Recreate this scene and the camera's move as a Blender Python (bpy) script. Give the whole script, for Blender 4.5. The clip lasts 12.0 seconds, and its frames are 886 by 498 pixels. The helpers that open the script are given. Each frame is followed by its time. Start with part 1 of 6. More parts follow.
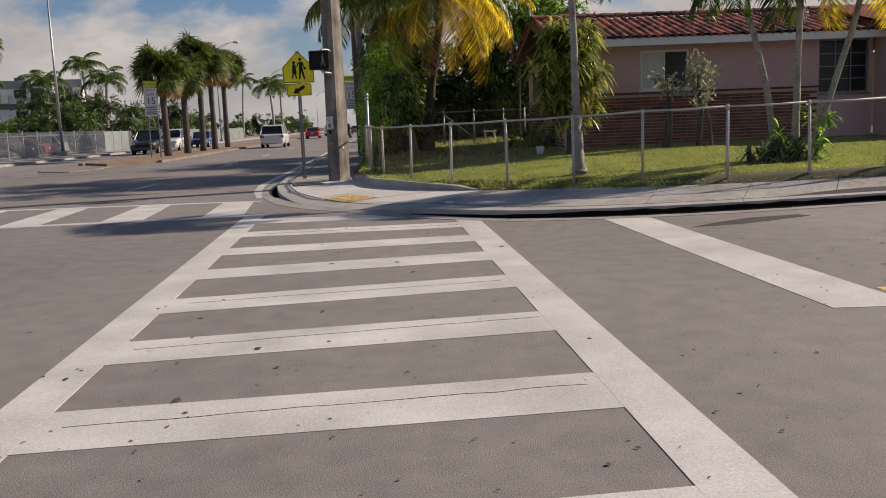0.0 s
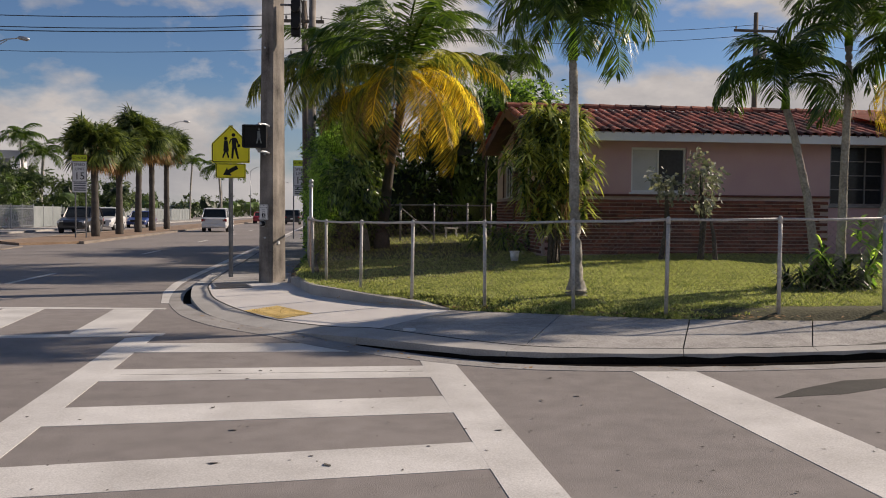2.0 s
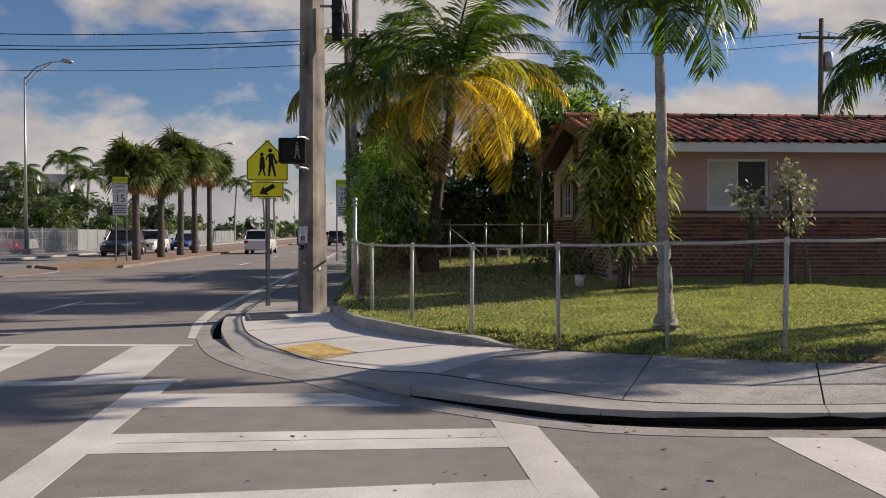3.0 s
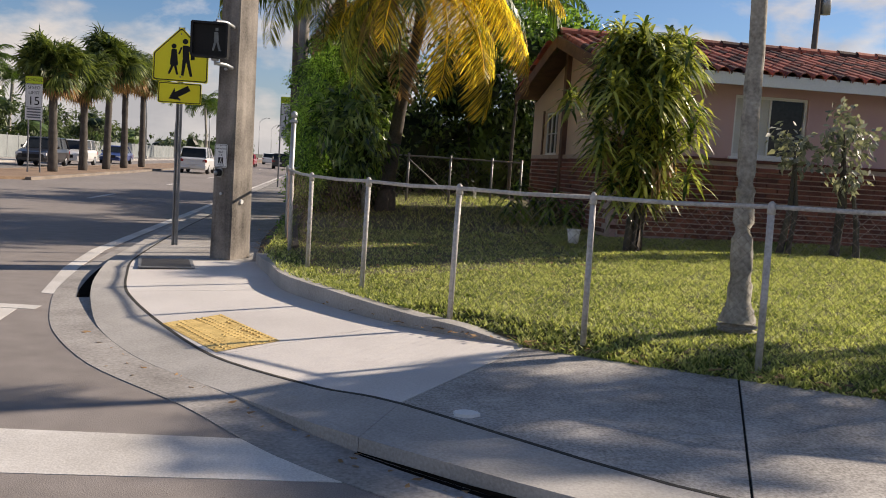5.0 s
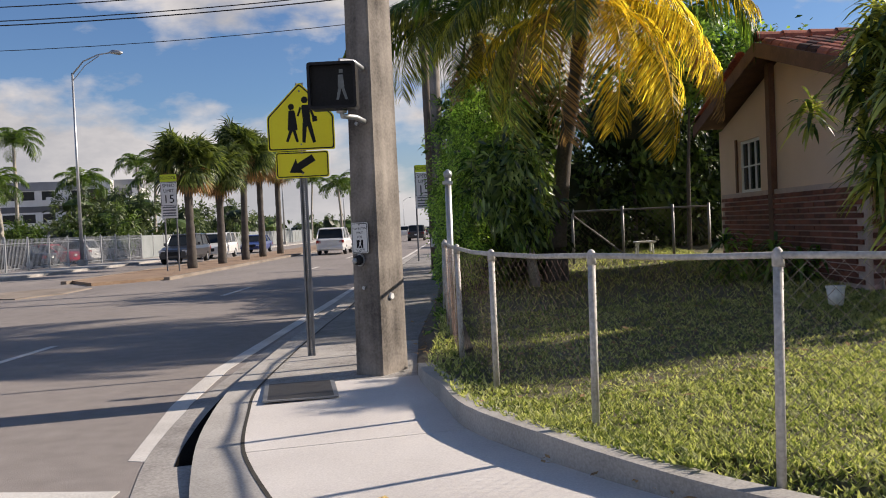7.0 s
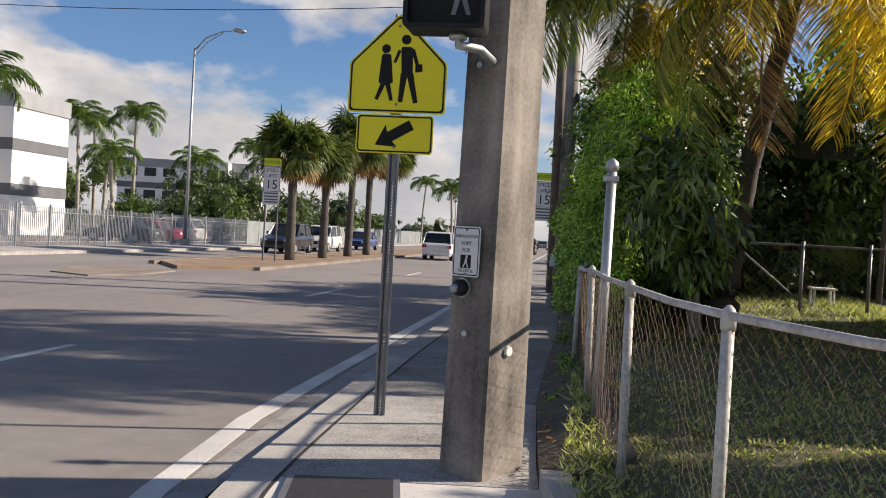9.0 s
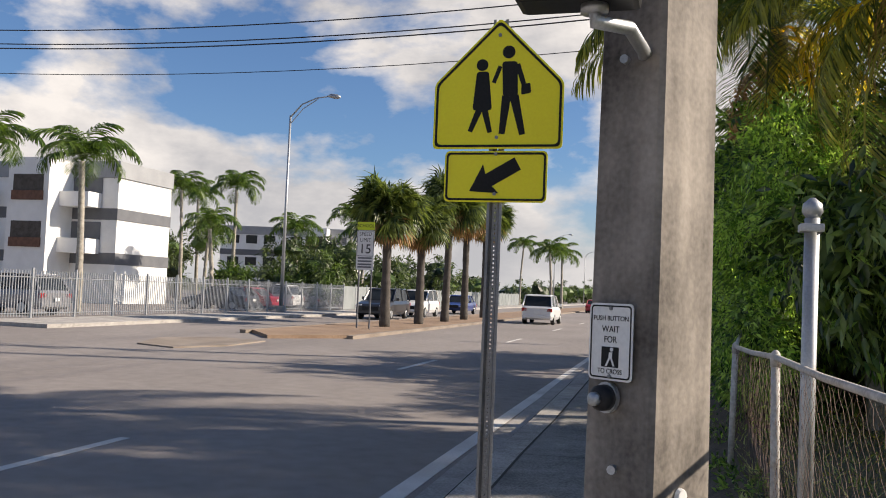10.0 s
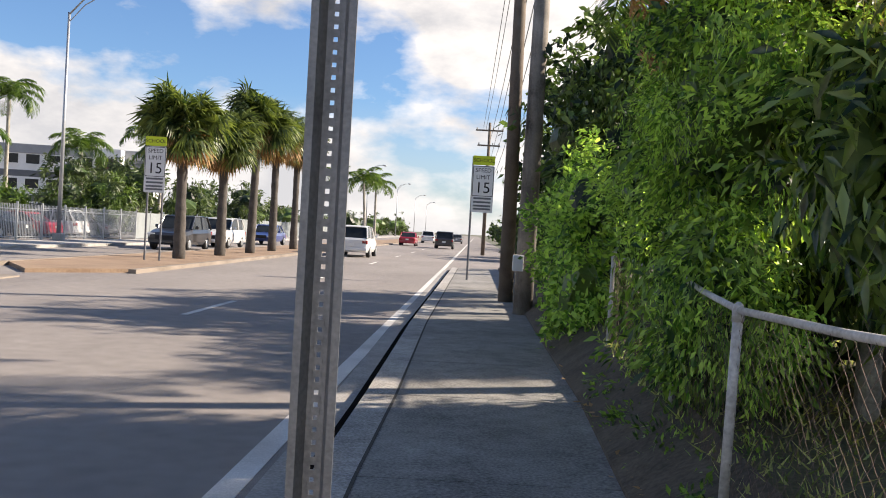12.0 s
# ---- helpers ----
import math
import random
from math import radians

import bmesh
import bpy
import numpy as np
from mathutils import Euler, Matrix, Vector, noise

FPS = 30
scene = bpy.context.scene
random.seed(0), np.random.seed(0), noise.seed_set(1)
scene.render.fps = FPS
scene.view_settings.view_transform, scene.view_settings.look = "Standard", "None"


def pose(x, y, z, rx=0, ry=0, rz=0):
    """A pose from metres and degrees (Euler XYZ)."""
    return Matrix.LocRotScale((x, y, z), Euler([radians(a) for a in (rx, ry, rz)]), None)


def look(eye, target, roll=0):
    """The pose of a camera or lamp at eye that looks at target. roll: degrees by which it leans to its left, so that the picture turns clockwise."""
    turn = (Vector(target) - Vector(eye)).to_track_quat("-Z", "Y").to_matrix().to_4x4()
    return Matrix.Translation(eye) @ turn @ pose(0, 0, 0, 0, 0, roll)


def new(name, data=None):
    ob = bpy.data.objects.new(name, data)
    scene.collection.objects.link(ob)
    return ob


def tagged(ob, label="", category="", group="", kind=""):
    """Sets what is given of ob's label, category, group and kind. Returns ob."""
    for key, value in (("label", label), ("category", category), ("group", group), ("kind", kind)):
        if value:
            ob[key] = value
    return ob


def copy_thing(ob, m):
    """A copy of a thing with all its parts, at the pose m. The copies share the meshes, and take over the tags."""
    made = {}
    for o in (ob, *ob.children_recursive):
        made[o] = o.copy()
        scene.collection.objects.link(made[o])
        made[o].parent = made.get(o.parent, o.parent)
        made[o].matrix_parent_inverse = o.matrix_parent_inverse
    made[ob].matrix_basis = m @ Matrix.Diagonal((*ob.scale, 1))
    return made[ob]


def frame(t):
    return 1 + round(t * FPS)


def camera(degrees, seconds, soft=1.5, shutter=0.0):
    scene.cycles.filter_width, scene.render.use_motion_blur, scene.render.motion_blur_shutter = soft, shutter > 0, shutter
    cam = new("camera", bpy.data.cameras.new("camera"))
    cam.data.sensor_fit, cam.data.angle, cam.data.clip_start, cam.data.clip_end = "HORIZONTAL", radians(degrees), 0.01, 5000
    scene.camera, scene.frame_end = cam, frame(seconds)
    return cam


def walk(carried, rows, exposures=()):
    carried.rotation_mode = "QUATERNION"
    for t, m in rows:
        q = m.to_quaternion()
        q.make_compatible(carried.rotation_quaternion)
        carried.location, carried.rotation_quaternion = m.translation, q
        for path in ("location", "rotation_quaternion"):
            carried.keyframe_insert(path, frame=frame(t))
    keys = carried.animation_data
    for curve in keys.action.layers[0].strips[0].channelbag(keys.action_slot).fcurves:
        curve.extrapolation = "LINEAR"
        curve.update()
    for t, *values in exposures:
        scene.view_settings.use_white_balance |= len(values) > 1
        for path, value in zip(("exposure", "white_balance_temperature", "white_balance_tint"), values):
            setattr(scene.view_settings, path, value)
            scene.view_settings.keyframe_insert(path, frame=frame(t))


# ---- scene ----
cam = camera(53.5, 12.0, soft=1.0)
PATH = [
    (0, (0.553, 0.651, 1.433), (0.638, 2.628, 1.148), -2.3),
    (0.5, (0.588, 1.613, 1.494), (0.795, 3.596, 1.335), -0.0),
    (1, (0.644, 2.563, 1.546), (0.81, 4.555, 1.476), -1.2),
    (1.5, (0.645, 3.517, 1.558), (0.845, 5.507, 1.501), -0.3),
    (2, (0.606, 4.432, 1.543), (0.812, 6.419, 1.461), 0.5),
    (2.5, (0.525, 5.326, 1.576), (0.612, 7.323, 1.544), -0.6),
    (3, (0.522, 6.246, 1.568), (0.63, 8.243, 1.53), 0.0),
    (3.5, (0.515, 7.118, 1.554), (0.634, 9.113, 1.466), 1.8),
    (3.7, (0.51, 7.451, 1.524), (0.673, 9.44, 1.39), 1.2),
    (5.3, (0.496, 10.414, 1.591), (0.733, 12.391, 1.403), 4.1),
    (5.5, (0.452, 10.69, 1.583), (0.674, 12.671, 1.426), 4.5),
    (6, (0.377, 11.504, 1.576), (0.497, 13.493, 1.409), 0.2),
    (6.5, (0.22, 12.307, 1.577), (0.174, 14.298, 1.401), -2.6),
    (6.7, (0.137, 12.635, 1.608), (0.063, 14.633, 1.547), -2.9),
    (8.3, (-0.201, 15.339, 1.627), (-0.338, 17.333, 1.575), 3.2),
    (8.5, (-0.25, 15.628, 1.596), (-0.468, 17.614, 1.503), 3.6),
    (9, (-0.398, 16.541, 1.62), (-0.716, 18.515, 1.587), 3.3),
    (9.5, (-0.559, 17.422, 1.689), (-0.9, 19.393, 1.697), 3.1),
    (10, (-0.815, 18.283, 1.695), (-1.355, 20.206, 1.792), 2.4),
    (10.5, (-1.019, 19.157, 1.685), (-1.493, 21.1, 1.728), 4.0),
    (11, (-1.299, 20.035, 1.676), (-1.876, 21.95, 1.681), 4.1),
    (11.5, (-1.445, 20.877, 1.644), (-1.72, 22.858, 1.591), 4.0),
    (12, (-1.607, 21.677, 1.63), (-1.719, 23.674, 1.593), 3.3),
]
walk(cam, [(t, look(eye, target, roll)) for t, eye, target, roll in PATH], [(0, 0.02, 7300, 17), (3.5, 0.13, 7200, 17), (5.5, 0.5, 7300, 16), (6.5, 0.47, 7100, 16), (8.5, 0.52, 6900, 15), (9.5, 0.62, 7200, 15), (10.5, 0.57, 7000, 13), (11, 0.35, 7000, 12), (11.5, 0.65, 7000, 12), (12, 1.1, 7150, 14)])

# ---- sky and sun ----
SUN_AZ, SUN_EL = radians(18.0), radians(31.5)      # azimuth from +x towards +y
sun_data = bpy.data.lights.new("sun", "SUN")
sun_data.energy, sun_data.angle, sun_data.color = 5.0, radians(1.0), (1.0, 0.93, 0.82)
sun_ob = new("sun", sun_data)
SUN_DIR = Vector((math.cos(SUN_EL) * math.cos(SUN_AZ), math.cos(SUN_EL) * math.sin(SUN_AZ), math.sin(SUN_EL)))
sun_ob.matrix_world = look(SUN_DIR * 60, (0, 0, 0))

world = bpy.data.worlds.new("sky")
scene.world = world
world.use_nodes = True
wn, wl = world.node_tree.nodes, world.node_tree.links
wn.clear()


def wnode(kind, **values):
    n = wn.new(kind)
    for k, v in values.items():
        n.inputs[k].default_value = v
    return n


def wmath(op, a, b=None, clamp=False):
    n = wn.new("ShaderNodeMath")
    n.operation, n.use_clamp = op, clamp
    for i, v in enumerate((a, b)):
        if v is None:
            continue
        if isinstance(v, (int, float)):
            n.inputs[i].default_value = v
        else:
            wl.new(v, n.inputs[i])
    return n.outputs[0]


sky = wn.new("ShaderNodeTexSky")
sky.sky_type, sky.sun_disc = "NISHITA", False
sky.sun_elevation, sky.sun_rotation = SUN_EL, radians(90) - SUN_AZ
sky.air_density, sky.dust_density, sky.ozone_density = 1.0, 0.6, 2.0
coord = wn.new("ShaderNodeTexCoord")
sep = wn.new("ShaderNodeSeparateXYZ")
wl.new(coord.outputs["Generated"], sep.inputs[0])
up = wmath("MAXIMUM", sep.outputs["Z"], 0.0)
comb = wn.new("ShaderNodeCombineXYZ")
wl.new(sep.outputs["X"], comb.inputs[0])
wl.new(sep.outputs["Y"], comb.inputs[1])
wl.new(wmath("MULTIPLY", up, 2.1), comb.inputs[2])
puff = wnode("ShaderNodeTexNoise", Scale=3.4, Detail=10.0, Roughness=0.54, Distortion=0.1)
wl.new(comb.outputs[0], puff.inputs["Vector"])
low_cover = wmath("SUBTRACT", 0.10, wmath("MULTIPLY", up, 0.28))
cover = wn.new("ShaderNodeValToRGB")
cover.color_ramp.elements[0].position, cover.color_ramp.elements[1].position = 0.505, 0.585
wl.new(wmath("ADD", puff.outputs["Fac"], low_cover), cover.inputs[0])
shade = wnode("ShaderNodeTexNoise", Scale=5.0, Detail=7.0, Roughness=0.6)
wl.new(comb.outputs[0], shade.inputs["Vector"])
grey = wn.new("ShaderNodeValToRGB")
grey.color_ramp.elements[0].position, grey.color_ramp.elements[1].position = 0.35, 0.62
grey.color_ramp.elements[0].color, grey.color_ramp.elements[1].color = (6.7, 7.1, 7.8, 1), (12.6, 12.6, 12.5, 1)
wl.new(shade.outputs["Fac"], grey.inputs[0])
tint = wn.new("ShaderNodeMix")
tint.data_type, tint.blend_type = "RGBA", "MULTIPLY"
tint.inputs["Factor"].default_value = 1.0
tint.inputs["B"].default_value = (0.9, 1.26, 1.7, 1)
wl.new(sky.outputs[0], tint.inputs["A"])
mixed = wn.new("ShaderNodeMix")
mixed.data_type = "RGBA"
wl.new(cover.outputs[0], mixed.inputs["Factor"])
wl.new(tint.outputs["Result"], mixed.inputs["A"])
wl.new(grey.outputs[0], mixed.inputs["B"])
haze = wn.new("ShaderNodeMix")
haze.data_type = "RGBA"
wl.new(wmath("MULTIPLY", wmath("SUBTRACT", 1.0, wmath("MULTIPLY", up, 7.0), True), 0.55), haze.inputs["Factor"])
wl.new(mixed.outputs["Result"], haze.inputs["A"])
haze.inputs["B"].default_value = (7.2, 7.7, 8.4, 1)
back = wnode("ShaderNodeBackground", Strength=0.048)
wl.new(haze.outputs["Result"], back.inputs["Color"])
wout = wn.new("ShaderNodeOutputWorld")
wl.new(back.outputs[0], wout.inputs[0])

# ---- materials ----
MATS = {}


def surface(name, dark, light, rough=0.8, coarse=1.5, fine=60.0, bump=0.15, metal=0.0, bump_dist=0.004, fine_mix=0.5, spread=0.18,
            per_piece=0.0, translucent=0.0, emit=None, spec=0.5, coat=0.0, stretch=None, mid=0.0):
    """Two scales of noise between two colours, with a fine bump; world-size texture."""
    m = bpy.data.materials.new(name)
    m.use_nodes = True
    n, l = m.node_tree.nodes, m.node_tree.links
    p = n["Principled BSDF"]
    geo = n.new("ShaderNodeNewGeometry")
    a = n.new("ShaderNodeTexNoise")
    a.inputs["Scale"].default_value, a.inputs["Detail"].default_value = coarse, 5
    b = n.new("ShaderNodeTexNoise")
    b.inputs["Scale"].default_value, b.inputs["Detail"].default_value = fine, 3
    for t in (a, b):
        l.new(geo.outputs["Position"], t.inputs["Vector"])
    if stretch:
        sc = n.new("ShaderNodeVectorMath")
        sc.operation = "MULTIPLY"
        sc.inputs[1].default_value = stretch
        l.new(geo.outputs["Position"], sc.inputs[0])
        l.new(sc.outputs[0], a.inputs["Vector"])
    if mid:
        c = n.new("ShaderNodeTexNoise")
        c.inputs["Scale"].default_value, c.inputs["Detail"].default_value = mid, 4
        l.new(geo.outputs["Position"], c.inputs["Vector"])
        am = n.new("ShaderNodeMix")
        am.inputs["Factor"].default_value = 0.45
        l.new(a.outputs["Fac"], am.inputs["A"])
        l.new(c.outputs["Fac"], am.inputs["B"])
    mix = n.new("ShaderNodeMix")
    mix.inputs["Factor"].default_value = fine_mix
    l.new(am.outputs["Result"] if mid else a.outputs["Fac"], mix.inputs["A"])
    l.new(b.outputs["Fac"], mix.inputs["B"])
    fac = mix.outputs["Result"]
    if per_piece:
        info = n.new("ShaderNodeObjectInfo")
        isl = n.new("ShaderNodeMath")
        isl.operation = "ADD"
        l.new(info.outputs["Random"], isl.inputs[0])
        l.new(geo.outputs["Random Per Island"], isl.inputs[1])
        fr = n.new("ShaderNodeMath")
        fr.operation = "FRACT"
        l.new(isl.outputs[0], fr.inputs[0])
        mul = n.new("ShaderNodeMath")
        mul.operation = "MULTIPLY_ADD"
        l.new(fr.outputs[0], mul.inputs[0])
        mul.inputs[1].default_value = per_piece
        l.new(fac, mul.inputs[2])
        sub = n.new("ShaderNodeMath")
        sub.operation = "SUBTRACT"
        l.new(mul.outputs[0], sub.inputs[0])
        sub.inputs[1].default_value = per_piece / 2
        fac = sub.outputs[0]
    ramp = n.new("ShaderNodeValToRGB")
    e = ramp.color_ramp.elements
    e[0].position, e[1].position = 0.5 - spread, 0.5 + spread
    e[0].color, e[1].color = (*dark, 1), (*light, 1)
    l.new(fac, ramp.inputs[0])
    l.new(ramp.outputs[0], p.inputs["Base Color"])
    p.inputs["Roughness"].default_value, p.inputs["Metallic"].default_value = rough, metal
    p.inputs["Specular IOR Level"].default_value = spec
    p.inputs["Coat Weight"].default_value = coat
    if bump:
        bp = n.new("ShaderNodeBump")
        bp.inputs["Strength"].default_value, bp.inputs["Distance"].default_value = bump, bump_dist
        l.new(b.outputs["Fac"], bp.inputs["Height"])
        l.new(bp.outputs[0], p.inputs["Normal"])
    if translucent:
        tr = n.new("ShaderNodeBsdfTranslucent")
        # extra sunlit glow is put into the transmitted colour, above the leaf's own
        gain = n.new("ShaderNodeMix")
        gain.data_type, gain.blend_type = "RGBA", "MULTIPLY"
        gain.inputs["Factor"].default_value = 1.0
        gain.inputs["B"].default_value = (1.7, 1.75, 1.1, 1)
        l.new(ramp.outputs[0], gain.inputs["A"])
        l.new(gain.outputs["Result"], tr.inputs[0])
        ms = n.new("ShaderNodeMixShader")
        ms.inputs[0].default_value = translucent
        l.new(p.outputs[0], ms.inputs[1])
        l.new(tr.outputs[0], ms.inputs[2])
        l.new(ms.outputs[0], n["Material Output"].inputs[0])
    if emit:
        p.inputs["Emission Color"].default_value, p.inputs["Emission Strength"].default_value = (*emit[:3], 1), emit[3]
    MATS[name] = m
    return m


ASPHALT = surface("asphalt", (0.11, 0.096, 0.088), (0.33, 0.297, 0.275), 0.88, 0.3, 130, 0.6, bump_dist=0.006, fine_mix=0.5, spread=0.2, mid=4.0, stretch=(1.0, 0.45, 1.0))
PAINT = surface("road_paint", (0.38, 0.36, 0.33), (0.74, 0.72, 0.68), 0.7, 1.2, 90, 0.25, fine_mix=0.45)
CONC_NEW = surface("new_concrete", (0.5, 0.47, 0.44), (0.68, 0.65, 0.61), 0.85, 1.1, 70, 0.2)
GUTTER = surface("gutter_concrete", (0.17, 0.158, 0.145), (0.4, 0.38, 0.355), 0.9, 2.2, 45, 0.4)
CONC_OLD = surface("old_concrete", (0.15, 0.139, 0.125), (0.52, 0.495, 0.46), 0.9, 1.3, 55, 0.35, mid=6.0, spread=0.15)
# darker mottled concrete for the slabs along the avenue
CONC_DARK = surface("darker_concrete", (0.07, 0.066, 0.06), (0.36, 0.345, 0.32), 0.9, 1.1, 50, 0.4, mid=5.0, spread=0.17)
CURB = surface("curb_concrete", (0.26, 0.25, 0.23), (0.46, 0.44, 0.41), 0.9, 2.0, 60, 0.3)
# black grime that also carries the shade of the curb face
GRIME_SHADE = surface("black_gutter_grime_shade", (0.006, 0.005, 0.005), (0.022, 0.019, 0.016), 0.95, 3, 60, 0.3, spec=0.0)
JOINT = surface("joint_dirt_and_shadow", (0.02, 0.018, 0.015), (0.06, 0.055, 0.045), 0.95, 3, 60, 0.2)
POLE_C = surface("pole_concrete", (0.045, 0.038, 0.032), (0.4, 0.355, 0.305), 0.88, 5.0, 40, 0.3, fine_mix=0.15, spread=0.17, mid=2.5, stretch=(1.0, 1.0, 0.12))
STEEL = surface("galvanised_steel", (0.32, 0.34, 0.35), (0.5, 0.51, 0.52), 0.45, 6, 90, 0.1, metal=0.7)
DULL_STEEL = surface("weathered_steel", (0.16, 0.165, 0.17), (0.3, 0.3, 0.3), 0.5, 6, 90, 0.1, metal=0.6)
WIRE = surface("fence_wire", (0.07, 0.038, 0.025), (0.38, 0.33, 0.29), 0.4, 3, 60, 0.0, metal=0.5)
# rust colour, taken darker to hold the shade on these panels
RUST_WIRE = surface("rusty_fence_wire", (0.03, 0.016, 0.011), (0.24, 0.16, 0.13), 0.8, 3, 60, 0.0, spec=0.3)
FENCE_PAINT = surface("peeling_silver_paint", (0.3, 0.28, 0.25), (0.62, 0.6, 0.56), 0.6, 7, 45, 0.4, fine_mix=0.55)
SOIL = surface("lawn_soil", (0.05, 0.05, 0.025), (0.16, 0.145, 0.075), 0.95, 0.8, 30, 0.6, bump_dist=0.02)
VERGE = surface("dark_earth", (0.035, 0.028, 0.02), (0.13, 0.105, 0.075), 0.95, 3, 25, 0.8, bump_dist=0.02)
EARTH = surface("far_ground", (0.07, 0.075, 0.05), (0.15, 0.15, 0.1), 0.95, 0.05, 3, 0.1)
MULCH = surface("median_mulch", (0.16, 0.1, 0.065), (0.34, 0.24, 0.16), 0.95, 0.7, 18, 0.6, bump_dist=0.02)
GRASS = surface("grass_blade", (0.1, 0.14, 0.03), (0.52, 0.53, 0.22), 0.6, 1.6, 14, 0, per_piece=0.65, translucent=0.4, spread=0.24)
PINK = surface("pink_stucco", (0.5, 0.32, 0.325), (0.61, 0.42, 0.415), 0.9, 1.2, 80, 0.35)
TAN = surface("tan_stucco", (0.6, 0.45, 0.34), (0.72, 0.56, 0.44), 0.9, 1.2, 80, 0.35)
BRICK = surface("red_brick", (0.085, 0.03, 0.022), (0.29, 0.1, 0.065), 0.9, 5, 50, 0.4, per_piece=0.28)
MORTAR = surface("mortar", (0.4, 0.3, 0.26), (0.55, 0.44, 0.39), 0.95, 4, 60, 0.3)
ROOF_TILE = surface("clay_roof_tile", (0.045, 0.016, 0.012), (0.44, 0.135, 0.08), 0.8, 1.8, 25, 0.4, per_piece=0.6, spread=0.22)
WHITE = surface("white_paint", (0.68, 0.68, 0.66), (0.82, 0.82, 0.8), 0.6, 1.5, 40, 0.1)
GREY_PAINT = surface("grey_paint", (0.1, 0.105, 0.115), (0.15, 0.155, 0.165), 0.7, 1.5, 40, 0.1)
WOOD = surface("stained_wood", (0.09, 0.04, 0.025), (0.2, 0.1, 0.06), 0.7, 4, 40, 0.3)
POLE_W = surface("weathered_pole_wood", (0.1, 0.075, 0.055), (0.2, 0.16, 0.125), 0.9, 4, 50, 0.5)
BLACK = surface("black_plastic", (0.008, 0.008, 0.009), (0.022, 0.022, 0.024), 0.5, 4, 40, 0.1, spec=0.25)
YELLOW = surface("sign_yellow", (0.9, 0.78, 0.01), (0.96, 0.86, 0.015), 0.45, 2, 60, 0.05)
SIGN_LIME = surface("sign_lime", (0.5, 0.6, 0.01), (0.6, 0.7, 0.02), 0.45, 2, 60, 0.05)
SIGN_WHITE = surface("sign_white", (0.62, 0.62, 0.6), (0.76, 0.76, 0.74), 0.45, 3, 60, 0.05)
SIGN_BLACK = surface("sign_black", (0.008, 0.008, 0.008), (0.018, 0.018, 0.018), 0.5, 4, 60, 0.05, spec=0.2)
MAT_YELLOW = surface("tactile_yellow", (0.5, 0.34, 0.11), (0.8, 0.58, 0.22), 0.8, 9, 60, 0.3, spread=0.14)
BARK = surface("palm_bark", (0.15, 0.135, 0.11), (0.48, 0.45, 0.38), 0.9, 5, 30, 0.5, bump_dist=0.01)
BARK_DARK = surface("dark_bark", (0.045, 0.039, 0.033), (0.125, 0.11, 0.095), 0.95, 4, 30, 0.6, bump_dist=0.012)
LEAF_PALM = surface("palm_leaflet", (0.022, 0.055, 0.01), (0.12, 0.19, 0.03), 0.42, 1.5, 9, 0, per_piece=0.35, translucent=0.35)
LEAF_YELLOW = surface("yellowing_frond", (0.24, 0.19, 0.02), (0.85, 0.63, 0.09), 0.42, 1.5, 9, 0, per_piece=0.45, translucent=0.65)
LEAF_OLIVE = surface("olive_frond", (0.07, 0.09, 0.014), (0.4, 0.38, 0.07), 0.38, 1.5, 9, 0, per_piece=0.45, translucent=0.42)
LEAF_DRY = surface("dry_frond", (0.2, 0.11, 0.05), (0.45, 0.28, 0.14), 0.8, 1.5, 9, 0, per_piece=0.3, translucent=0.25)
LEAF_FAN = surface("fan_palm_leaf", (0.02, 0.04, 0.012), (0.16, 0.2, 0.05), 0.45, 1.0, 6, 0, per_piece=0.5, translucent=0.3)
LEAF_BUSH = surface("shrub_leaf", (0.022, 0.06, 0.012), (0.24, 0.38, 0.065), 0.33, 1.2, 10, 0, per_piece=0.45, translucent=0.4)
LEAF_GLOSSY = surface("glossy_leaf", (0.016, 0.04, 0.01), (0.27, 0.36, 0.1), 0.22, 1.2, 10, 0, per_piece=0.6, translucent=0.5, spec=0.9, spread=0.24)
LEAF_FAR = surface("far_leaf", (0.025, 0.045, 0.018), (0.11, 0.15, 0.05), 0.5, 0.6, 4, 0, per_piece=0.4, translucent=0.3)
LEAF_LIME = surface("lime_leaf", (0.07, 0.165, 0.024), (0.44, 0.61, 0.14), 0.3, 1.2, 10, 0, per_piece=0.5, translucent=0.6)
# dark end painted low for deep leaf shade, light end for sunlit speckles
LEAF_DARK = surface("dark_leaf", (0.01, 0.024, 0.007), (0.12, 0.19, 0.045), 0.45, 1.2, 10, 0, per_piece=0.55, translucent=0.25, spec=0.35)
LEAF_DRAC = surface("dracaena_leaf", (0.04, 0.075, 0.015), (0.52, 0.53, 0.13), 0.38, 1.2, 10, 0, per_piece=0.5, translucent=0.3)
GREY_SCREEN = surface("grey_screen", (0.13, 0.15, 0.15), (0.27, 0.29, 0.29), 0.8, 0.6, 20, 0.1)
GLASS = surface("dark_window_glass", (0.012, 0.015, 0.017), (0.03, 0.035, 0.038), 0.12, 2, 20, 0, spec=0.25)
BLIND = surface("window_blind", (0.5, 0.5, 0.48), (0.62, 0.62, 0.6), 0.7, 2, 40, 0)


# ---- building blocks ----
def part(name, bm, material, parent=None, label="", smooth=False):
    """One bmesh as one mesh object, under a thing or a part."""
    me = bpy.data.meshes.new(name)
    bm.normal_update()
    bm.to_mesh(me)
    bm.free()
    me.materials.append(material)
    if smooth:
        for p in me.polygons:
            p.use_smooth = True
    ob = new(name, me)
    ob.parent = parent
    return tagged(ob, label)


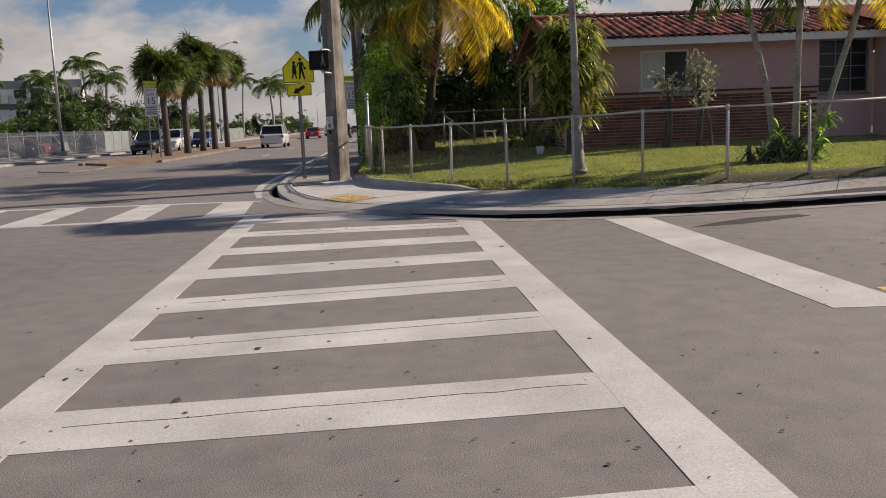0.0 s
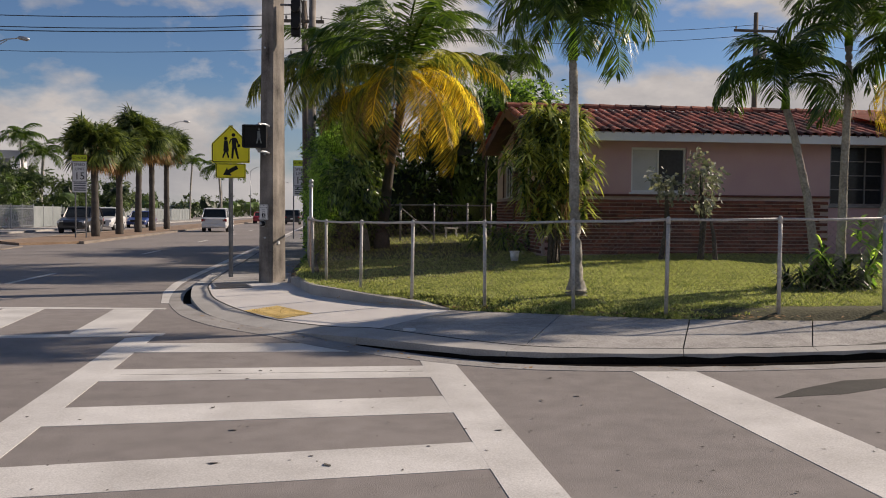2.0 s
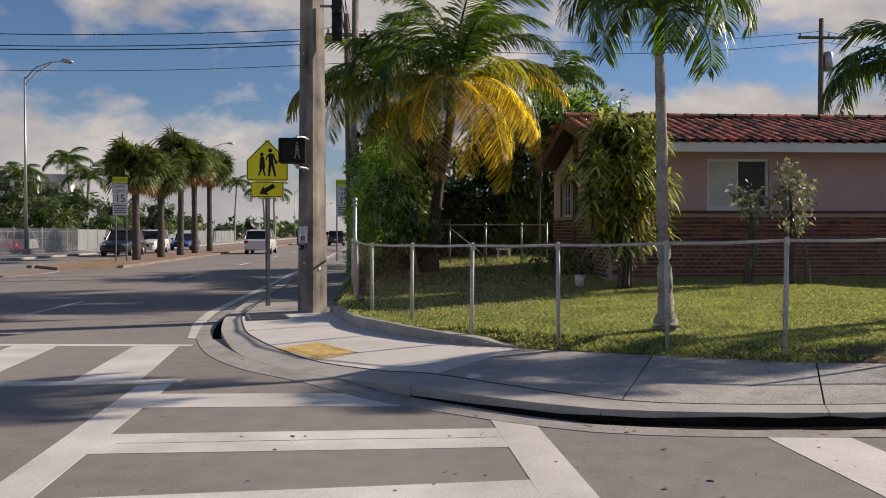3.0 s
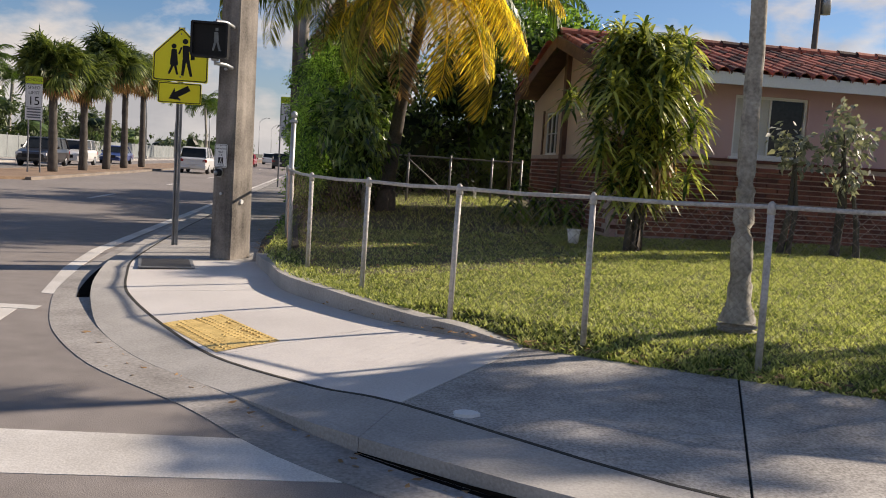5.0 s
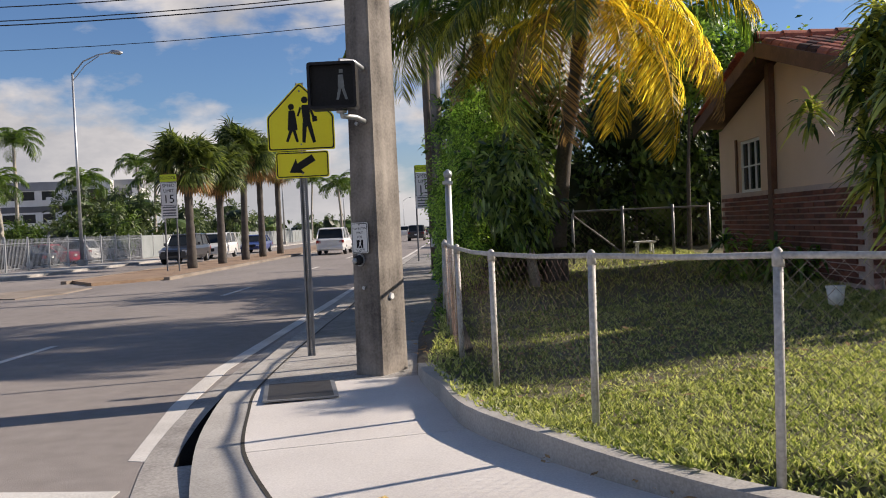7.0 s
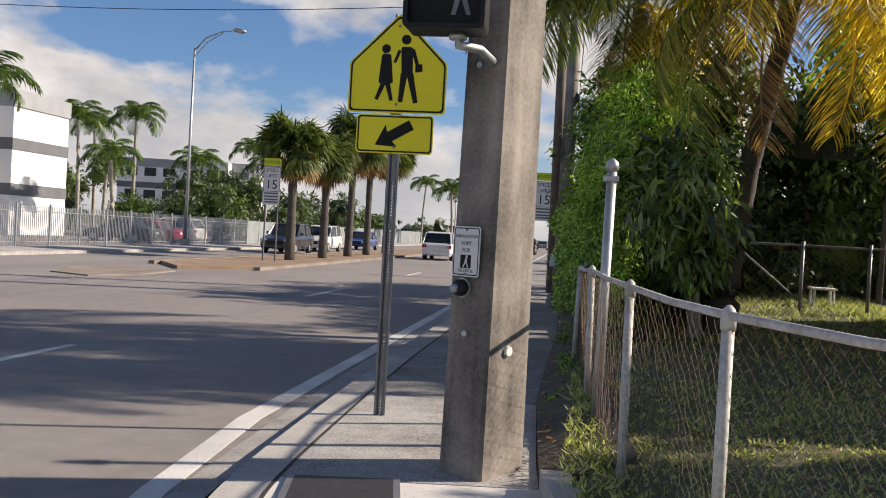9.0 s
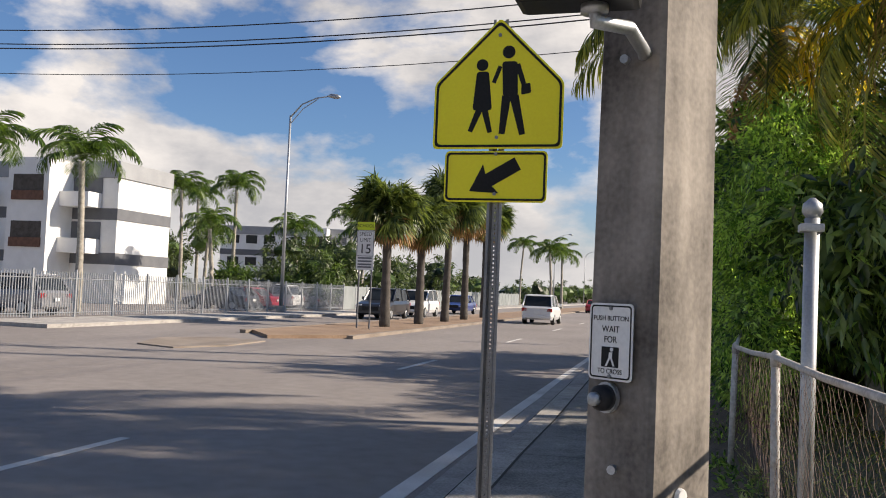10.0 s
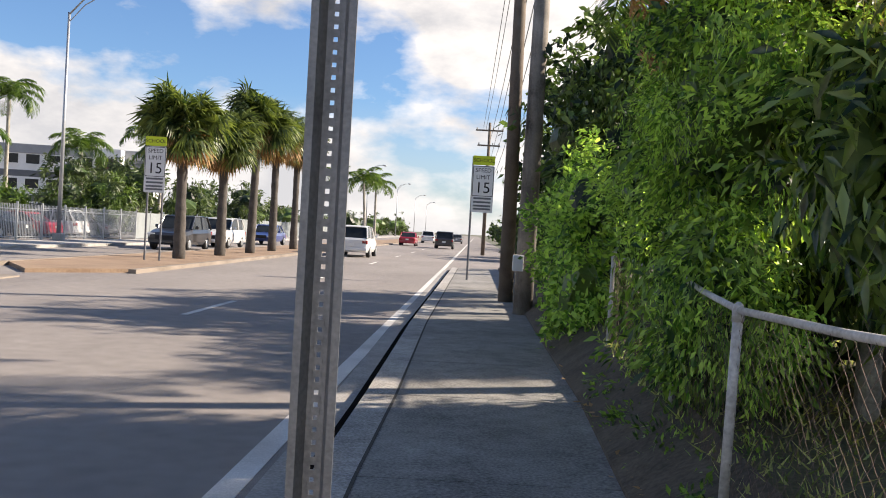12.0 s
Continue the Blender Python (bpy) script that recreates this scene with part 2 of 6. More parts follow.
def raw(name, verts, faces, material, parent=None, label="", smooth=False):
    me = bpy.data.meshes.new(name)
    me.from_pydata(verts, [], faces)
    me.materials.append(material)
    if smooth:
        for p in me.polygons:
            p.use_smooth = True
    ob = new(name, me)
    ob.parent = parent
    return tagged(ob, label)


def thing(name, label, category, at=(0, 0, 0), group="", kind="", rz=0.0):
    ob = new(name)
    ob.empty_display_size = 0.1
    ob.matrix_basis = pose(*at, 0, 0, rz)
    return tagged(ob, label, category, group, kind)


def add_box(bm, x0, x1, y0, y1, z0, z1, bevel=0.0, m=None):
    mat = Matrix.LocRotScale(((x0 + x1) / 2, (y0 + y1) / 2, (z0 + z1) / 2), None, (x1 - x0, y1 - y0, z1 - z0))
    vs = bmesh.ops.create_cube(bm, size=1, matrix=(m @ mat) if m else mat)["verts"]
    if bevel:
        es = list({e for v in vs for e in v.link_edges})
        bmesh.ops.bevel(bm, geom=es, offset=bevel, segments=2, profile=0.6, affect="EDGES")
    return bm


def box(x0, x1, y0, y1, z0, z1, bevel=0.0):
    return add_box(bmesh.new(), x0, x1, y0, y1, z0, z1, bevel)


def add_tube(bm, points, radii, sides=8, cap=True):
    """A tube through points, with a radius at each."""
    pts = [Vector(p) for p in points]
    if isinstance(radii, (int, float)):
        radii = [radii] * len(pts)
    rings = []
    for i, p in enumerate(pts):
        d = (pts[min(i + 1, len(pts) - 1)] - pts[max(i - 1, 0)]).normalized()
        u = d.cross(Vector((0, 0, 1)))
        u = u.normalized() if u.length > 0.05 else Vector((1, 0, 0))
        v = d.cross(u).normalized()
        rings.append([bm.verts.new(p + radii[i] * (math.cos(2 * math.pi * k / sides) * u + math.sin(2 * math.pi * k / sides) * v)) for k in range(sides)])
    for a, b in zip(rings, rings[1:]):
        for k in range(sides):
            bm.faces.new((a[k], a[(k + 1) % sides], b[(k + 1) % sides], b[k]))
    if cap:
        bm.faces.new(rings[0][::-1])
        bm.faces.new(rings[-1])
    return bm


def tube(points, radii, sides=8):
    return add_tube(bmesh.new(), points, radii, sides)


def add_prism(bm, outline, z0, z1, top=None):
    """A solid over an outline in x, y; z1 may be a function of x, y."""
    f = z1 if callable(z1) else (lambda x, y: z1)
    lo = [bm.verts.new((x, y, z0)) for x, y in outline]
    hi = [bm.verts.new((x, y, f(x, y))) for x, y in outline]
    n = len(outline)
    bm.faces.new(hi)
    bm.faces.new(lo[::-1])
    for i in range(n):
        bm.faces.new((lo[i], lo[(i + 1) % n], hi[(i + 1) % n], hi[i]))
    bmesh.ops.recalc_face_normals(bm, faces=bm.faces)
    return bm


def prism(outline, z0, z1):
    return add_prism(bmesh.new(), outline, z0, z1)


def lerp(a, b, t):
    return a + (b - a) * t


# ---- ground and roads ----
K = 0.018                                          # the avenue leans this much to the west per metre north


def ax(off, y):
    """x of a line along the avenue."""
    return off - K * (y - 27.0)


ground = raw("ground", [(-3000, -3000, -0.06), (3000, -3000, -0.06), (3000, 3000, -0.06), (-3000, 3000, -0.06)], [(0, 1, 2, 3)], EARTH)
tagged(ground, "flat green-brown land reaching to the horizon", "ground", kind="structure")

road = raw("road", [(-60, -40, 0), (60, -40, 0), (60, 14.4, 0), (2.0, 14.4, 0), (ax(-1.5, 800), 800, 0), (ax(-20.3, 800), 800, 0),
                    (ax(-20.3, 42), 42, 0), (-60, 42, 0)], [(0, 1, 2, 3, 7), (3, 4, 5, 6, 7)], ASPHALT)
tagged(road, "worn grey-brown asphalt avenue and side street", "road", kind="structure")
lot = raw("parking_lot", [(ax(-23, 42), 42, -0.02), (ax(-23, 300), 300, -0.02), (-90, 300, -0.02), (-90, 42, -0.02)], [(0, 1, 2, 3)], ASPHALT)
tagged(lot, "grey asphalt parking lot behind the railing fence", "ground", kind="structure")


def strip(name, pts, label, parent=None, z=0.004, material=PAINT):
    """A painted marking, a few millimetres thick."""
    ob = part(name, prism(pts, -0.001, z), material, parent)
    if parent is None:
        tagged(ob, label, "road marking", "road markings", "structure")
    return ob


# crosswalk over the side street
def cw(u, v):
    """u: 0 at the western line's outer edge to 1 at the eastern one's; v: metres north."""
    return (lerp(-1.62, 1.94, u) - 0.045 * (v - 4.5) * (1 - 0.3 * u), v)


W = 3.56
ua, ub = 0.31 / W, 1 - 0.33 / W
crosswalk = thing("crosswalk", "white ladder crosswalk of painted bars between two lines", "crosswalk", kind="structure")
strip("line", [cw(0, -1.5), cw(ua, -1.5), cw(ua, 15.5), cw(0, 15.3)], "", crosswalk)
strip("line", [cw(ub, -1.5), cw(1, -1.5), cw(1, 13.42), cw(ub, 13.62)], "", crosswalk)
for v, skew in zip((0.0, 1.5, 3.02, 4.6, 6.13, 7.66, 9.24, 10.87, 12.55), (0.2, 0.2, 0.2, 0.2, 0.32, 0.42, 0.38, 0.25, 0.04)):
    strip("bar", [cw(ua, v), cw(ub, v + skew), cw(ub, v + skew + 0.62), cw(ua, v + 0.61)], "", crosswalk, 0.0035)
strip("bar", [cw(ua, 14.2), (0.6, 14.16), (0.34, 14.78), cw(ua, 14.88)], "", crosswalk, 0.0035)
def crack(pts, w, label):
    """A thin wandering crack filled with dirt."""
    g = random.Random(len(pts) * 7 + int(pts[0][1] * 10))
    P = []
    for a, b in zip(pts, pts[1:]):
        for k in range(8):
            f = k / 8
            P.append((lerp(a[0], b[0], f) + g.gauss(0, 0.006), lerp(a[1], b[1], f) + g.gauss(0, 0.008)))
    P.append(pts[-1])
    up = [(x, y + w * g.uniform(0.3, 1.0)) for x, y in P]
    ob = part("crack", prism(P + up[::-1], 0.0, 0.0052), JOINT)
    return tagged(ob, label, "crack", "road cracks", "structure")


for a, b in (((-1.2, 4.95), (1.5, 5.2)), ((-1.3, 6.5), (1.5, 6.88)), ((-1.3, 8.05), (1.4, 8.42)), ((-1.55, 12.85), (1.3, 12.9)), ((-1.0, 3.4), (1.5, 3.6))):
    crack([a, (lerp(a[0], b[0], 0.5), lerp(a[1], b[1], 0.5)), b], 0.007, "hairline crack through the painted bars")
crack([(-1.45, 17.35), (-1.1, 16.8), (-0.75, 16.45), (-0.3, 15.7), (0.25, 14.9)], 0.03, "broken edge of the asphalt along the gutter")
crack([(-1.62, 18.4), (-1.5, 17.8), (-1.45, 17.35)], 0.02, "broken edge of the asphalt along the gutter")
stop_bar = strip("stop_line", [(3.6, 6.7), (4.22, 6.65), (3.98, 12.98), (3.34, 13.08)], "broad worn white stop line painted on asphalt")
curb_line = strip("edge_line", [(1.75, 13.42), (3.3, 12.98), (3.3, 12.9), (1.72, 13.34)], "thin white line along the gutter")
centre_line = strip("centre_line", [(4.26, 7.22), (14, 7.3), (14, 7.42), (4.26, 7.34)], "yellow centre line of the side street", material=MAT_YELLOW)

# cast shadow of an unseen object, painted as a dark patch
tar_patch = strip("tar_patch", [(4.17, 11.49), (4.9, 11.62), (5.98, 12.12), (5.92, 12.32), (5.2, 12.2), (4.6, 11.85)], "dark painted shadow patch on the asphalt", z=0.003, material=JOINT)
# crosswalk over the avenue
crosswalk_west = thing("crosswalk", "white crosswalk bars over the avenue", "crosswalk", kind="structure")
strip("line", [(-2.3, 18.45), (-20, 19.75), (-20, 20.0), (-2.3, 18.65)], "", crosswalk_west)
strip("line", [(-1.72, 15.5), (-2.2, 15.45), (-20, 14.6), (-20, 14.85), (-2.2, 15.72), (-1.72, 15.72)], "", crosswalk_west, 0.003)
for i in range(10):
    x = -2.45 - 1.68 * i
    strip("bar", [(x - 0.62, 18.5 + 0.12 * i), (x, 18.44 + 0.12 * i), (x + 0.28, 15.6 - 0.05 * i), (x - 0.42, 15.6 - 0.05 * i)], "", crosswalk_west, 0.0035)

edge_line = strip("edge_line", [(-2.55, 19.4), (-2.36, 19.35), (-2.75, 21.4), (-2.97, 23.5), (ax(-3.04, 27), 27), (ax(-3.04, 400), 400), (ax(-3.22, 400), 400), (ax(-3.22, 27), 27), (-3.16, 23.5), (-2.93, 21.4)], "white edge line along the avenue's gutter")
for i in range(12):
    y = 23.4 + 12.8 * i
    strip("lane_dash", [(ax(-6.62, y), y), (ax(-6.5, y), y), (ax(-6.5, y + 3.1), y + 3.1), (ax(-6.62, y + 3.1), y + 3.1)], "white lane dash on the avenue")

# kerb, sidewalk and lawn are ribbons between these lines: (kerb edge), (walk edge), (back edge), each x, y, z
LINES = [
    ((ax(-2.72, 60), 60, .14), (ax(-2.45, 60), 60, .14), (ax(-0.72, 60), 60, .17)),
    ((ax(-2.72, 36), 36, .14), (ax(-2.45, 36), 36, .14), (ax(-0.72, 36), 36, .17)),
    ((-2.68, 29.6, .14), (-2.4, 29.6, .14), (-0.74, 29.6, .17)),
    ((-2.62, 26.9, .14), (-2.35, 26.9, .14), (-0.76, 26.9, .17)),
    ((-2.53, 24.3, .14), (-2.26, 24.3, .14), (-0.74, 24.3, .17)),
    ((-2.38, 21.6, .14), (-2.1, 21.5, .14), (-0.58, 21.7, .16)),
    ((-2.2, 20.2, .12), (-1.9, 20.3, .12), (-0.3, 20.4, .15)),
    ((-2.0, 19.2, .08), (-1.63, 19.15, .1), (-0.08, 19.41, .15)),
    ((-1.55, 17.75, .02), (-1.13, 18.0, .06), (0.43, 18.49, .15)),
    ((-0.95, 16.6, .015), (-0.4, 16.56, .06), (1.03, 17.66, .15)),
    ((-0.12, 15.62, .02), (0.4, 15.68, .08), (1.56, 17.22, .15)),
    ((0.66, 14.58, .1), (0.92, 15.2, .12), (2.04, 16.85, .16)),
    ((2.2, 13.36, .12), (2.45, 13.65, .13), (3.35, 15.75, .22)),
    ((4.0, 13.1, .12), (4.1, 13.38, .13), (4.75, 14.85, .26)),
    ((5.5, 13.17, .12), (5.58, 13.45, .13), (6.15, 14.5, .28)),
    ((7.1, 13.42, .12), (7.12, 13.7, .13), (7.55, 14.45, .29)),
    ((8.7, 13.7, .12), (8.7, 13.98, .13), (8.95, 14.7, .29)),
    ((10.3, 13.95, .12), (10.3, 14.22, .13), (10.45, 15.0, .3)),
    ((40, 18.0, .12), (40, 18.3, .13), (40, 19.5, .3)),
]


def ribbon(name, rows, material, label, category, kind="structure", group="", gap=0.0, drop=None, across=6, parent=None):
    """A slab over rows of (edge a, edge b); its ends are drawn in by gap."""
    verts, faces = [], []
    n = across
    rows = [(Vector(a), Vector(b)) for a, b in rows]
    if gap:
        for i, j in ((0, 1), (-1, -2)):
            (a, b), (c, d) = rows[i], rows[j]
            rows[i] = (a + (c - a).normalized() * gap, b + (d - b).normalized() * gap)
    for a, b in rows:
        verts += [a.lerp(b, k / n) for k in range(n + 1)]
        verts += [Vector((a.x, a.y, -0.05)), Vector((b.x, b.y, -0.05))]
    w = n + 3
    for i in range(len(rows) - 1):
        p, q = i * w, (i + 1) * w
        for k in range(n):
            faces.append((p + k, p + k + 1, q + k + 1, q + k))
        faces += [(p + n + 1, p, q, q + n + 1), (p + n, p + n + 2, q + n + 2, q + n)]
    for i in (0, len(rows) - 1):
        p = i * w
        faces.append((p + n + 1, *[p + k for k in range(n + 1)], p + n + 2))
    ob = raw(name, verts, faces, material, parent)
    bm = bmesh.new()
    bm.from_mesh(ob.data)
    bmesh.ops.recalc_face_normals(bm, faces=bm.faces)
    bm.to_mesh(ob.data)
    bm.free()
    if parent is None:
        tagged(ob, label, category, group, kind)
    return ob


def between(i, f, k):
    """A point on line k between rows i and i + 1, curved round the corner."""
    p1, p2 = LINES[i][k], LINES[i + 1][k]
    if not 4 <= i <= 15:
        return tuple(lerp(p1[j], p2[j], f) for j in range(3))
    p0, p3 = LINES[i - 1][k], LINES[i + 2][k]
    out = []
    for j in range(3):
        m1, m2 = (p2[j] - p0[j]) * 0.42, (p3[j] - p1[j]) * 0.42
        if i == 4:
            m1 = p2[j] - p1[j]
        if i == 15:
            m2 = p2[j] - p1[j]
        out.append((2 * f ** 3 - 3 * f * f + 1) * p1[j] + (f ** 3 - 2 * f * f + f) * m1 + (3 * f * f - 2 * f ** 3) * p2[j] + (f ** 3 - f * f) * m2)
    return tuple(out)


def span(i0, i1, n=5):
    """Rows (kerb edge, walk edge, back edge) from row i0 to row i1."""
    rows = []
    for i in range(i0, i1):
        m = n if 4 <= i <= 15 else 1
        rows += [tuple(between(i, s / m, k) for k in range(3)) for s in range(m)]
    return rows + [LINES[i1]]


def outward(rows, w0, w1, z0, z1):
    """Strip along the kerb edge, from w0 to w1 on its road side."""
    out = []
    for j, (a, b, c) in enumerate(rows):
        p, q = rows[max(j - 1, 0)][0], rows[min(j + 1, len(rows) - 1)][0]
        d = Vector((q[0] - p[0], q[1] - p[1], 0)).normalized()
        nrm = Vector((-d.y, d.x, 0))
        a = Vector((a[0], a[1], 0))
        out.append((a + nrm * w0 + Vector((0, 0, z0)), a + nrm * w1 + Vector((0, 0, z1))))
    return out


bed = ribbon("walk_joint_bed", [(Vector(a).lerp(Vector(c), 0.04) - Vector((0, 0, 0.03)), Vector(a).lerp(Vector(c), 0.985) - Vector((0, 0, 0.03))) for a, b, c in span(0, 18)], JOINT, "dirt-filled joints under the sidewalk slabs", "pavement")

curb = thing("curb", "cast grey concrete curb with dirty joints round the corner", "curb", kind="structure")
kerb_pieces = [(i, f / n, (f + 1) / n) for i, n in zip(range(18), (8, 3, 1, 1, 1, 1, 1, 1, 1, 1, 1, 1, 1, 1, 1, 1, 1, 10)) for f in range(n)]
for i, f0, f1 in kerb_pieces:
    joint = 0.004 if (i < 5 or i > 10) else 0.0
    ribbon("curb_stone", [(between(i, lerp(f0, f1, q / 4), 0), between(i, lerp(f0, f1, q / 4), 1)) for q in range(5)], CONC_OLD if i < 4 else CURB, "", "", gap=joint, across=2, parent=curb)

sidewalk = thing("sidewalk", "stained old concrete sidewalk slabs", "pavement", kind="structure")
for i, f0, f1 in kerb_pieces:
    if i in (5, 6, 7, 8, 9, 10):
        continue
    ribbon("slab", [(between(i, lerp(f0, f1, q / 4), 1), between(i, lerp(f0, f1, q / 4), 2)) for q in range(5)], CONC_DARK if i < 4 else CONC_OLD, "", "", gap=0.008, parent=sidewalk)
ramp = thing("curb_ramp", "pale new concrete curb ramp at the street corner", "pavement", kind="structure")
for i0, i1 in ((5, 7), (7, 9), (9, 11)):
    ribbon("ramp_slab", [(b, c) for a, b, c in span(i0, i1)], CONC_NEW, "", "", gap=0.005, parent=ramp)
gutter = ribbon("gutter", outward(span(0, 18), -0.36, 0.0, 0.006, 0.013), GUTTER, "stained concrete gutter along the curb", "gutter", across=2)

ribbon("gutter_dirt", outward(span(0, 7), -0.13, -0.01, 0.016, 0.02), GRIME_SHADE, "black tyre dirt along the foot of the curb", "dirt", across=1)
# gutter dirt, then a steep strip: stained curb face with its shade painted in
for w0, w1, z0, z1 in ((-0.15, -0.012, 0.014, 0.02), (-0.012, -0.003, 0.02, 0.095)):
    dirt_shade_rows = []
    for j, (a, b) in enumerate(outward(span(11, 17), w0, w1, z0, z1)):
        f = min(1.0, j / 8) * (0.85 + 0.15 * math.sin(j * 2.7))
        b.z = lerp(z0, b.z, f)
        dirt_shade_rows.append((b.lerp(a, 0.1 + 0.9 * f), b))
    ribbon("gutter_dirt", dirt_shade_rows, GRIME_SHADE, "black dirt and painted shade along the foot of the curb", "dirt", across=1)
ribbon("curb_joint", [((b[0] - 0.012, b[1] - 0.006, b[2] + 0.002), (b[0] + 0.012, b[1] + 0.008, b[2] + 0.004)) for a, b, c in span(0, 17)], JOINT, "dark dirt-filled joint between curb and walk", "joint", across=1)
# low retaining curb behind the ramp
low = [c for a, b, c in span(5, 11)]
rows = []
for j, p in enumerate(low):
    h = float(np.interp(j / 5, range(7), (0.12, 0.16, 0.17, 0.16, 0.13, 0.09, 0.01)))
    d = (Vector(low[min(j + 1, 30)]) - Vector(low[max(j - 1, 0)])).normalized()
    nrm = Vector((-d.y, d.x, 0)) if j else Vector((1, 0.1, 0))
    if nrm.x < 0:
        nrm = -nrm
    a = Vector(p) + Vector((0, 0, h))
    rows.append((a, a + nrm * 0.17))
ribbon("low_wall", rows, CURB, "low pale concrete edging behind the curb ramp", "edging", across=2)


def lawn_z(x, y):
    return 0.24 + 0.025 * min(max(x, 0), 8) + 0.022 * min(max(y - 16, 0), 22) + 0.015 * math.sin(x * 1.3) * math.sin(y * 0.9)


verts, faces = [], []
back = [Vector(c) for a, b, c in span(0, 18)]
far_pts = [Vector((45, 60, 0)), Vector((45, 52, 0)), Vector((45, 46, 0)), Vector((45, 44, 0)), Vector((45, 42, 0)), Vector((45, 40, 0))] + [Vector((45, 38 - 0.9 * j, 0)) for j in range(13)]
steps = [i + s / (5 if 4 <= i <= 15 else 1) for i in range(18) for s in range(5 if 4 <= i <= 15 else 1)] + [18]
far_pts = [far_pts[int(f)].lerp(far_pts[min(int(f) + 1, 18)], f - int(f)) for f in steps]
NL = 40
for p, q in zip(back, far_pts):
    for k in range(NL + 1):
        t = (k / NL) ** 2
        v = p.lerp(q, t)
        v.z = lerp(p.z - 0.015, lawn_z(v.x, v.y), min(1, (v - p).length / 0.5))
        verts.append(v)
for i in range(len(back) - 1):
    for k in range(NL):
        a = i * (NL + 1) + k
        faces.append((a, a + 1, a + NL + 2, a + NL + 1))
lawn = raw("lawn_ground", verts, faces, SOIL, smooth=True)
tagged(lawn, "mown green lawn with thin dry patches inside the fence", "lawn", kind="structure")

MEDIAN_KERB = surface("dirty_kerb", (0.14, 0.11, 0.085), (0.33, 0.28, 0.23), 0.92, 1.0, 30, 0.4)
ribbon("verge", [((c[0], c[1], c[2] + 0.036), (c[0] + 0.55, c[1], lawn_z(c[0] + 0.55, c[1]) + 0.05)) for a, b, c in LINES[:6]], VERGE, "bare dark earth between sidewalk and fence", "verge", across=3)
# far side of the avenue: median, curb, sidewalk
med_out = [(ax(-13.2, 43.5), 43.5)] + [(ax(-11.3, y), y) for y in (46, 60, 120, 400)] + [(ax(-15.0, y), y) for y in (400, 120, 60, 46)]
median = part("median", prism(med_out, -0.02, 0.11), MULCH)
tagged(median, "raised median strip of dry brown mulch", "median", kind="structure")
for off0, off1 in ((-11.3, -11.08), (-15.22, -15.0)):
    c = part("curb", prism([(ax(off0, 45.5), 45.5), (ax(off1, 45.5), 45.5), (ax(off1, 400), 400), (ax(off0, 400), 400)], -0.02, 0.12), MEDIAN_KERB)
    tagged(c, "weathered concrete curb of the median", "curb", kind="structure")
nose = part("traffic_island", prism([(-13.2, 37.8), (-12.6, 39.5), (-12.8, 42.0), (-14.6, 42.4), (-15.6, 40.8), (-14.6, 38.3)], -0.02, 0.035), MEDIAN_KERB)
tagged(nose, "low worn concrete traffic island", "traffic island", kind="structure")
far_walk = part("sidewalk_far", prism([(ax(-20.2, 42), 42), (ax(-20.2, 500), 500), (ax(-23.4, 500), 500), (ax(-23.4, 42), 42)], -0.03, 0.13), CONC_OLD)
tagged(far_walk, "grey concrete sidewalk across the avenue", "pavement", kind="structure")


# ---- the corner: pole, signs, cover, mat ----
def text_mesh(name, body, size, material, parent, m, label="", extrude=0.0006):
    cu = bpy.data.curves.new(name, "FONT")
    cu.body, cu.size, cu.align_x, cu.align_y, cu.extrude = body, size, "CENTER", "CENTER", extrude
    tmp = bpy.data.objects.new(name, cu)
    scene.collection.objects.link(tmp)
    me = bpy.data.meshes.new_from_object(tmp.evaluated_get(bpy.context.evaluated_depsgraph_get()))
    bpy.data.objects.remove(tmp)
    bpy.data.curves.remove(cu)
    me.materials.clear()
    me.materials.append(material)
    me.transform(m)
    ob = new(name, me)
    ob.parent = parent
    return tagged(ob, label)


def plate(outline, y0, y1, bevel=0.0):
    """A flat plate standing in x, z, from y0 to y1."""
    bm = bmesh.new()
    a = [bm.verts.new((x, y0, z)) for x, z in outline]
    b = [bm.verts.new((x, y1, z)) for x, z in outline]
    n = len(outline)
    bm.faces.new(a)
    bm.faces.new(b[::-1])
    for i in range(n):
        bm.faces.new((a[i], b[i], b[(i + 1) % n], a[(i + 1) % n]))
    bmesh.ops.recalc_face_normals(bm, faces=bm.faces)
    return bm


def rounded(x0, x1, z0, z1, r, n=5):
    pts = []
    for cx, cz, a0 in ((x1 - r, z0 + r, -90), (x1 - r, z1 - r, 0), (x0 + r, z1 - r, 90), (x0 + r, z0 + r, 180)):
        for k in range(n + 1):
            a = radians(a0 + 90 * k / n)
            pts.append((cx + r * math.cos(a), cz + r * math.sin(a)))
    return pts


def rim(outer, inner, y0, y1):
    """A closed band between two outlines of equal count."""
    bm = bmesh.new()
    n = len(outer)
    v = [[bm.verts.new((x, y, z)) for x, z in o] for o in (outer, inner) for y in (y0, y1)]
    of, ob_, inf, inb = v
    for i in range(n):
        j = (i + 1) % n
        bm.faces.new((of[i], of[j], inf[j], inf[i]))
        bm.faces.new((ob_[j], ob_[i], inb[i], inb[j]))
        bm.faces.new((of[j], of[i], ob_[i], ob_[j]))
        bm.faces.new((inf[i], inf[j], inb[j], inb[i]))
    bmesh.ops.recalc_face_normals(bm, faces=bm.faces)
    return bm


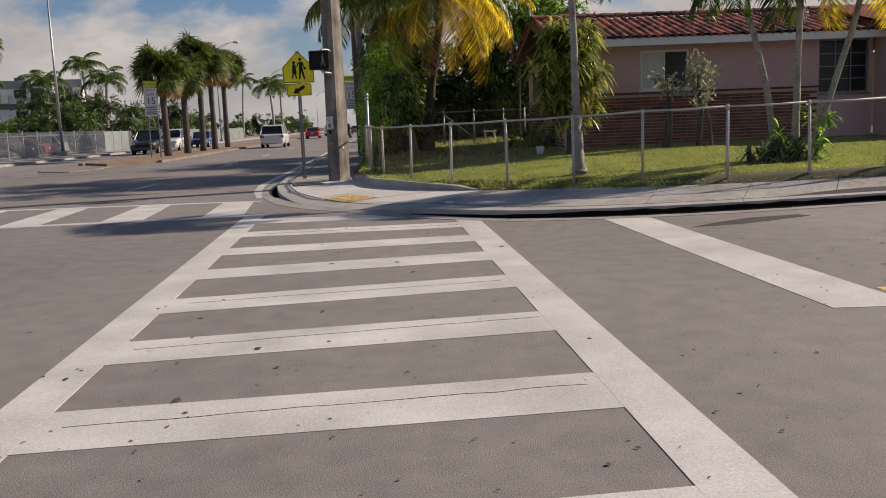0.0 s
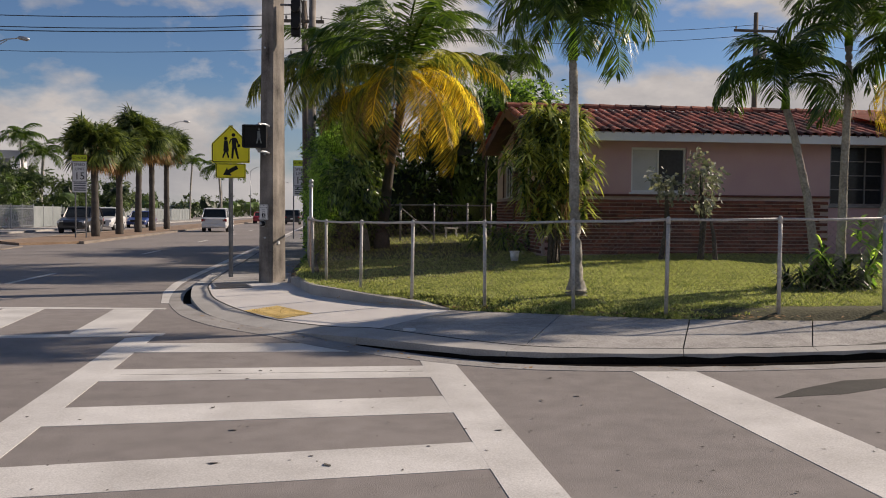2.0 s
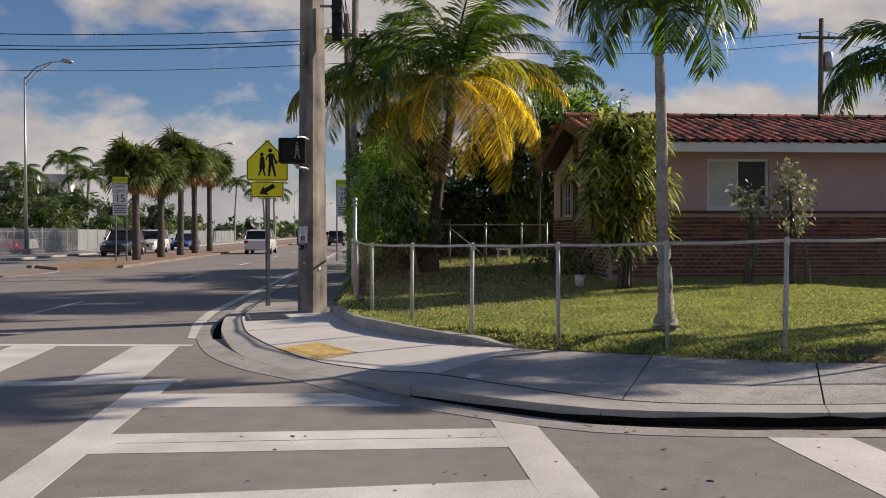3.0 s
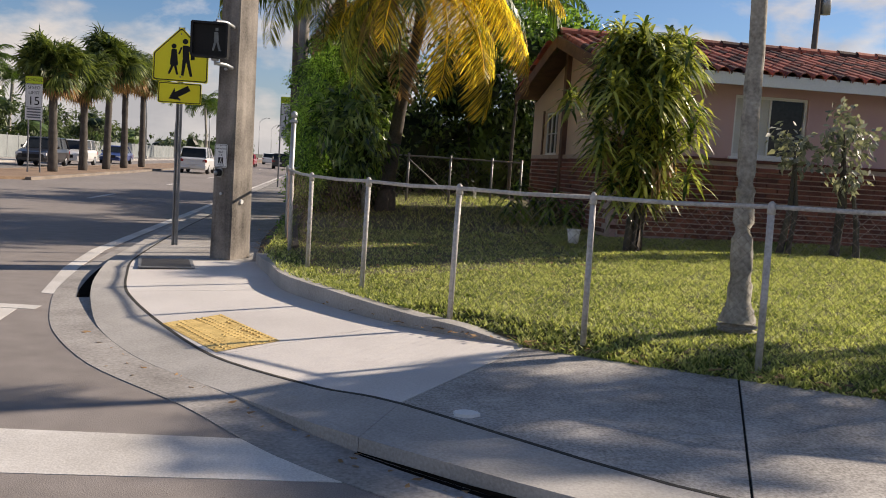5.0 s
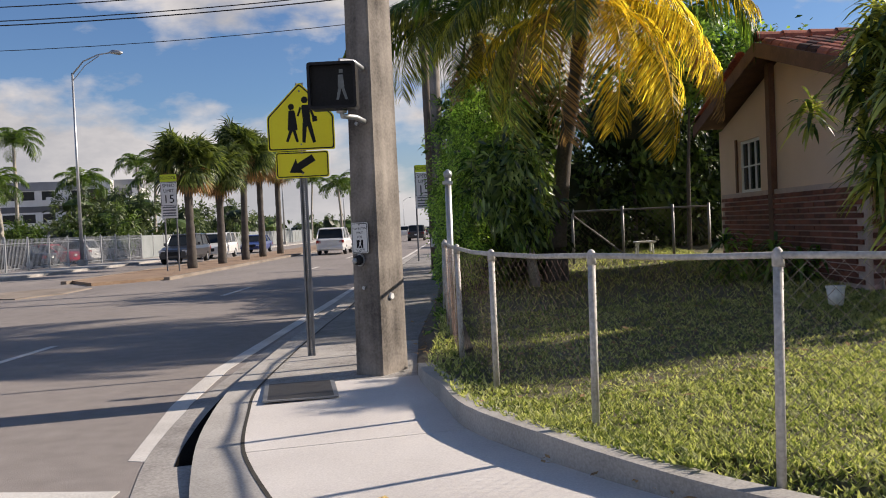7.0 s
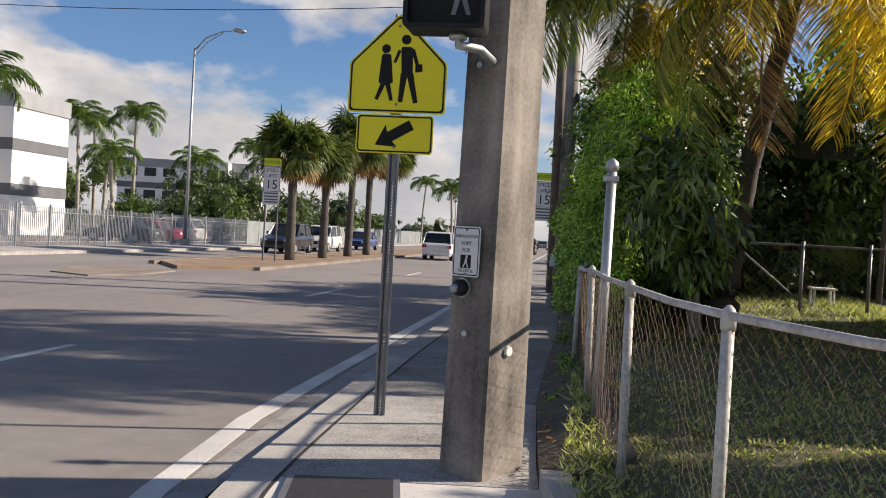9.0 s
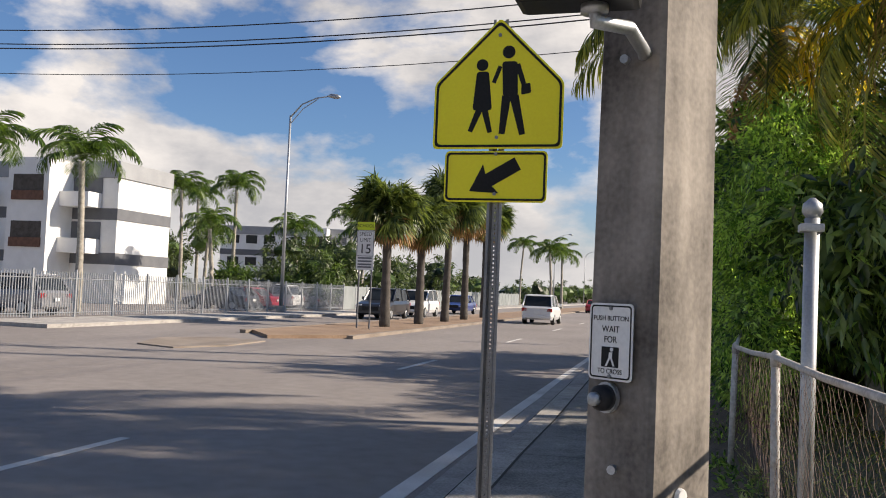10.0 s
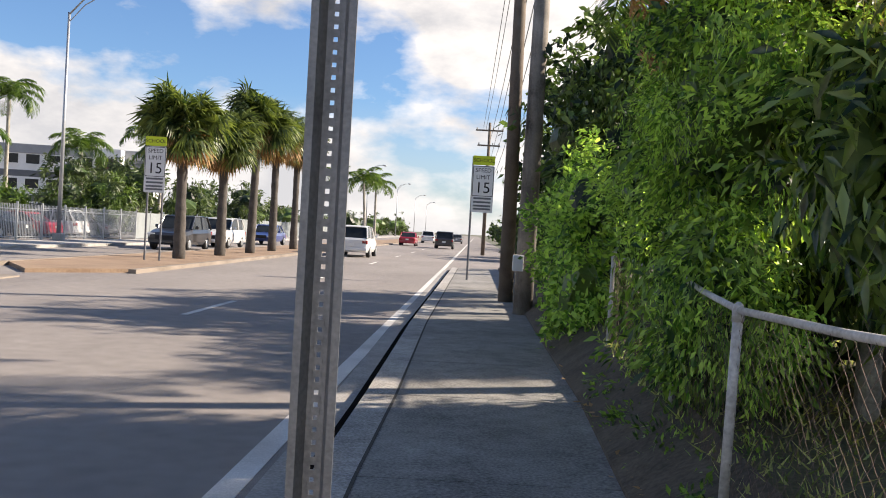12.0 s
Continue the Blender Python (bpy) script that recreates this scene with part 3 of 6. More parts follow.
def corner_pole():
    """Tapered concrete pole: a rectangle in plan, with chamfered edges."""
    t = thing("utility_pole", "tall weathered square concrete utility pole on the corner", "utility pole", (-0.935, 21.735, 0.1))
    u, v = Vector((-0.288, 0.176, 0)), Vector((0.238, 0.389, 0))
    bm = bmesh.new()
    rings = []
    for k in range(13):
        f = k / 12
        z = 12.5 * f
        s = 1 - 0.42 * f
        c = (u + v) / 2
        ring = []
        for a, b in ((0.06, 0), (0.94, 0), (1, 0.05), (1, 0.95), (0.94, 1), (0.06, 1), (0, 0.95), (0, 0.05)):
            p = c + (u * (a - 0.5) + v * (b - 0.5)) * s
            ring.append(bm.verts.new((p.x + 0.02 * f, p.y + 0.05 * f, z)))
        rings.append(ring)
    for a, b in zip(rings, rings[1:]):
        for k in range(8):
            bm.faces.new((a[k], a[(k + 1) % 8], b[(k + 1) % 8], b[k]))
    bm.faces.new(rings[-1])
    bmesh.ops.recalc_face_normals(bm, faces=bm.faces)
    part("shaft", bm, POLE_C, t)
    for z in (0.93, 2.55, 4.6):
        part("bolt", tube([u * 0.5 + Vector((0.0, -0.005, z)), u * 0.5 + Vector((-0.008, -0.03, z))], 0.018, 10), STEEL, t, "round steel bolt head")
    part("knob", tube([v * 0.45 + Vector((0.0, 0.0, 0.83)), v * 0.45 + Vector((0.014, -0.009, 0.83))], [0.035, 0.03], 12), SIGN_WHITE, t, "small pale round cap")
    # bands high on the pole
    for z in (7.2, 9.4):
        bm = bmesh.new()
        s = 1 - 0.42 * z / 12.5 + 0.05
        c = (u + v) / 2
        ring = [c + (u * a + v * b) * s / 2 for a, b in ((-1, -1), (1, -1), (1, 1), (-1, 1))]
        add_prism(bm, [(p.x + 0.02, p.y + 0.03) for p in ring], z, z + 0.06)
        part("band", bm, DULL_STEEL, t)
    return t, u, v


pole, PU, PV = corner_pole()

# push-button sign and button, in the plane of the pole's shaded face
ang = math.degrees(math.atan2(-PU.y, -PU.x))
button_sign = thing("push_button_sign", "small white push-button sign with black lettering on the pole", "sign", (-0.935 + PU.x * 0.57 - 0.006, 21.735 + PU.y * 0.57 - 0.01, 1.525), rz=ang)
button_sign.scale = (0.91, 1.0, 1.0)
out = rounded(-0.114, 0.114, -0.152, 0.152, 0.02)
part("panel", plate(out, -0.002, 0.003), SIGN_WHITE, button_sign)
part("border", rim(rounded(-0.106, 0.106, -0.144, 0.144, 0.016), rounded(-0.1, 0.1, -0.138, 0.138, 0.012), -0.0035, -0.001), SIGN_BLACK, button_sign)
for line, z, size in (("PUSH BUTTON", 0.092, 0.0275), ("WAIT", 0.049, 0.036), ("FOR", 0.008, 0.036), ("TO CROSS", -0.117, 0.027)):
    text_mesh("lettering", line, size, SIGN_BLACK, button_sign, pose(0, -0.003, z, 90))
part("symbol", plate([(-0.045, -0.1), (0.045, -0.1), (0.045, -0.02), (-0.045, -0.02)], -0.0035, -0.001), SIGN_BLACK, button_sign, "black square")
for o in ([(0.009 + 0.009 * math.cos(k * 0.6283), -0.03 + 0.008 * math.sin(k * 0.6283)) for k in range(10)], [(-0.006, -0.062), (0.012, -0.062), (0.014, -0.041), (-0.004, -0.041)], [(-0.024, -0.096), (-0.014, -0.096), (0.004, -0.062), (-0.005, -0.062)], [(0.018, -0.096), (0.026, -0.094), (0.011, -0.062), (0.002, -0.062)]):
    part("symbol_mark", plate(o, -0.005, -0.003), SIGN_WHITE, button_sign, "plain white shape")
for z in (0.132, -0.136):
    part("bolt", tube([(0, -0.002, z), (0, -0.009, z)], 0.008, 8), DULL_STEEL, button_sign)

button = thing("push_button", "black push button with a silver knob on the pole", "push button", (-0.935 + PU.x * 0.62, 21.735 + PU.y * 0.62 - 0.01, 1.305), rz=ang)
part("plate", plate([(0.055 * math.cos(a), 0.062 * math.sin(a)) for a in np.linspace(0, 2 * math.pi, 16, endpoint=False)], -0.012, 0.01), STEEL, button)
part("housing", tube([(0, 0, 0), (0, -0.05, 0), (0, -0.062, 0)], [0.052, 0.05, 0.035], 18), BLACK, button, "black round housing", True)
part("knob", tube([(-0.012, -0.055, -0.004), (-0.012, -0.078, -0.004), (-0.012, -0.088, -0.004)], [0.028, 0.027, 0.015], 16), STEEL, button, "silver knob", True)


def pedestrian_signal():
    t = thing("pedestrian_signal", "black pedestrian signal box, unlit, on steel arms", "traffic signal", (-1.225, 21.3, 2.74))
    part("housing", add_box(bmesh.new(), -0.22, 0.22, 0.0, 0.2, 0.0, 0.42, 0.025), BLACK, t)
    part("visor", rim(rounded(-0.225, 0.225, -0.005, 0.425, 0.03), rounded(-0.2, 0.2, 0.02, 0.4, 0.02), -0.07, 0.0), BLACK, t)
    part("lens", plate(rounded(-0.2, 0.2, 0.02, 0.4, 0.02), -0.004, 0.002), SIGN_BLACK, t, "dark unlit lens")
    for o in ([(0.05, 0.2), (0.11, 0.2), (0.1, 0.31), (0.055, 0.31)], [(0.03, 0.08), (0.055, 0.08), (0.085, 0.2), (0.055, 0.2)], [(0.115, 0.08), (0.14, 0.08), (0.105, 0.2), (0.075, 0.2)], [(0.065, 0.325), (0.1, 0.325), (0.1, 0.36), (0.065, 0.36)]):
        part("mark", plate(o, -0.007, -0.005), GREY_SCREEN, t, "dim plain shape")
    for z, zz in ((0.46, 0.42), (-0.06, 0.0)):
        part("bracket", tube([(0.06, 0.1, zz), (0.06, 0.1, z), (0.18, 0.16, z - 0.01), (0.22, 0.5, z - 0.01), (0.2, 0.62, z - 0.01)], 0.026, 10), STEEL, t, "grey steel elbow bracket", True)
        part("collar", tube([(0.06, 0.1, zz + (0.03 if z > 0 else -0.03)), (0.06, 0.1, zz)], 0.05, 14), STEEL, t, "", True)
    return t


pedestrian_signal()
sig = thing("traffic_signal", "small black traffic signal on the pole's road side", "traffic signal", (-0.5, 21.9, 4.95))
part("housing", box(-0.09, 0.09, -0.1, 0.1, 0.0, 0.75, 0.02), BLACK, sig)
part("visor", tube([(0, -0.1, 0.2), (0, -0.26, 0.19)], 0.085, 12), BLACK, sig)
part("visor", tube([(0, -0.1, 0.52), (0, -0.26, 0.51)], 0.085, 12), BLACK, sig)
part("bracket", tube([(-0.3, 0, 0.6), (0, 0, 0.6)], 0.022, 8), DULL_STEEL, sig)


def channel_post(h, parent, material=DULL_STEEL):
    """U-channel sign post with a row of punched holes."""
    part("post_leg", prism([(-0.046, 0.0), (-0.03, 0.0), (-0.018, 0.03), (-0.009, 0.03), (-0.009, 0.034), (-0.021, 0.034), (-0.033, 0.004), (-0.046, 0.004)], 0, h), material, parent)
    part("post_leg", prism([(0.046, 0.0), (0.046, 0.004), (0.033, 0.004), (0.021, 0.034), (0.009, 0.034), (0.009, 0.03), (0.018, 0.03), (0.03, 0.0)], 0, h), material, parent)
    bm = bmesh.new()
    n = int(h / 0.0254)
    for k in range(n):
        add_box(bm, -0.01, 0.01, 0.03, 0.034, k * 0.0254, k * 0.0254 + 0.0155)
    for x0, x1 in ((-0.0155, -0.0046), (0.0046, 0.0155)):
        add_box(bm, x0, x1, 0.0302, 0.0338, 0, h)
    part("post_web", bm, material, parent, "punched steel web")


def school_sign():
    t = thing("school_crossing_sign", "yellow pentagon crossing sign over an arrow plaque on a steel post", "road sign", (-1.945, 23.4, 0.13))
    channel_post(3.22, t)
    def penta(d):
        w, s = 0.396 - d, d * 0.414
        return [(-w, 2.43 + d), (w, 2.43 + d), (w, 2.83 - s), (0, 3.225 - d * 1.414), (-w, 2.83 - s)]
    def soft(o, r=0.03):
        pts = []
        for i, p in enumerate(o):
            p, a, b = Vector(p), Vector(o[i - 1]), Vector(o[(i + 1) % len(o)])
            p0, p1 = p + (a - p).normalized() * r, p + (b - p).normalized() * r
            for k in range(4):
                f = k / 3
                q = p0.lerp(p, f).lerp(p.lerp(p1, f), f)
                pts.append((q.x, q.y))
        return pts
    part("panel", plate(soft(penta(0)), -0.014, -0.011), YELLOW, t)
    part("border", rim(soft(penta(0.012)), soft(penta(0.026)), -0.0165, -0.0135), SIGN_BLACK, t, "black border")
    part("panel_back", plate(soft(penta(0.004)), -0.011, -0.009), STEEL, t)
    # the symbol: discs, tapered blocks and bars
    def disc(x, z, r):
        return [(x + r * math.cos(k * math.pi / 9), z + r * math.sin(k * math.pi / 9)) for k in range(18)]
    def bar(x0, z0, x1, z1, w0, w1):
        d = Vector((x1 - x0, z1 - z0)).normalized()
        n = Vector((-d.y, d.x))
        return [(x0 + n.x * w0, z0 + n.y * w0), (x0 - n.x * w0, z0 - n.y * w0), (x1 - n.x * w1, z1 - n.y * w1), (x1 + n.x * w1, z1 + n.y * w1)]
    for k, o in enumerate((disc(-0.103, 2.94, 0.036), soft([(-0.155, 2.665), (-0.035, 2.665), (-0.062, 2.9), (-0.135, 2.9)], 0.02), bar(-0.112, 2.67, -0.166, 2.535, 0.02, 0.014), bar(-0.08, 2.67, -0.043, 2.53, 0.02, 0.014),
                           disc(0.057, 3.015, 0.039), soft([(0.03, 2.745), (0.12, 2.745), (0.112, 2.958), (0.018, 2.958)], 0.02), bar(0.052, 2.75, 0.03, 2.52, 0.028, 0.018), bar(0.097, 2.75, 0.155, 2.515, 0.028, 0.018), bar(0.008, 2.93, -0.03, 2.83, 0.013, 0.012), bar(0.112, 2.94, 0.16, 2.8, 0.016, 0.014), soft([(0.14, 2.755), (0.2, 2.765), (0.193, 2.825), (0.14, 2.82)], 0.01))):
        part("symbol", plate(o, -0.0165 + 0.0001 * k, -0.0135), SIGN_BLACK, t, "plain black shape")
    part("arrow_panel", plate(rounded(-0.313, 0.313, 2.11, 2.418, 0.03), -0.014, -0.011), YELLOW, t, "yellow arrow plaque")
    part("arrow_border", rim(rounded(-0.303, 0.303, 2.12, 2.408, 0.025), rounded(-0.291, 0.291, 2.132, 2.396, 0.018), -0.0165, -0.0135), SIGN_BLACK, t)
    tip, d = Vector((-0.155, 2.175)), Vector((math.cos(radians(30)), math.sin(radians(30))))
    n = Vector((-d.y, d.x))
    pts = [tip, tip + d * 0.15 + n * 0.1, tip + d * 0.135 + n * 0.042, tip + d * 0.335 + n * 0.042, tip + d * 0.335 - n * 0.042, tip + d * 0.135 - n * 0.042, tip + d * 0.15 - n * 0.1]
    part("arrow", plate([(p.x, p.y) for p in pts], -0.0165, -0.0135), SIGN_BLACK, t, "black arrow pointing down to the crossing")
    for z in (3.12, 2.5, 2.4, 2.16):
        part("bolt", tube([(0, -0.011, z), (0, -0.022, z)], 0.011, 8), DULL_STEEL, t)


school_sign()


def speed_sign(at, rz, posts, s=1.0):
    t = thing("speed_limit_sign", "tall white school speed limit sign with a lime header", "road sign", at, "speed limit signs", rz=rz)
    t.scale = (s, s, s)
    w = 0.35
    for x in posts:
        part("post", tube([(x, 0.03, 0), (x, 0.03, 4.0)], 0.035, 8), GREY_PAINT, t)
    part("header", plate(rounded(-w, w, 3.72, 4.02, 0.03), -0.012, -0.006), SIGN_LIME, t, "lime header plate")
    part("panel", plate(rounded(-w, w, 2.2, 3.7, 0.04), -0.012, -0.006), SIGN_WHITE, t)
    part("border", rim(rounded(-w + 0.015, w - 0.015, 2.72, 3.685, 0.03), rounded(-w + 0.032, w - 0.032, 2.737, 3.668, 0.025), -0.015, -0.011), SIGN_BLACK, t)
    for s, z, size in (("SCHOOL", 3.87, 0.17), ("SPEED", 3.55, 0.19), ("LIMIT", 3.33, 0.19), ("15", 2.98, 0.5)):
        text_mesh("lettering", s, size, SIGN_BLACK, t, pose(0, -0.014, z, 90))
    for z in (2.62, 2.5, 2.38, 2.28):
        part("line", plate([(-w + 0.07, z), (w - 0.07, z), (w - 0.07, z + 0.06), (-w + 0.07, z + 0.06)], -0.015, -0.011), GREY_PAINT, t, "row of plain dark bars")
    return t


speed_sign((-13.24, 51.1, 0.12), 0, (-0.22, 0.28), 1.05)
speed_sign((ax(-1.62, 50), 50.0, 0.15), 0, (-0.34,))

# utility cover in the walk
cover = thing("utility_cover", "dark iron utility cover set in the sidewalk", "manhole cover", (-1.63, 21.15, 0.15), rz=12)
part("frame", rim(rounded(-0.33, 0.33, -0.45, 0.45, 0.02), rounded(-0.29, 0.29, -0.41, 0.41, 0.02), 0, 0.012), DULL_STEEL, cover).data.transform(Matrix.Rotation(radians(90), 4, "X") @ Matrix.Translation((0, 0, 0)))
bm = bmesh.new()
add_box(bm, -0.29, 0.29, -0.41, 0.41, 0.0, 0.012)
part("lid", bm, surface("dark_iron", (0.012, 0.011, 0.011), (0.045, 0.042, 0.04), 0.6, 12, 60, 0.4), cover, "worn dark lid")

# tactile paving
ca, cb, cc = Vector((-0.99, 17.72, 0)), Vector((-0.385, 16.66, 0)), Vector((0.07, 17.02, 0))
mat_thing = thing("tactile_paving", "yellow tactile paving mat with raised domes on the ramp", "tactile paving", kind="structure")
ex, ey = (cb - ca), (cc - cb)


def ramp_z(p):
    """Height of the ramp between the walk edge and the back edge."""
    best, z = 9e9, 0.1
    for i in range(5, 11):
        for f in (0, 0.25, 0.5, 0.75, 1.0):
            a, c = Vector(between(i, f, 1)), Vector(between(i, f, 2))
            for k in range(9):
                q = a.lerp(c, k / 8)
                d = (q.x - p.x) ** 2 + (q.y - p.y) ** 2
                if d < best:
                    best, z = d, q.z
    return z


bm = bmesh.new()
grid = [[None] * 5 for _ in range(5)]
for i in range(5):
    for j in range(5):
        p = ca + ex * i / 4 + ey * j / 4
        grid[i][j] = bm.verts.new((p.x, p.y, ramp_z(p) + 0.006))
for i in range(4):
    for j in range(4):
        bm.faces.new((grid[i][j], grid[i + 1][j], grid[i + 1][j + 1], grid[i][j + 1]))
bmesh.ops.recalc_face_normals(bm, faces=bm.faces)
part("panel", bm, MAT_YELLOW, mat_thing)
bm = bmesh.new()
for i in range(20):
    for j in range(10):
        p = ca + ex * (i + 0.5) / 20 + ey * (j + 0.5) / 10
        z = ramp_z(p) + 0.006
        add_tube(bm, [(p.x, p.y, z - 0.003), (p.x, p.y, z + 0.004), (p.x, p.y, z + 0.007)], [0.014, 0.011, 0.005], 6)
ob = part("domes", bm, MAT_YELLOW, mat_thing, "raised yellow domes")
tagged(ob, kind="stuff")


# ---- chain-link fence ----
def chain_panel(p, q, z0p, z0q, z1p, z1q, parent, cell=0.06, r=0.0012, name="chain_link", wire_mat=WIRE, bent=0.0):
    verts, faces = [], []
    kink = random.Random(int(p[1] * 10))
    L = (Vector(q) - Vector(p)).length
    H = (z1p - z0p + z1q - z0q) / 2
    tri = [(math.cos(a), math.sin(a)) for a in (0, 2.094, 4.189)]
    d = Vector((q[0] - p[0], q[1] - p[1], 0)).normalized()
    n = Vector((-d.y, d.x, 0))

    def at(u, v, k):
        f = u / L
        z = lerp(z0p, z0q, f) + v / H * (lerp(z1p, z1q, f) - lerp(z0p, z0q, f))
        return Vector((lerp(p[0], q[0], f), lerp(p[1], q[1], f), z))
    for sgn in (1, -1):
        c = -H if sgn > 0 else 0.0
        while c < L + H:
            # u = c + v (sgn>0)  or  u = c - v
            if sgn > 0:
                v0, v1 = max(0, -c), min(H, L - c)
            else:
                v0, v1 = max(0, c - L), min(H, c)
            if v1 - v0 > 0.02:
                steps = max(3, int((v1 - v0) / 0.05)) if bent else 3
                base = len(verts)
                for k in range(steps + 1):
                    v = lerp(v0, v1, k / steps)
                    u = c + v if sgn > 0 else c - v
                    w = at(u, v, 0) + n * (0.004 * sgn + 0.008 * math.sin(u * 2.1 + v * 3) + kink.uniform(-bent, bent))
                    for cx, cy in tri:
                        verts.append(w + n * (r * cx) + Vector((0, 0, r * cy)) + d * (r * cy * 0.7 * -sgn))
                for k in range(steps):
                    a = base + 3 * k
                    for j in range(3):
                        faces.append((a + j, a + (j + 1) % 3, a + 3 + (j + 1) % 3, a + 3 + j))
            c += cell * 1.414
    return raw(name, verts, faces, wire_mat, parent)


FENCE = [(-0.3, 31.2, 1.5), (-0.27, 28.0, 1.42), (-0.43, 25.9, 1.34), (-0.33, 23.6, 1.4), (-0.143, 21.4, 1.39), (0.155, 20.0, 1.37), (0.76, 18.7, 1.38), (1.51, 17.5, 1.395),
         (2.46, 16.66, 1.41), (3.53, 15.87, 1.44), (4.545, 15.09, 1.48), (5.83, 14.73, 1.5), (7.12, 14.62, 1.52), (8.5, 14.75, 1.54), (9.9, 15.1, 1.55), (12.5, 15.6, 1.58)]
fence = thing("chain_link_fence", "chain-link fence with peeling silver-painted posts round the lawn", "fence")
lean = random.Random(4)
for i, (x, y, zt) in enumerate(FENCE):
    zb = lawn_z(x, y) - 0.08
    dx, dy = lean.uniform(-0.02, 0.02), lean.uniform(-0.02, 0.02)
    post = part("post", tube([(x + dx, y + dy, zb), (x, y, zt)], 0.025, 12), FENCE_PAINT, fence, "", True)
    cap_bm = tube([(x, y, zt - 0.05), (x, y, zt + 0.005), (x, y, zt + 0.03), (x, y, zt + 0.045)], [0.03, 0.03, 0.023, 0.008], 12)
    part("cap", cap_bm, FENCE_PAINT, post, "", True)
for (x0, y0, z0), (x1, y1, z1) in zip(FENCE, FENCE[1:]):
    a, b = Vector((x0, y0, z0 + 0.005)), Vector((x1, y1, z1 + 0.005))
    mid = (a + b) / 2 + Vector((0, 0, -0.012))
    part("top_rail", tube([a, mid, b], 0.018, 10), FENCE_PAINT, fence, "", True)
    chain_panel((x0, y0), (x1, y1), lawn_z(x0, y0) + 0.02, lawn_z(x1, y1) + 0.02, z0, z1, fence,
                r=0.001 if y0 > 18.0 else 0.00125, wire_mat=RUST_WIRE if y0 > 18.0 else WIRE, bent=0.007 if y0 > 18.0 else 0.0)

# taller grey-blue post inside the fence
gp = thing("steel_post", "tall pale blue-grey steel gate post behind the fence", "post", (-0.25, 22.9, 0.2))
part("tube", tube([(0, 0, 0), (0.01, 0, 1.93)], 0.036, 12), STEEL, gp, "", True)
part("hinge", box(-0.05, 0.06, -0.06, 0.06, 1.86, 1.9, 0.008), STEEL, gp)
part("finial", tube([(0.01, 0, 1.93), (0.01, 0, 1.96), (0.01, 0, 2.0), (0.01, 0, 2.03)], [0.03, 0.05, 0.045, 0.012], 12), STEEL, gp, "", True)

# back gate across the yard
gate = thing("chain_link_gate", "grey chain-link gate across the back yard", "gate")
GP = [(0.9, 31.8), (2.1, 31.8), (3.15, 31.8), (4.2, 31.8), (4.95, 31.8)]
for x, y in GP:
    part("post", tube([(x, y, 0.5), (x, y, 1.85)], 0.03, 10), DULL_STEEL, gate, "", True)
for (x0, y0), (x1, y1) in zip(GP, GP[1:]):
    part("rail", tube([(x0, y0, 1.78), (x1, y1, 1.78)], 0.02, 8), DULL_STEEL, gate)
    chain_panel((x0, y0), (x1, y1), 0.6, 0.6, 1.78, 1.78, gate, cell=0.075, r=0.002)
part("brace", tube([(2.1, 31.78, 1.7), (3.15, 31.78, 0.85)], 0.018, 8), DULL_STEEL, gate)


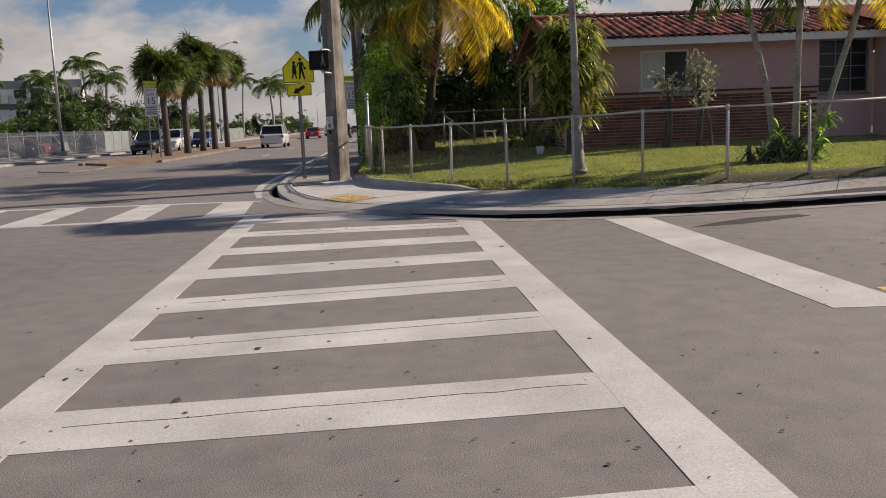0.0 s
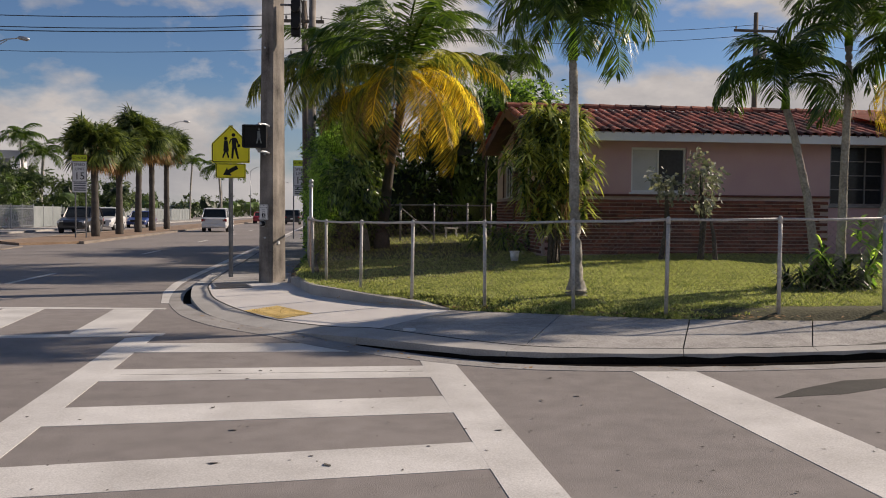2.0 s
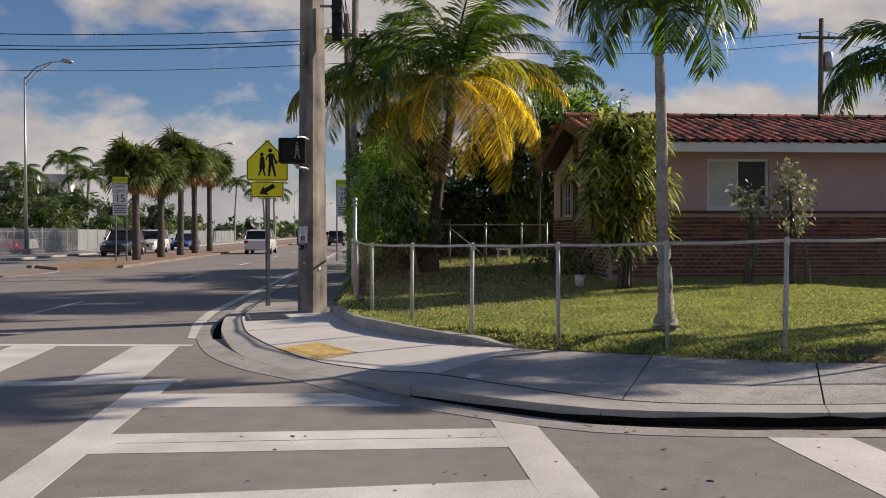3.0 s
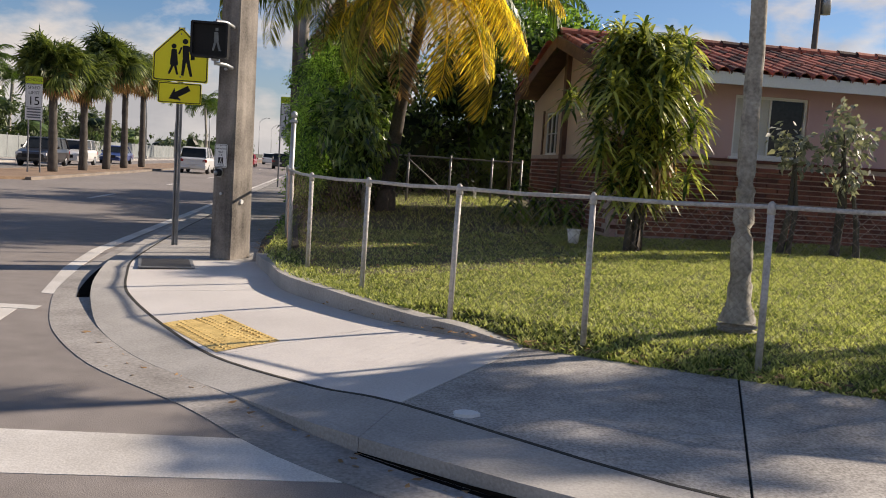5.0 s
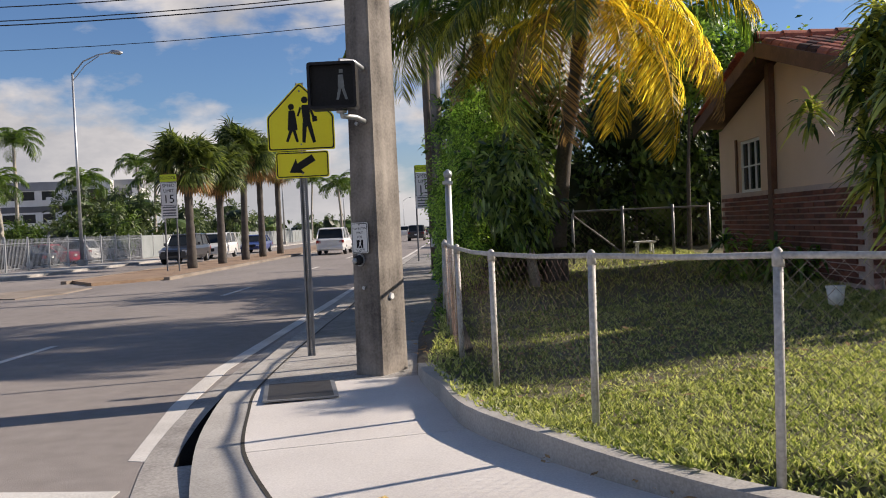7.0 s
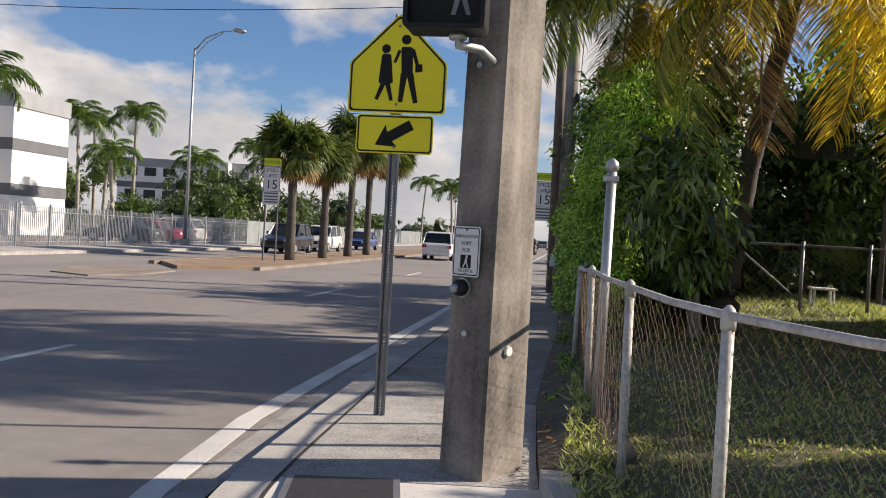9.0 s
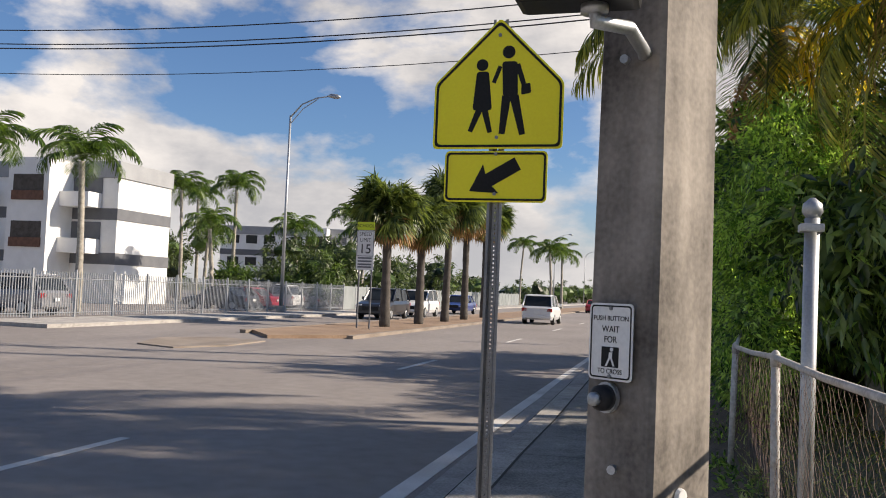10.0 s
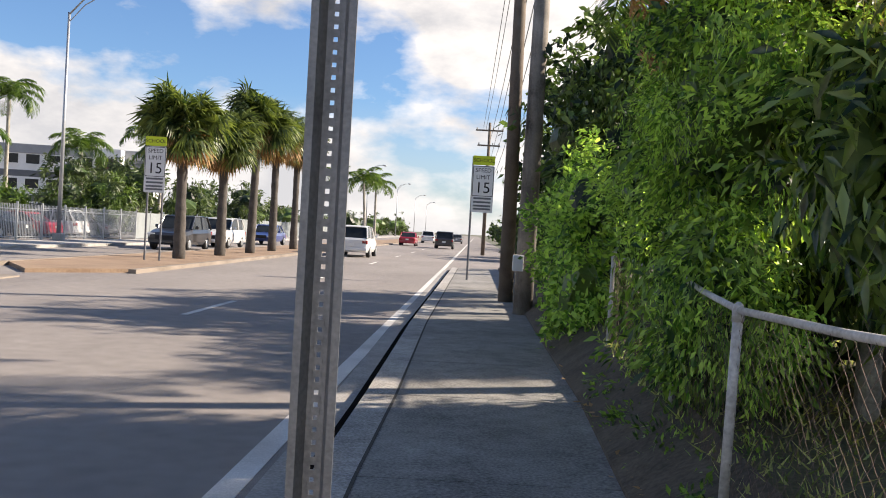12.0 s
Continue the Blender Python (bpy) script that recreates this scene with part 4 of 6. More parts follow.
# ---- plants ----
def frond_mesh(name, material, L=2.4, rise=55, droop=110, n=46, leaf=0.55, width=0.035, hang=0.5, seed=1, twist=0.0, sparse=0.0):
    """A feather frond along +x from the origin: an arched stalk with drooping leaflets on both sides."""
    r = random.Random(seed)
    verts, faces = [], []
    pts, dirs = [], []
    p = Vector((0, 0, 0))
    steps = 26
    for k in range(steps + 1):
        f = k / steps
        a = radians(rise - droop * f ** 1.35)
        d = Vector((math.cos(a), 0.12 * math.sin(3 * f + seed) * f, math.sin(a))).normalized()
        pts.append(p.copy())
        dirs.append(d)
        p = p + d * (L / steps)
    for k in range(steps + 1):
        w = lerp(0.035, 0.004, k / steps) * (L / 2.4) ** 0.5
        u = Vector((0, 1, 0))
        v = dirs[k].cross(u)
        base = len(verts)
        verts += [pts[k] + u * w, pts[k] - u * w, pts[k] - v * -w * 0.7]
        if k:
            for j in range(3):
                a, b = base - 3 + j, base - 3 + (j + 1) % 3
                faces.append((a, b, b + 3, a + 3))
    for k in range(n):
        f = 0.13 + 0.87 * (k + 0.5) / n
        if r.random() < sparse:
            continue
        x = f * steps
        i = min(int(x), steps - 1)
        c = pts[i].lerp(pts[i + 1], x - i)
        d = dirs[i].lerp(dirs[i + 1], x - i).normalized()
        prof = (0.45 + 0.9 * math.sin(math.pi * min(1, f * 1.02)) ** 0.7) / 1.35
        ln = leaf * max(0.25, prof) * r.uniform(0.85, 1.1)
        up = d.cross(Vector((0, 1, 0)))
        if up.z < 0:
            up = -up
        for side in (1, -1):
            out = (Vector((0, side, 0)) * r.uniform(0.75, 0.9) + d * r.uniform(0.45, 0.75) + up * r.uniform(-0.05, 0.35) + Vector((0, 0, -0.15))).normalized()
            g = hang * r.uniform(0.7, 1.25)
            a = c
            m1 = a + out * ln * 0.45 + Vector((0, 0, -g * ln * 0.12))
            m2 = m1 + (out + Vector((0, 0, -g * 0.9))).normalized() * ln * 0.32
            t = m2 + (out * 0.6 + Vector((0, 0, -g * 1.7))).normalized() * ln * 0.3
            wv = d.lerp(up, 0.25).normalized() * width * r.uniform(0.8, 1.15) * 0.5
            b = len(verts)
            verts += [a - wv * 0.4, a + wv * 0.4, m1 - wv, m1 + wv, m2 - wv * 0.7, m2 + wv * 0.7, t]
            faces += [(b, b + 1, b + 3, b + 2), (b + 2, b + 3, b + 5, b + 4), (b + 4, b + 5, b + 6)]
    me = bpy.data.meshes.new(name)
    me.from_pydata(verts, [], faces)
    me.materials.append(material)
    return me


def trunk_mesh(pts, radii, material, parent, sides=14, rings=0.0, seed=3, name="trunk"):
    """A ringed trunk through points."""
    r = random.Random(seed)
    P, R = [], []
    for (a, ra), (b, rb) in zip(zip(pts, radii), zip(pts[1:], radii[1:])):
        n = 9
        for k in range(n):
            f = k / n
            P.append(Vector(a).lerp(Vector(b), f) + Vector((r.uniform(-1, 1), r.uniform(-1, 1), 0)) * 0.003)
            R.append(lerp(ra, rb, f) * (1 + (rings if k % 2 else -rings) + r.uniform(-0.02, 0.02)))
    P.append(Vector(pts[-1]))
    R.append(radii[-1])
    return part(name, tube(P, R, sides), material, parent, "", True)


FROND = {}
for key, mt, kw in (("green", LEAF_PALM, dict()), ("yellow", LEAF_YELLOW, dict(hang=0.9)), ("dry", LEAF_DRY, dict(hang=1.3, sparse=0.2))):
    for v in range(3):
        FROND["coco", key, v] = frond_mesh("frond", mt, L=3.4, rise=42, droop=105 + 12 * v, n=84, leaf=0.85, width=0.034, seed=11 + v, **{"hang": 0.75, **kw})
        FROND["small", key, v] = frond_mesh("frond", mt, L=1.75, rise=62, droop=150 + 18 * v, n=58, leaf=0.62, width=0.036, seed=21 + v, **{"hang": 0.6, **kw})


for key, mt, sp in (("green", LEAF_OLIVE, 0.0), ("yellow", LEAF_YELLOW, 0.05), ("dry", LEAF_DRY, 0.25)):
    for v in range(3):
        FROND["hang", key, v] = frond_mesh("frond", mt, L=3.3, rise=36, droop=92 + 14 * v, n=84, leaf=0.8, width=0.03, seed=31 + v, hang=1.15, sparse=sp)


def put_frond(parent, at, kind, colour, v, az, tilt, scale=1.0, label=""):
    ob = new("frond", FROND[kind, colour, v % 3])
    ob.parent = parent
    ob.matrix_basis = Matrix.Translation(at) @ Euler((0, radians(-tilt), radians(az))).to_matrix().to_4x4() @ Matrix.Scale(scale, 4)
    return tagged(ob, label)


def feather_palm(name, label, foot, bends, radii, kind, n, seed, scale=1.0, yellow=0, dry=0, low=-55, high=38, bark=BARK, group="", shaft=0.0):
    t = thing(name, label, "palm tree", foot, group)
    pts = [Vector((0, 0, -0.1))] + [Vector(b) for b in bends]
    trunk_mesh(pts, radii, bark, t, 14, 0.025, seed)
    top = pts[-1]
    if shaft:
        part("crownshaft", tube([top - Vector((0, 0, 0.05)), top + Vector((0, 0, shaft * 0.5)), top + Vector((0, 0, shaft))], [radii[-1] * 1.15, radii[-1] * 1.05, radii[-1] * 0.5], 12), LEAF_LIME, t, "smooth green crownshaft", True)
        top = top + Vector((0, 0, shaft * 0.85))
    r = random.Random(seed)
    for k in range(n):
        f = k / max(1, n - 1)
        az = k * 137.5 + r.uniform(-14, 14)
        tilt = lerp(high, low * 0.55, f ** 0.9) + r.uniform(-6, 6)
        put_frond(t, top + Vector((0, 0, 0.06 * (1 - f))), kind, "green", r.randrange(3), az, tilt, scale * r.uniform(0.85, 1.08))
    for k in range(yellow):
        az = r.uniform(0, 360)
        put_frond(t, top - Vector((0, 0, 0.1)), kind, "yellow", r.randrange(3), az, low + r.uniform(-8, 18), scale * r.uniform(0.85, 1.0), "yellowing drooping frond")
    for k in range(dry):
        az = r.uniform(0, 360)
        put_frond(t, top - Vector((0, 0, 0.15)), kind, "dry", r.randrange(3), az, low - 18 + r.uniform(-8, 8), scale * r.uniform(0.75, 0.9), "dry brown hanging frond")
    return t, top


# coconut palm with yellow lower fronds
coco, ctop = feather_palm("coconut_palm", "coconut palm with yellowing lower fronds over the yard", (1.4, 28.4, 0.5), [(0.05, -0.05, 0.9), (0.2, -0.2, 2.2), (0.45, -0.35, 3.6), (0.6, -0.4, 4.75)],
                          [0.24, 0.16, 0.13, 0.12, 0.14], "coco", 17, 5, 1.05, 0, 0, low=-30, high=48, bark=BARK_DARK)
r = random.Random(31)
for az, tilt, col in ((-15, -6, "yellow"), (-55, -18, "yellow"), (-88, -26, "yellow"), (-40, -34, "yellow"), (-112, -20, "yellow"), (-70, -40, "yellow"), (-25, -40, "dry"), (-128, -38, "dry"), (8, -22, "yellow"), (40, -28, "yellow"), (-100, -6, "green"), (-150, -16, "green"), (178, -8, "green"), (150, -30, "yellow"), (-62, 0, "green"), (-5, 6, "green"), (95, -30, "dry"), (-80, -46, "yellow"), (-50, -58, "yellow"), (-120, -60, "dry"), (-140, -52, "green"), (-165, -40, "green")):
    put_frond(coco, ctop + Vector((0, 0, -0.12)), "hang", col, r.randrange(3), az, tilt, r.uniform(0.85, 1.05), "yellowing drooping frond" if col == "yellow" else "")
bm = bmesh.new()
for k in range(9):
    a = k * 2.4
    bmesh.ops.create_icosphere(bm, subdivisions=2, radius=0.1, matrix=Matrix.Translation(ctop + Vector((0.2 * math.cos(a), 0.2 * math.sin(a), -0.1 - 0.05 * (k % 3)))))
part("coconuts", bm, LEAF_DRY, coco, "cluster of orange-brown coconuts", True)
dark_palm, dtop = feather_palm("coconut_palm", "dark leaning coconut palm behind the shrub", (0.15, 30.6, 0.5), [(0.05, 0, 1.2), (0.08, 0.0, 2.8), (0.1, 0, 4.9)], [0.2, 0.15, 0.13, 0.13], "coco", 20, 8, 0.92, 3, 4, low=-58, high=62, bark=BARK_DARK)

for az, tilt, v in ((-155, -10, 0), (-168, -4, 1), (-130, -22, 2), (170, -12, 0), (-100, -30, 1), (-75, -20, 2)):
    put_frond(dark_palm, dtop, "hang", "green", v, az, tilt, 0.95)

feather_palm("palm_tree", "slender grey-trunked palm with dark drooping fronds on the lawn", (3.85, 16.9, 0.4), [(0.0, 0, 0.22), (-0.05, 0, 1.4), (-0.06, 0, 2.4), (-0.1, 0, 3.4)], [0.2, 0.1, 0.076, 0.066, 0.062], "small", 17, 14, 0.98, 0, 0, low=-45, high=40, group="lawn palms", shaft=0.45)
for foot, bends, sd, ye, sc in (((7.62, 17.2, 0.45), [(0.02, 0, 0.5), (-0.12, 0, 1.4), (-0.35, 0, 2.3), (-0.5, 0, 2.75)], 41, 0, 0.88), ((8.12, 17.3, 0.45), [(0.0, 0, 0.6), (0.02, 0, 1.8), (0.06, 0, 3.2), (0.04, 0, 3.75)], 47, 0, 0.98),
                            ((8.3, 17.1, 0.45), [(0.15, 0, 0.5), (0.45, 0, 1.4), (0.78, 0, 2.4), (0.95, 0, 3.1)], 53, 3, 0.95)):
    feather_palm("palm_tree", "curved grey palm in a clump of three", foot, bends, [0.11, 0.072, 0.06, 0.055, 0.055], "small", 11, sd, sc, ye, 0, low=-50, high=42, group="lawn palms", shaft=0.3)


def leaves(name, blobs, n, size, material, parent, droop=0.3, seed=1, width=0.35, fill=0.35, label="", kind="", per=24):
    """Many small leaves over a set of uneven clumps (x, y, z, rx, ry, rz)."""
    g = np.random.default_rng(seed)
    B = np.array(blobs, float)
    area = (B[:, 3] * B[:, 4] + B[:, 3] * B[:, 5] + B[:, 4] * B[:, 5])
    # leaves sit in sprays, with gaps between them
    spray = g.integers(0, max(30, n // per), n)
    k = spray.max() + 1
    pick = g.choice(len(B), k, p=area / area.sum())[spray]
    d = g.normal(size=(k, 3))
    d /= np.linalg.norm(d, axis=1)[:, None]
    lean = (d * 0.5 + g.normal(size=(k, 3)) * 0.5)[spray]
    d = d[spray]
    rad = (1 - fill * g.random(k) ** 1.3 + 0.13 * g.normal(size=k))[spray]
    # lumps: pull the shell in and out along a few random directions
    lump = np.sin(d @ g.normal(size=(3, 5)) * 3.1 + pick[:, None]).sum(axis=1) * 0.1
    pos = B[pick, :3] + d * B[pick, 3:6] * (rad + lump)[:, None] + g.normal(size=(n, 3)) * min(size * 0.75 * (per / 24) ** 0.5, 0.2)
    axis = lean * 0.8 + g.normal(size=(n, 3)) * 0.42 + np.array([0, 0, -droop])
    axis /= np.linalg.norm(axis, axis=1)[:, None]
    side = np.cross(axis, d + g.normal(size=(n, 3)) * 0.35)
    side /= np.linalg.norm(side, axis=1)[:, None] + 1e-9
    nor = np.cross(side, axis)
    ln = size * (0.6 + 0.8 * g.random(n))[:, None]
    wd = ln * width * 0.5
    v = np.empty((n, 4, 3))
    v[:, 0] = pos
    v[:, 1] = pos + axis * ln * 0.45 + side * wd + nor * ln * 0.06
    v[:, 2] = pos + axis * ln + np.array([0, 0, -0.15 * droop]) * ln
    v[:, 3] = pos + axis * ln * 0.45 - side * wd + nor * ln * 0.06
    me = bpy.data.meshes.new(name)
    me.vertices.add(n * 4)
    me.vertices.foreach_set("co", v.reshape(-1))
    me.loops.add(n * 6)
    idx = (np.arange(n)[:, None] * 4 + np.array([0, 1, 2, 0, 2, 3])).reshape(-1)
    me.loops.foreach_set("vertex_index", idx.astype(np.int32))
    me.polygons.add(n * 2)
    me.polygons.foreach_set("loop_start", np.arange(0, n * 6, 3, dtype=np.int32))
    me.update(calc_edges=True)
    me.materials.append(material)
    ob = new(name, me)
    ob.parent = parent
    return tagged(ob, label, kind=kind)


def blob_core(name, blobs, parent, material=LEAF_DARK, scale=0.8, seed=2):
    """Dark solid blobs that stand in for a shrub's shaded inside, so that it closes."""
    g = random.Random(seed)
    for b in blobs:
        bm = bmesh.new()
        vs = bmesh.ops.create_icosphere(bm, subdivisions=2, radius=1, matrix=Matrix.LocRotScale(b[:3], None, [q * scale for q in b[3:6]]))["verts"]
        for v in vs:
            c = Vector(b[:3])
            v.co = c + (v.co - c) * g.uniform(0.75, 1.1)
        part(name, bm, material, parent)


def shrub(name, label, category, foot, blobs, n, size, material, stems=5, core=True, seed=1, droop=0.3, width=0.35, bark=BARK_DARK, kind="", extra=None, fill=0.35, group=""):
    t = thing(name, label, category, foot, group, kind)
    g = random.Random(seed)
    for k in range(stems):
        b = blobs[k % len(blobs)]
        bx, by = b[0] + g.uniform(-0.2, 0.2), b[1] + g.uniform(-0.2, 0.2)
        part("trunk" if stems == 1 else "stem", tube([(bx, by, -0.1), (lerp(bx, b[0], 0.4) + g.uniform(-.1, .1), lerp(by, b[1], 0.4), b[2] * 0.45), (b[0], b[1], b[2])], [0.06, 0.045, 0.015], 7), bark, t)
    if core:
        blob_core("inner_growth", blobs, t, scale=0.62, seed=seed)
    leaves("crown", blobs, n, size, material, t, droop, seed, width, fill)
    if extra:
        for k, (bl, nn, sz, mt) in enumerate(extra):
            leaves("sprays", bl, nn, sz, mt, t, droop, seed + 7 + k, width, fill, per=90)
    return t


# the big shrub that overhangs the sidewalk
big = [(0.0, 28.2, 1.1, 0.6, 1.1, 1.0), (0.05, 28.4, 2.4, 0.62, 1.0, 0.95), (0.1, 28.6, 3.2, 0.55, 0.9, 0.6), (0.15, 29.2, 1.4, 0.6, 0.8, 1.2), (0.35, 29.2, 3.6, 0.6, 0.8, 0.6)]
g = random.Random(44)
big += [(g.uniform(-0.28, 0.5), g.uniform(27.4, 29.8), g.uniform(0.6, 3.6), g.uniform(0.2, 0.42), g.uniform(0.3, 0.5), g.uniform(0.2, 0.42)) for _ in range(14)]
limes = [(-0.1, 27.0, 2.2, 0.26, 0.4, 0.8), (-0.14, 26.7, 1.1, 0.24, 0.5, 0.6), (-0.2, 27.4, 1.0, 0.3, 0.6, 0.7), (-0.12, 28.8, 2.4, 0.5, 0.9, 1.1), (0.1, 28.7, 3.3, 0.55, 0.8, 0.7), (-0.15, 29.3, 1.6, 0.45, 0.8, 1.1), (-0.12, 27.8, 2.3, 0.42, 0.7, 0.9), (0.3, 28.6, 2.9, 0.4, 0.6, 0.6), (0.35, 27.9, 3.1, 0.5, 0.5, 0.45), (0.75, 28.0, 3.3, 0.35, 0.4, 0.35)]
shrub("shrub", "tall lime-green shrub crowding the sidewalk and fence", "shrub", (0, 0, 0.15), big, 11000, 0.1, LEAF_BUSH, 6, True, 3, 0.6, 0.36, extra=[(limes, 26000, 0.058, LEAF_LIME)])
# the smaller tree with long hanging leaves in front of it
mango = [(0.35, 26.7, 2.0, 0.34, 0.35, 0.55), (0.62, 26.7, 2.35, 0.4, 0.5, 0.45), (0.9, 26.9, 1.95, 0.3, 0.45, 0.5), (0.65, 26.8, 1.45, 0.35, 0.4, 0.3), (1.05, 27.3, 1.6, 0.2, 0.3, 0.28), (0.65, 27.4, 2.6, 0.3, 0.35, 0.25), (0.72, 27.4, 2.7, 0.28, 0.35, 0.22)]
mg = thing("tree", "small dark tree with long glossy hanging leaves over the fence", "tree", (0, 0, 0.15))
part("trunk", tube([(0.95, 27.9, -0.1), (1.0, 27.8, 0.5), (0.9, 27.6, 1.1), (0.7, 27.4, 1.7)], [0.11, 0.09, 0.075, 0.04], 10), BARK, mg, "", True)
for q in mango[:4]:
    part("limb", tube([(0.9, 27.6, 1.05), (lerp(0.9, q[0], 0.5), lerp(27.6, q[1], 0.5), lerp(1.2, q[2], 0.6)), (q[0], q[1], q[2])], [0.05, 0.035, 0.012], 7), BARK, mg, "", True)
# lime leaves scattered in to paint bright highlights on the crown
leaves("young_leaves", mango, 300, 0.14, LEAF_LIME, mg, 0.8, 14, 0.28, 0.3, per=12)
leaves("crown", mango, 2700, 0.18, LEAF_GLOSSY, mg, 0.75, 12, 0.27, 0.5, per=14)
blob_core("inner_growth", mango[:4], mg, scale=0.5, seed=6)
low_growth = [(-0.42 + 0.08 * math.sin(k * 2.3), 24.2 + 0.42 * k, 0.1, 0.16, 0.3, 0.16 + 0.06 * math.sin(k * 1.7)) for k in range(16)]
shrub("undergrowth", "low weedy growth at the foot of the chain-link fence", "weeds", (0, 0, 0.15), low_growth, 5000, 0.06, LEAF_BUSH, 4, False, 29, 0.1, 0.4)
hedge = [(-0.42, 33.2, 0.8, 0.5, 1.0, 0.8), (-0.42, 34.4, 1.2, 0.5, 1.0, 1.1), (-0.4, 33.6, 1.9, 0.45, 0.9, 0.75), (-0.4, 35.8, 1.5, 0.5, 1.0, 1.2)]
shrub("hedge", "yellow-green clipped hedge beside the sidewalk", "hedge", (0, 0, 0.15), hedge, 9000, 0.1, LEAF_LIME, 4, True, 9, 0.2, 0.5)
ficus = [(0.4, 41, 3.6, 1.4, 2.2, 2.2), (0.8, 38.5, 4.8, 1.2, 1.6, 1.3), (0.3, 44, 3.0, 1.2, 2.0, 2.6)]
shrub("tree", "dark dense ficus tree behind the poles", "tree", (0, 0, 0.15), ficus, 9000, 0.22, LEAF_DARK, 3, True, 12, 0.3, 0.45)

# dark trees at the back of the yard
backdrop = [(2.6, 36, 1.6, 2.2, 1.2, 2.0), (5.2, 36.5, 1.8, 2.2, 1.2, 2.2), (4.0, 35.8, 3.6, 1.9, 1.2, 1.5), (7.5, 37, 2.6, 2.2, 1.4, 2.2), (0.9, 37, 2.2, 1.6, 1.2, 2.4), (3.6, 37.4, 0.9, 1.2, 0.6, 1.0), (5.6, 36.2, 1.6, 0.9, 0.6, 1.4)]
shrub("tree", "dense dark leafy tree at the back of the yard", "tree", (0, 0, 0.4), backdrop, 26000, 0.2, LEAF_DARK, 4, True, 15, 0.3, 0.42)
top_green = [(5.2, 34.0, 4.6, 1.4, 1.2, 0.9), (6.6, 34.8, 4.8, 1.2, 1.2, 0.8)]
shrub("tree", "bright green broadleaf tree rising behind the house", "tree", (0, 0, 0.4), top_green, 7000, 0.17, LEAF_BUSH, 2, True, 18, 0.2, 0.45)

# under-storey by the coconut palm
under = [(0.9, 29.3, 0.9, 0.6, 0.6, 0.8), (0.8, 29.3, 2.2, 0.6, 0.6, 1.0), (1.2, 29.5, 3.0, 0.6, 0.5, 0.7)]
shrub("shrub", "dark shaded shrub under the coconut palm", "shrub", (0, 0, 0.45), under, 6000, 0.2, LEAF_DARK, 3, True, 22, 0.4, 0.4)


def strap_clump(name, label, foot, heads, leaf, material, seed, n=46, canes=True, width=0.055, droop=1.0, group=""):
    """Dracaena heads: rosettes of strap leaves on canes."""
    t = thing(name, label, "shrub", foot, group)
    g = random.Random(seed)
    for hx, hy, hz in heads:
        if canes and g.random() < 0.1:
            part("cane", tube([(hx * 0.25, hy * 0.25, -0.1), (hx * 0.6, hy * 0.6, hz * 0.5), (hx, hy, hz)], [0.05, 0.04, 0.03], 7), BARK, t)
        verts, faces = [], []
        for k in range(n):
            az = g.uniform(0, 2 * math.pi)
            el = g.uniform(-0.5, 1.3)
            ln = leaf * g.uniform(0.7, 1.15)
            d = Vector((math.cos(az) * math.cos(el), math.sin(az) * math.cos(el), math.sin(el)))
            side = Vector((-math.sin(az), math.cos(az), 0)) * width * 0.5
            p = Vector((hx, hy, hz + g.uniform(-0.25, 0.1)))
            base = len(verts)
            for j in range(5):
                f = j / 4
                q = p + d * ln * f + Vector((0, 0, -droop * ln * 0.75 * f * f))
                w = (0.45, 0.95, 1.0, 0.7, 0.05)[j]
                verts += [q - side * w, q + side * w]
                if j:
                    faces.append((base + 2 * j - 2, base + 2 * j - 1, base + 2 * j + 1, base + 2 * j))
        raw("leaf_head", verts, faces, material, t)
    return t


g = random.Random(77)
heads = []
for k in range(120):
    hz = 0.95 + 2.35 * g.random() ** 0.7
    sp = 0.43 - 0.15 * abs(hz - 2.3)
    heads.append((g.gauss(0, sp), g.gauss(0, sp * 1.15), hz))
drac = strap_clump("dracaena", "tall bushy dracaena with yellow-green strap leaves by the house", (4.8, 22.5, 0.4), heads, 0.43, LEAF_DRAC, 5, 42, False, width=0.05, droop=0.75)
for k in range(7):
    a = k * 0.9
    part("cane", tube([(0.1 * math.cos(a), 0.08 * math.sin(a), -0.1), (0.1 * math.cos(a) + 0.04, 0.1 * math.sin(a), 0.8), (0.25 * math.cos(a), 0.25 * math.sin(a), 2.3)], [0.055, 0.045, 0.03], 8), BARK_DARK, drac, "", True)
for k in range(16):
    a = g.uniform(0, 6.28)
    c = Vector((0.4 * math.cos(a), 0.35 * math.sin(a), g.uniform(1.2, 2.0)))
    verts, faces = [], []
    for m in range(12):
        b = g.uniform(0, 6.28)
        d, sd, ln = Vector((math.cos(b), math.sin(b), 0)), Vector((-math.sin(b), math.cos(b), 0)) * 0.02, g.uniform(0.35, 0.6)
        base = len(verts)
        for f, w in ((0, 0.6), (0.35, 1.0), (0.7, 0.9), (1.0, 0.1)):
            q = c + d * 0.2 * math.sqrt(f) + Vector((0, 0, 0.06 * f - ln * f * f))
            verts += [q - sd * w, q + sd * w]
        faces += [(base + 2 * e, base + 2 * e + 1, base + 2 * e + 3, base + 2 * e + 2) for e in range(3)]
    raw("dead_leaf_head", verts, faces, LEAF_DRY, drac, "hanging dry brown leaves")
heads = [(g.gauss(0, 0.45), g.gauss(0, 0.3), g.uniform(0.25, 0.7)) for _ in range(10)]
strap_clump("cordyline", "low dark bushy plant against the gable wall", (4.4, 26.6, 0.5), heads, 0.55, LEAF_BUSH, 6, 40, False, droop=0.9)
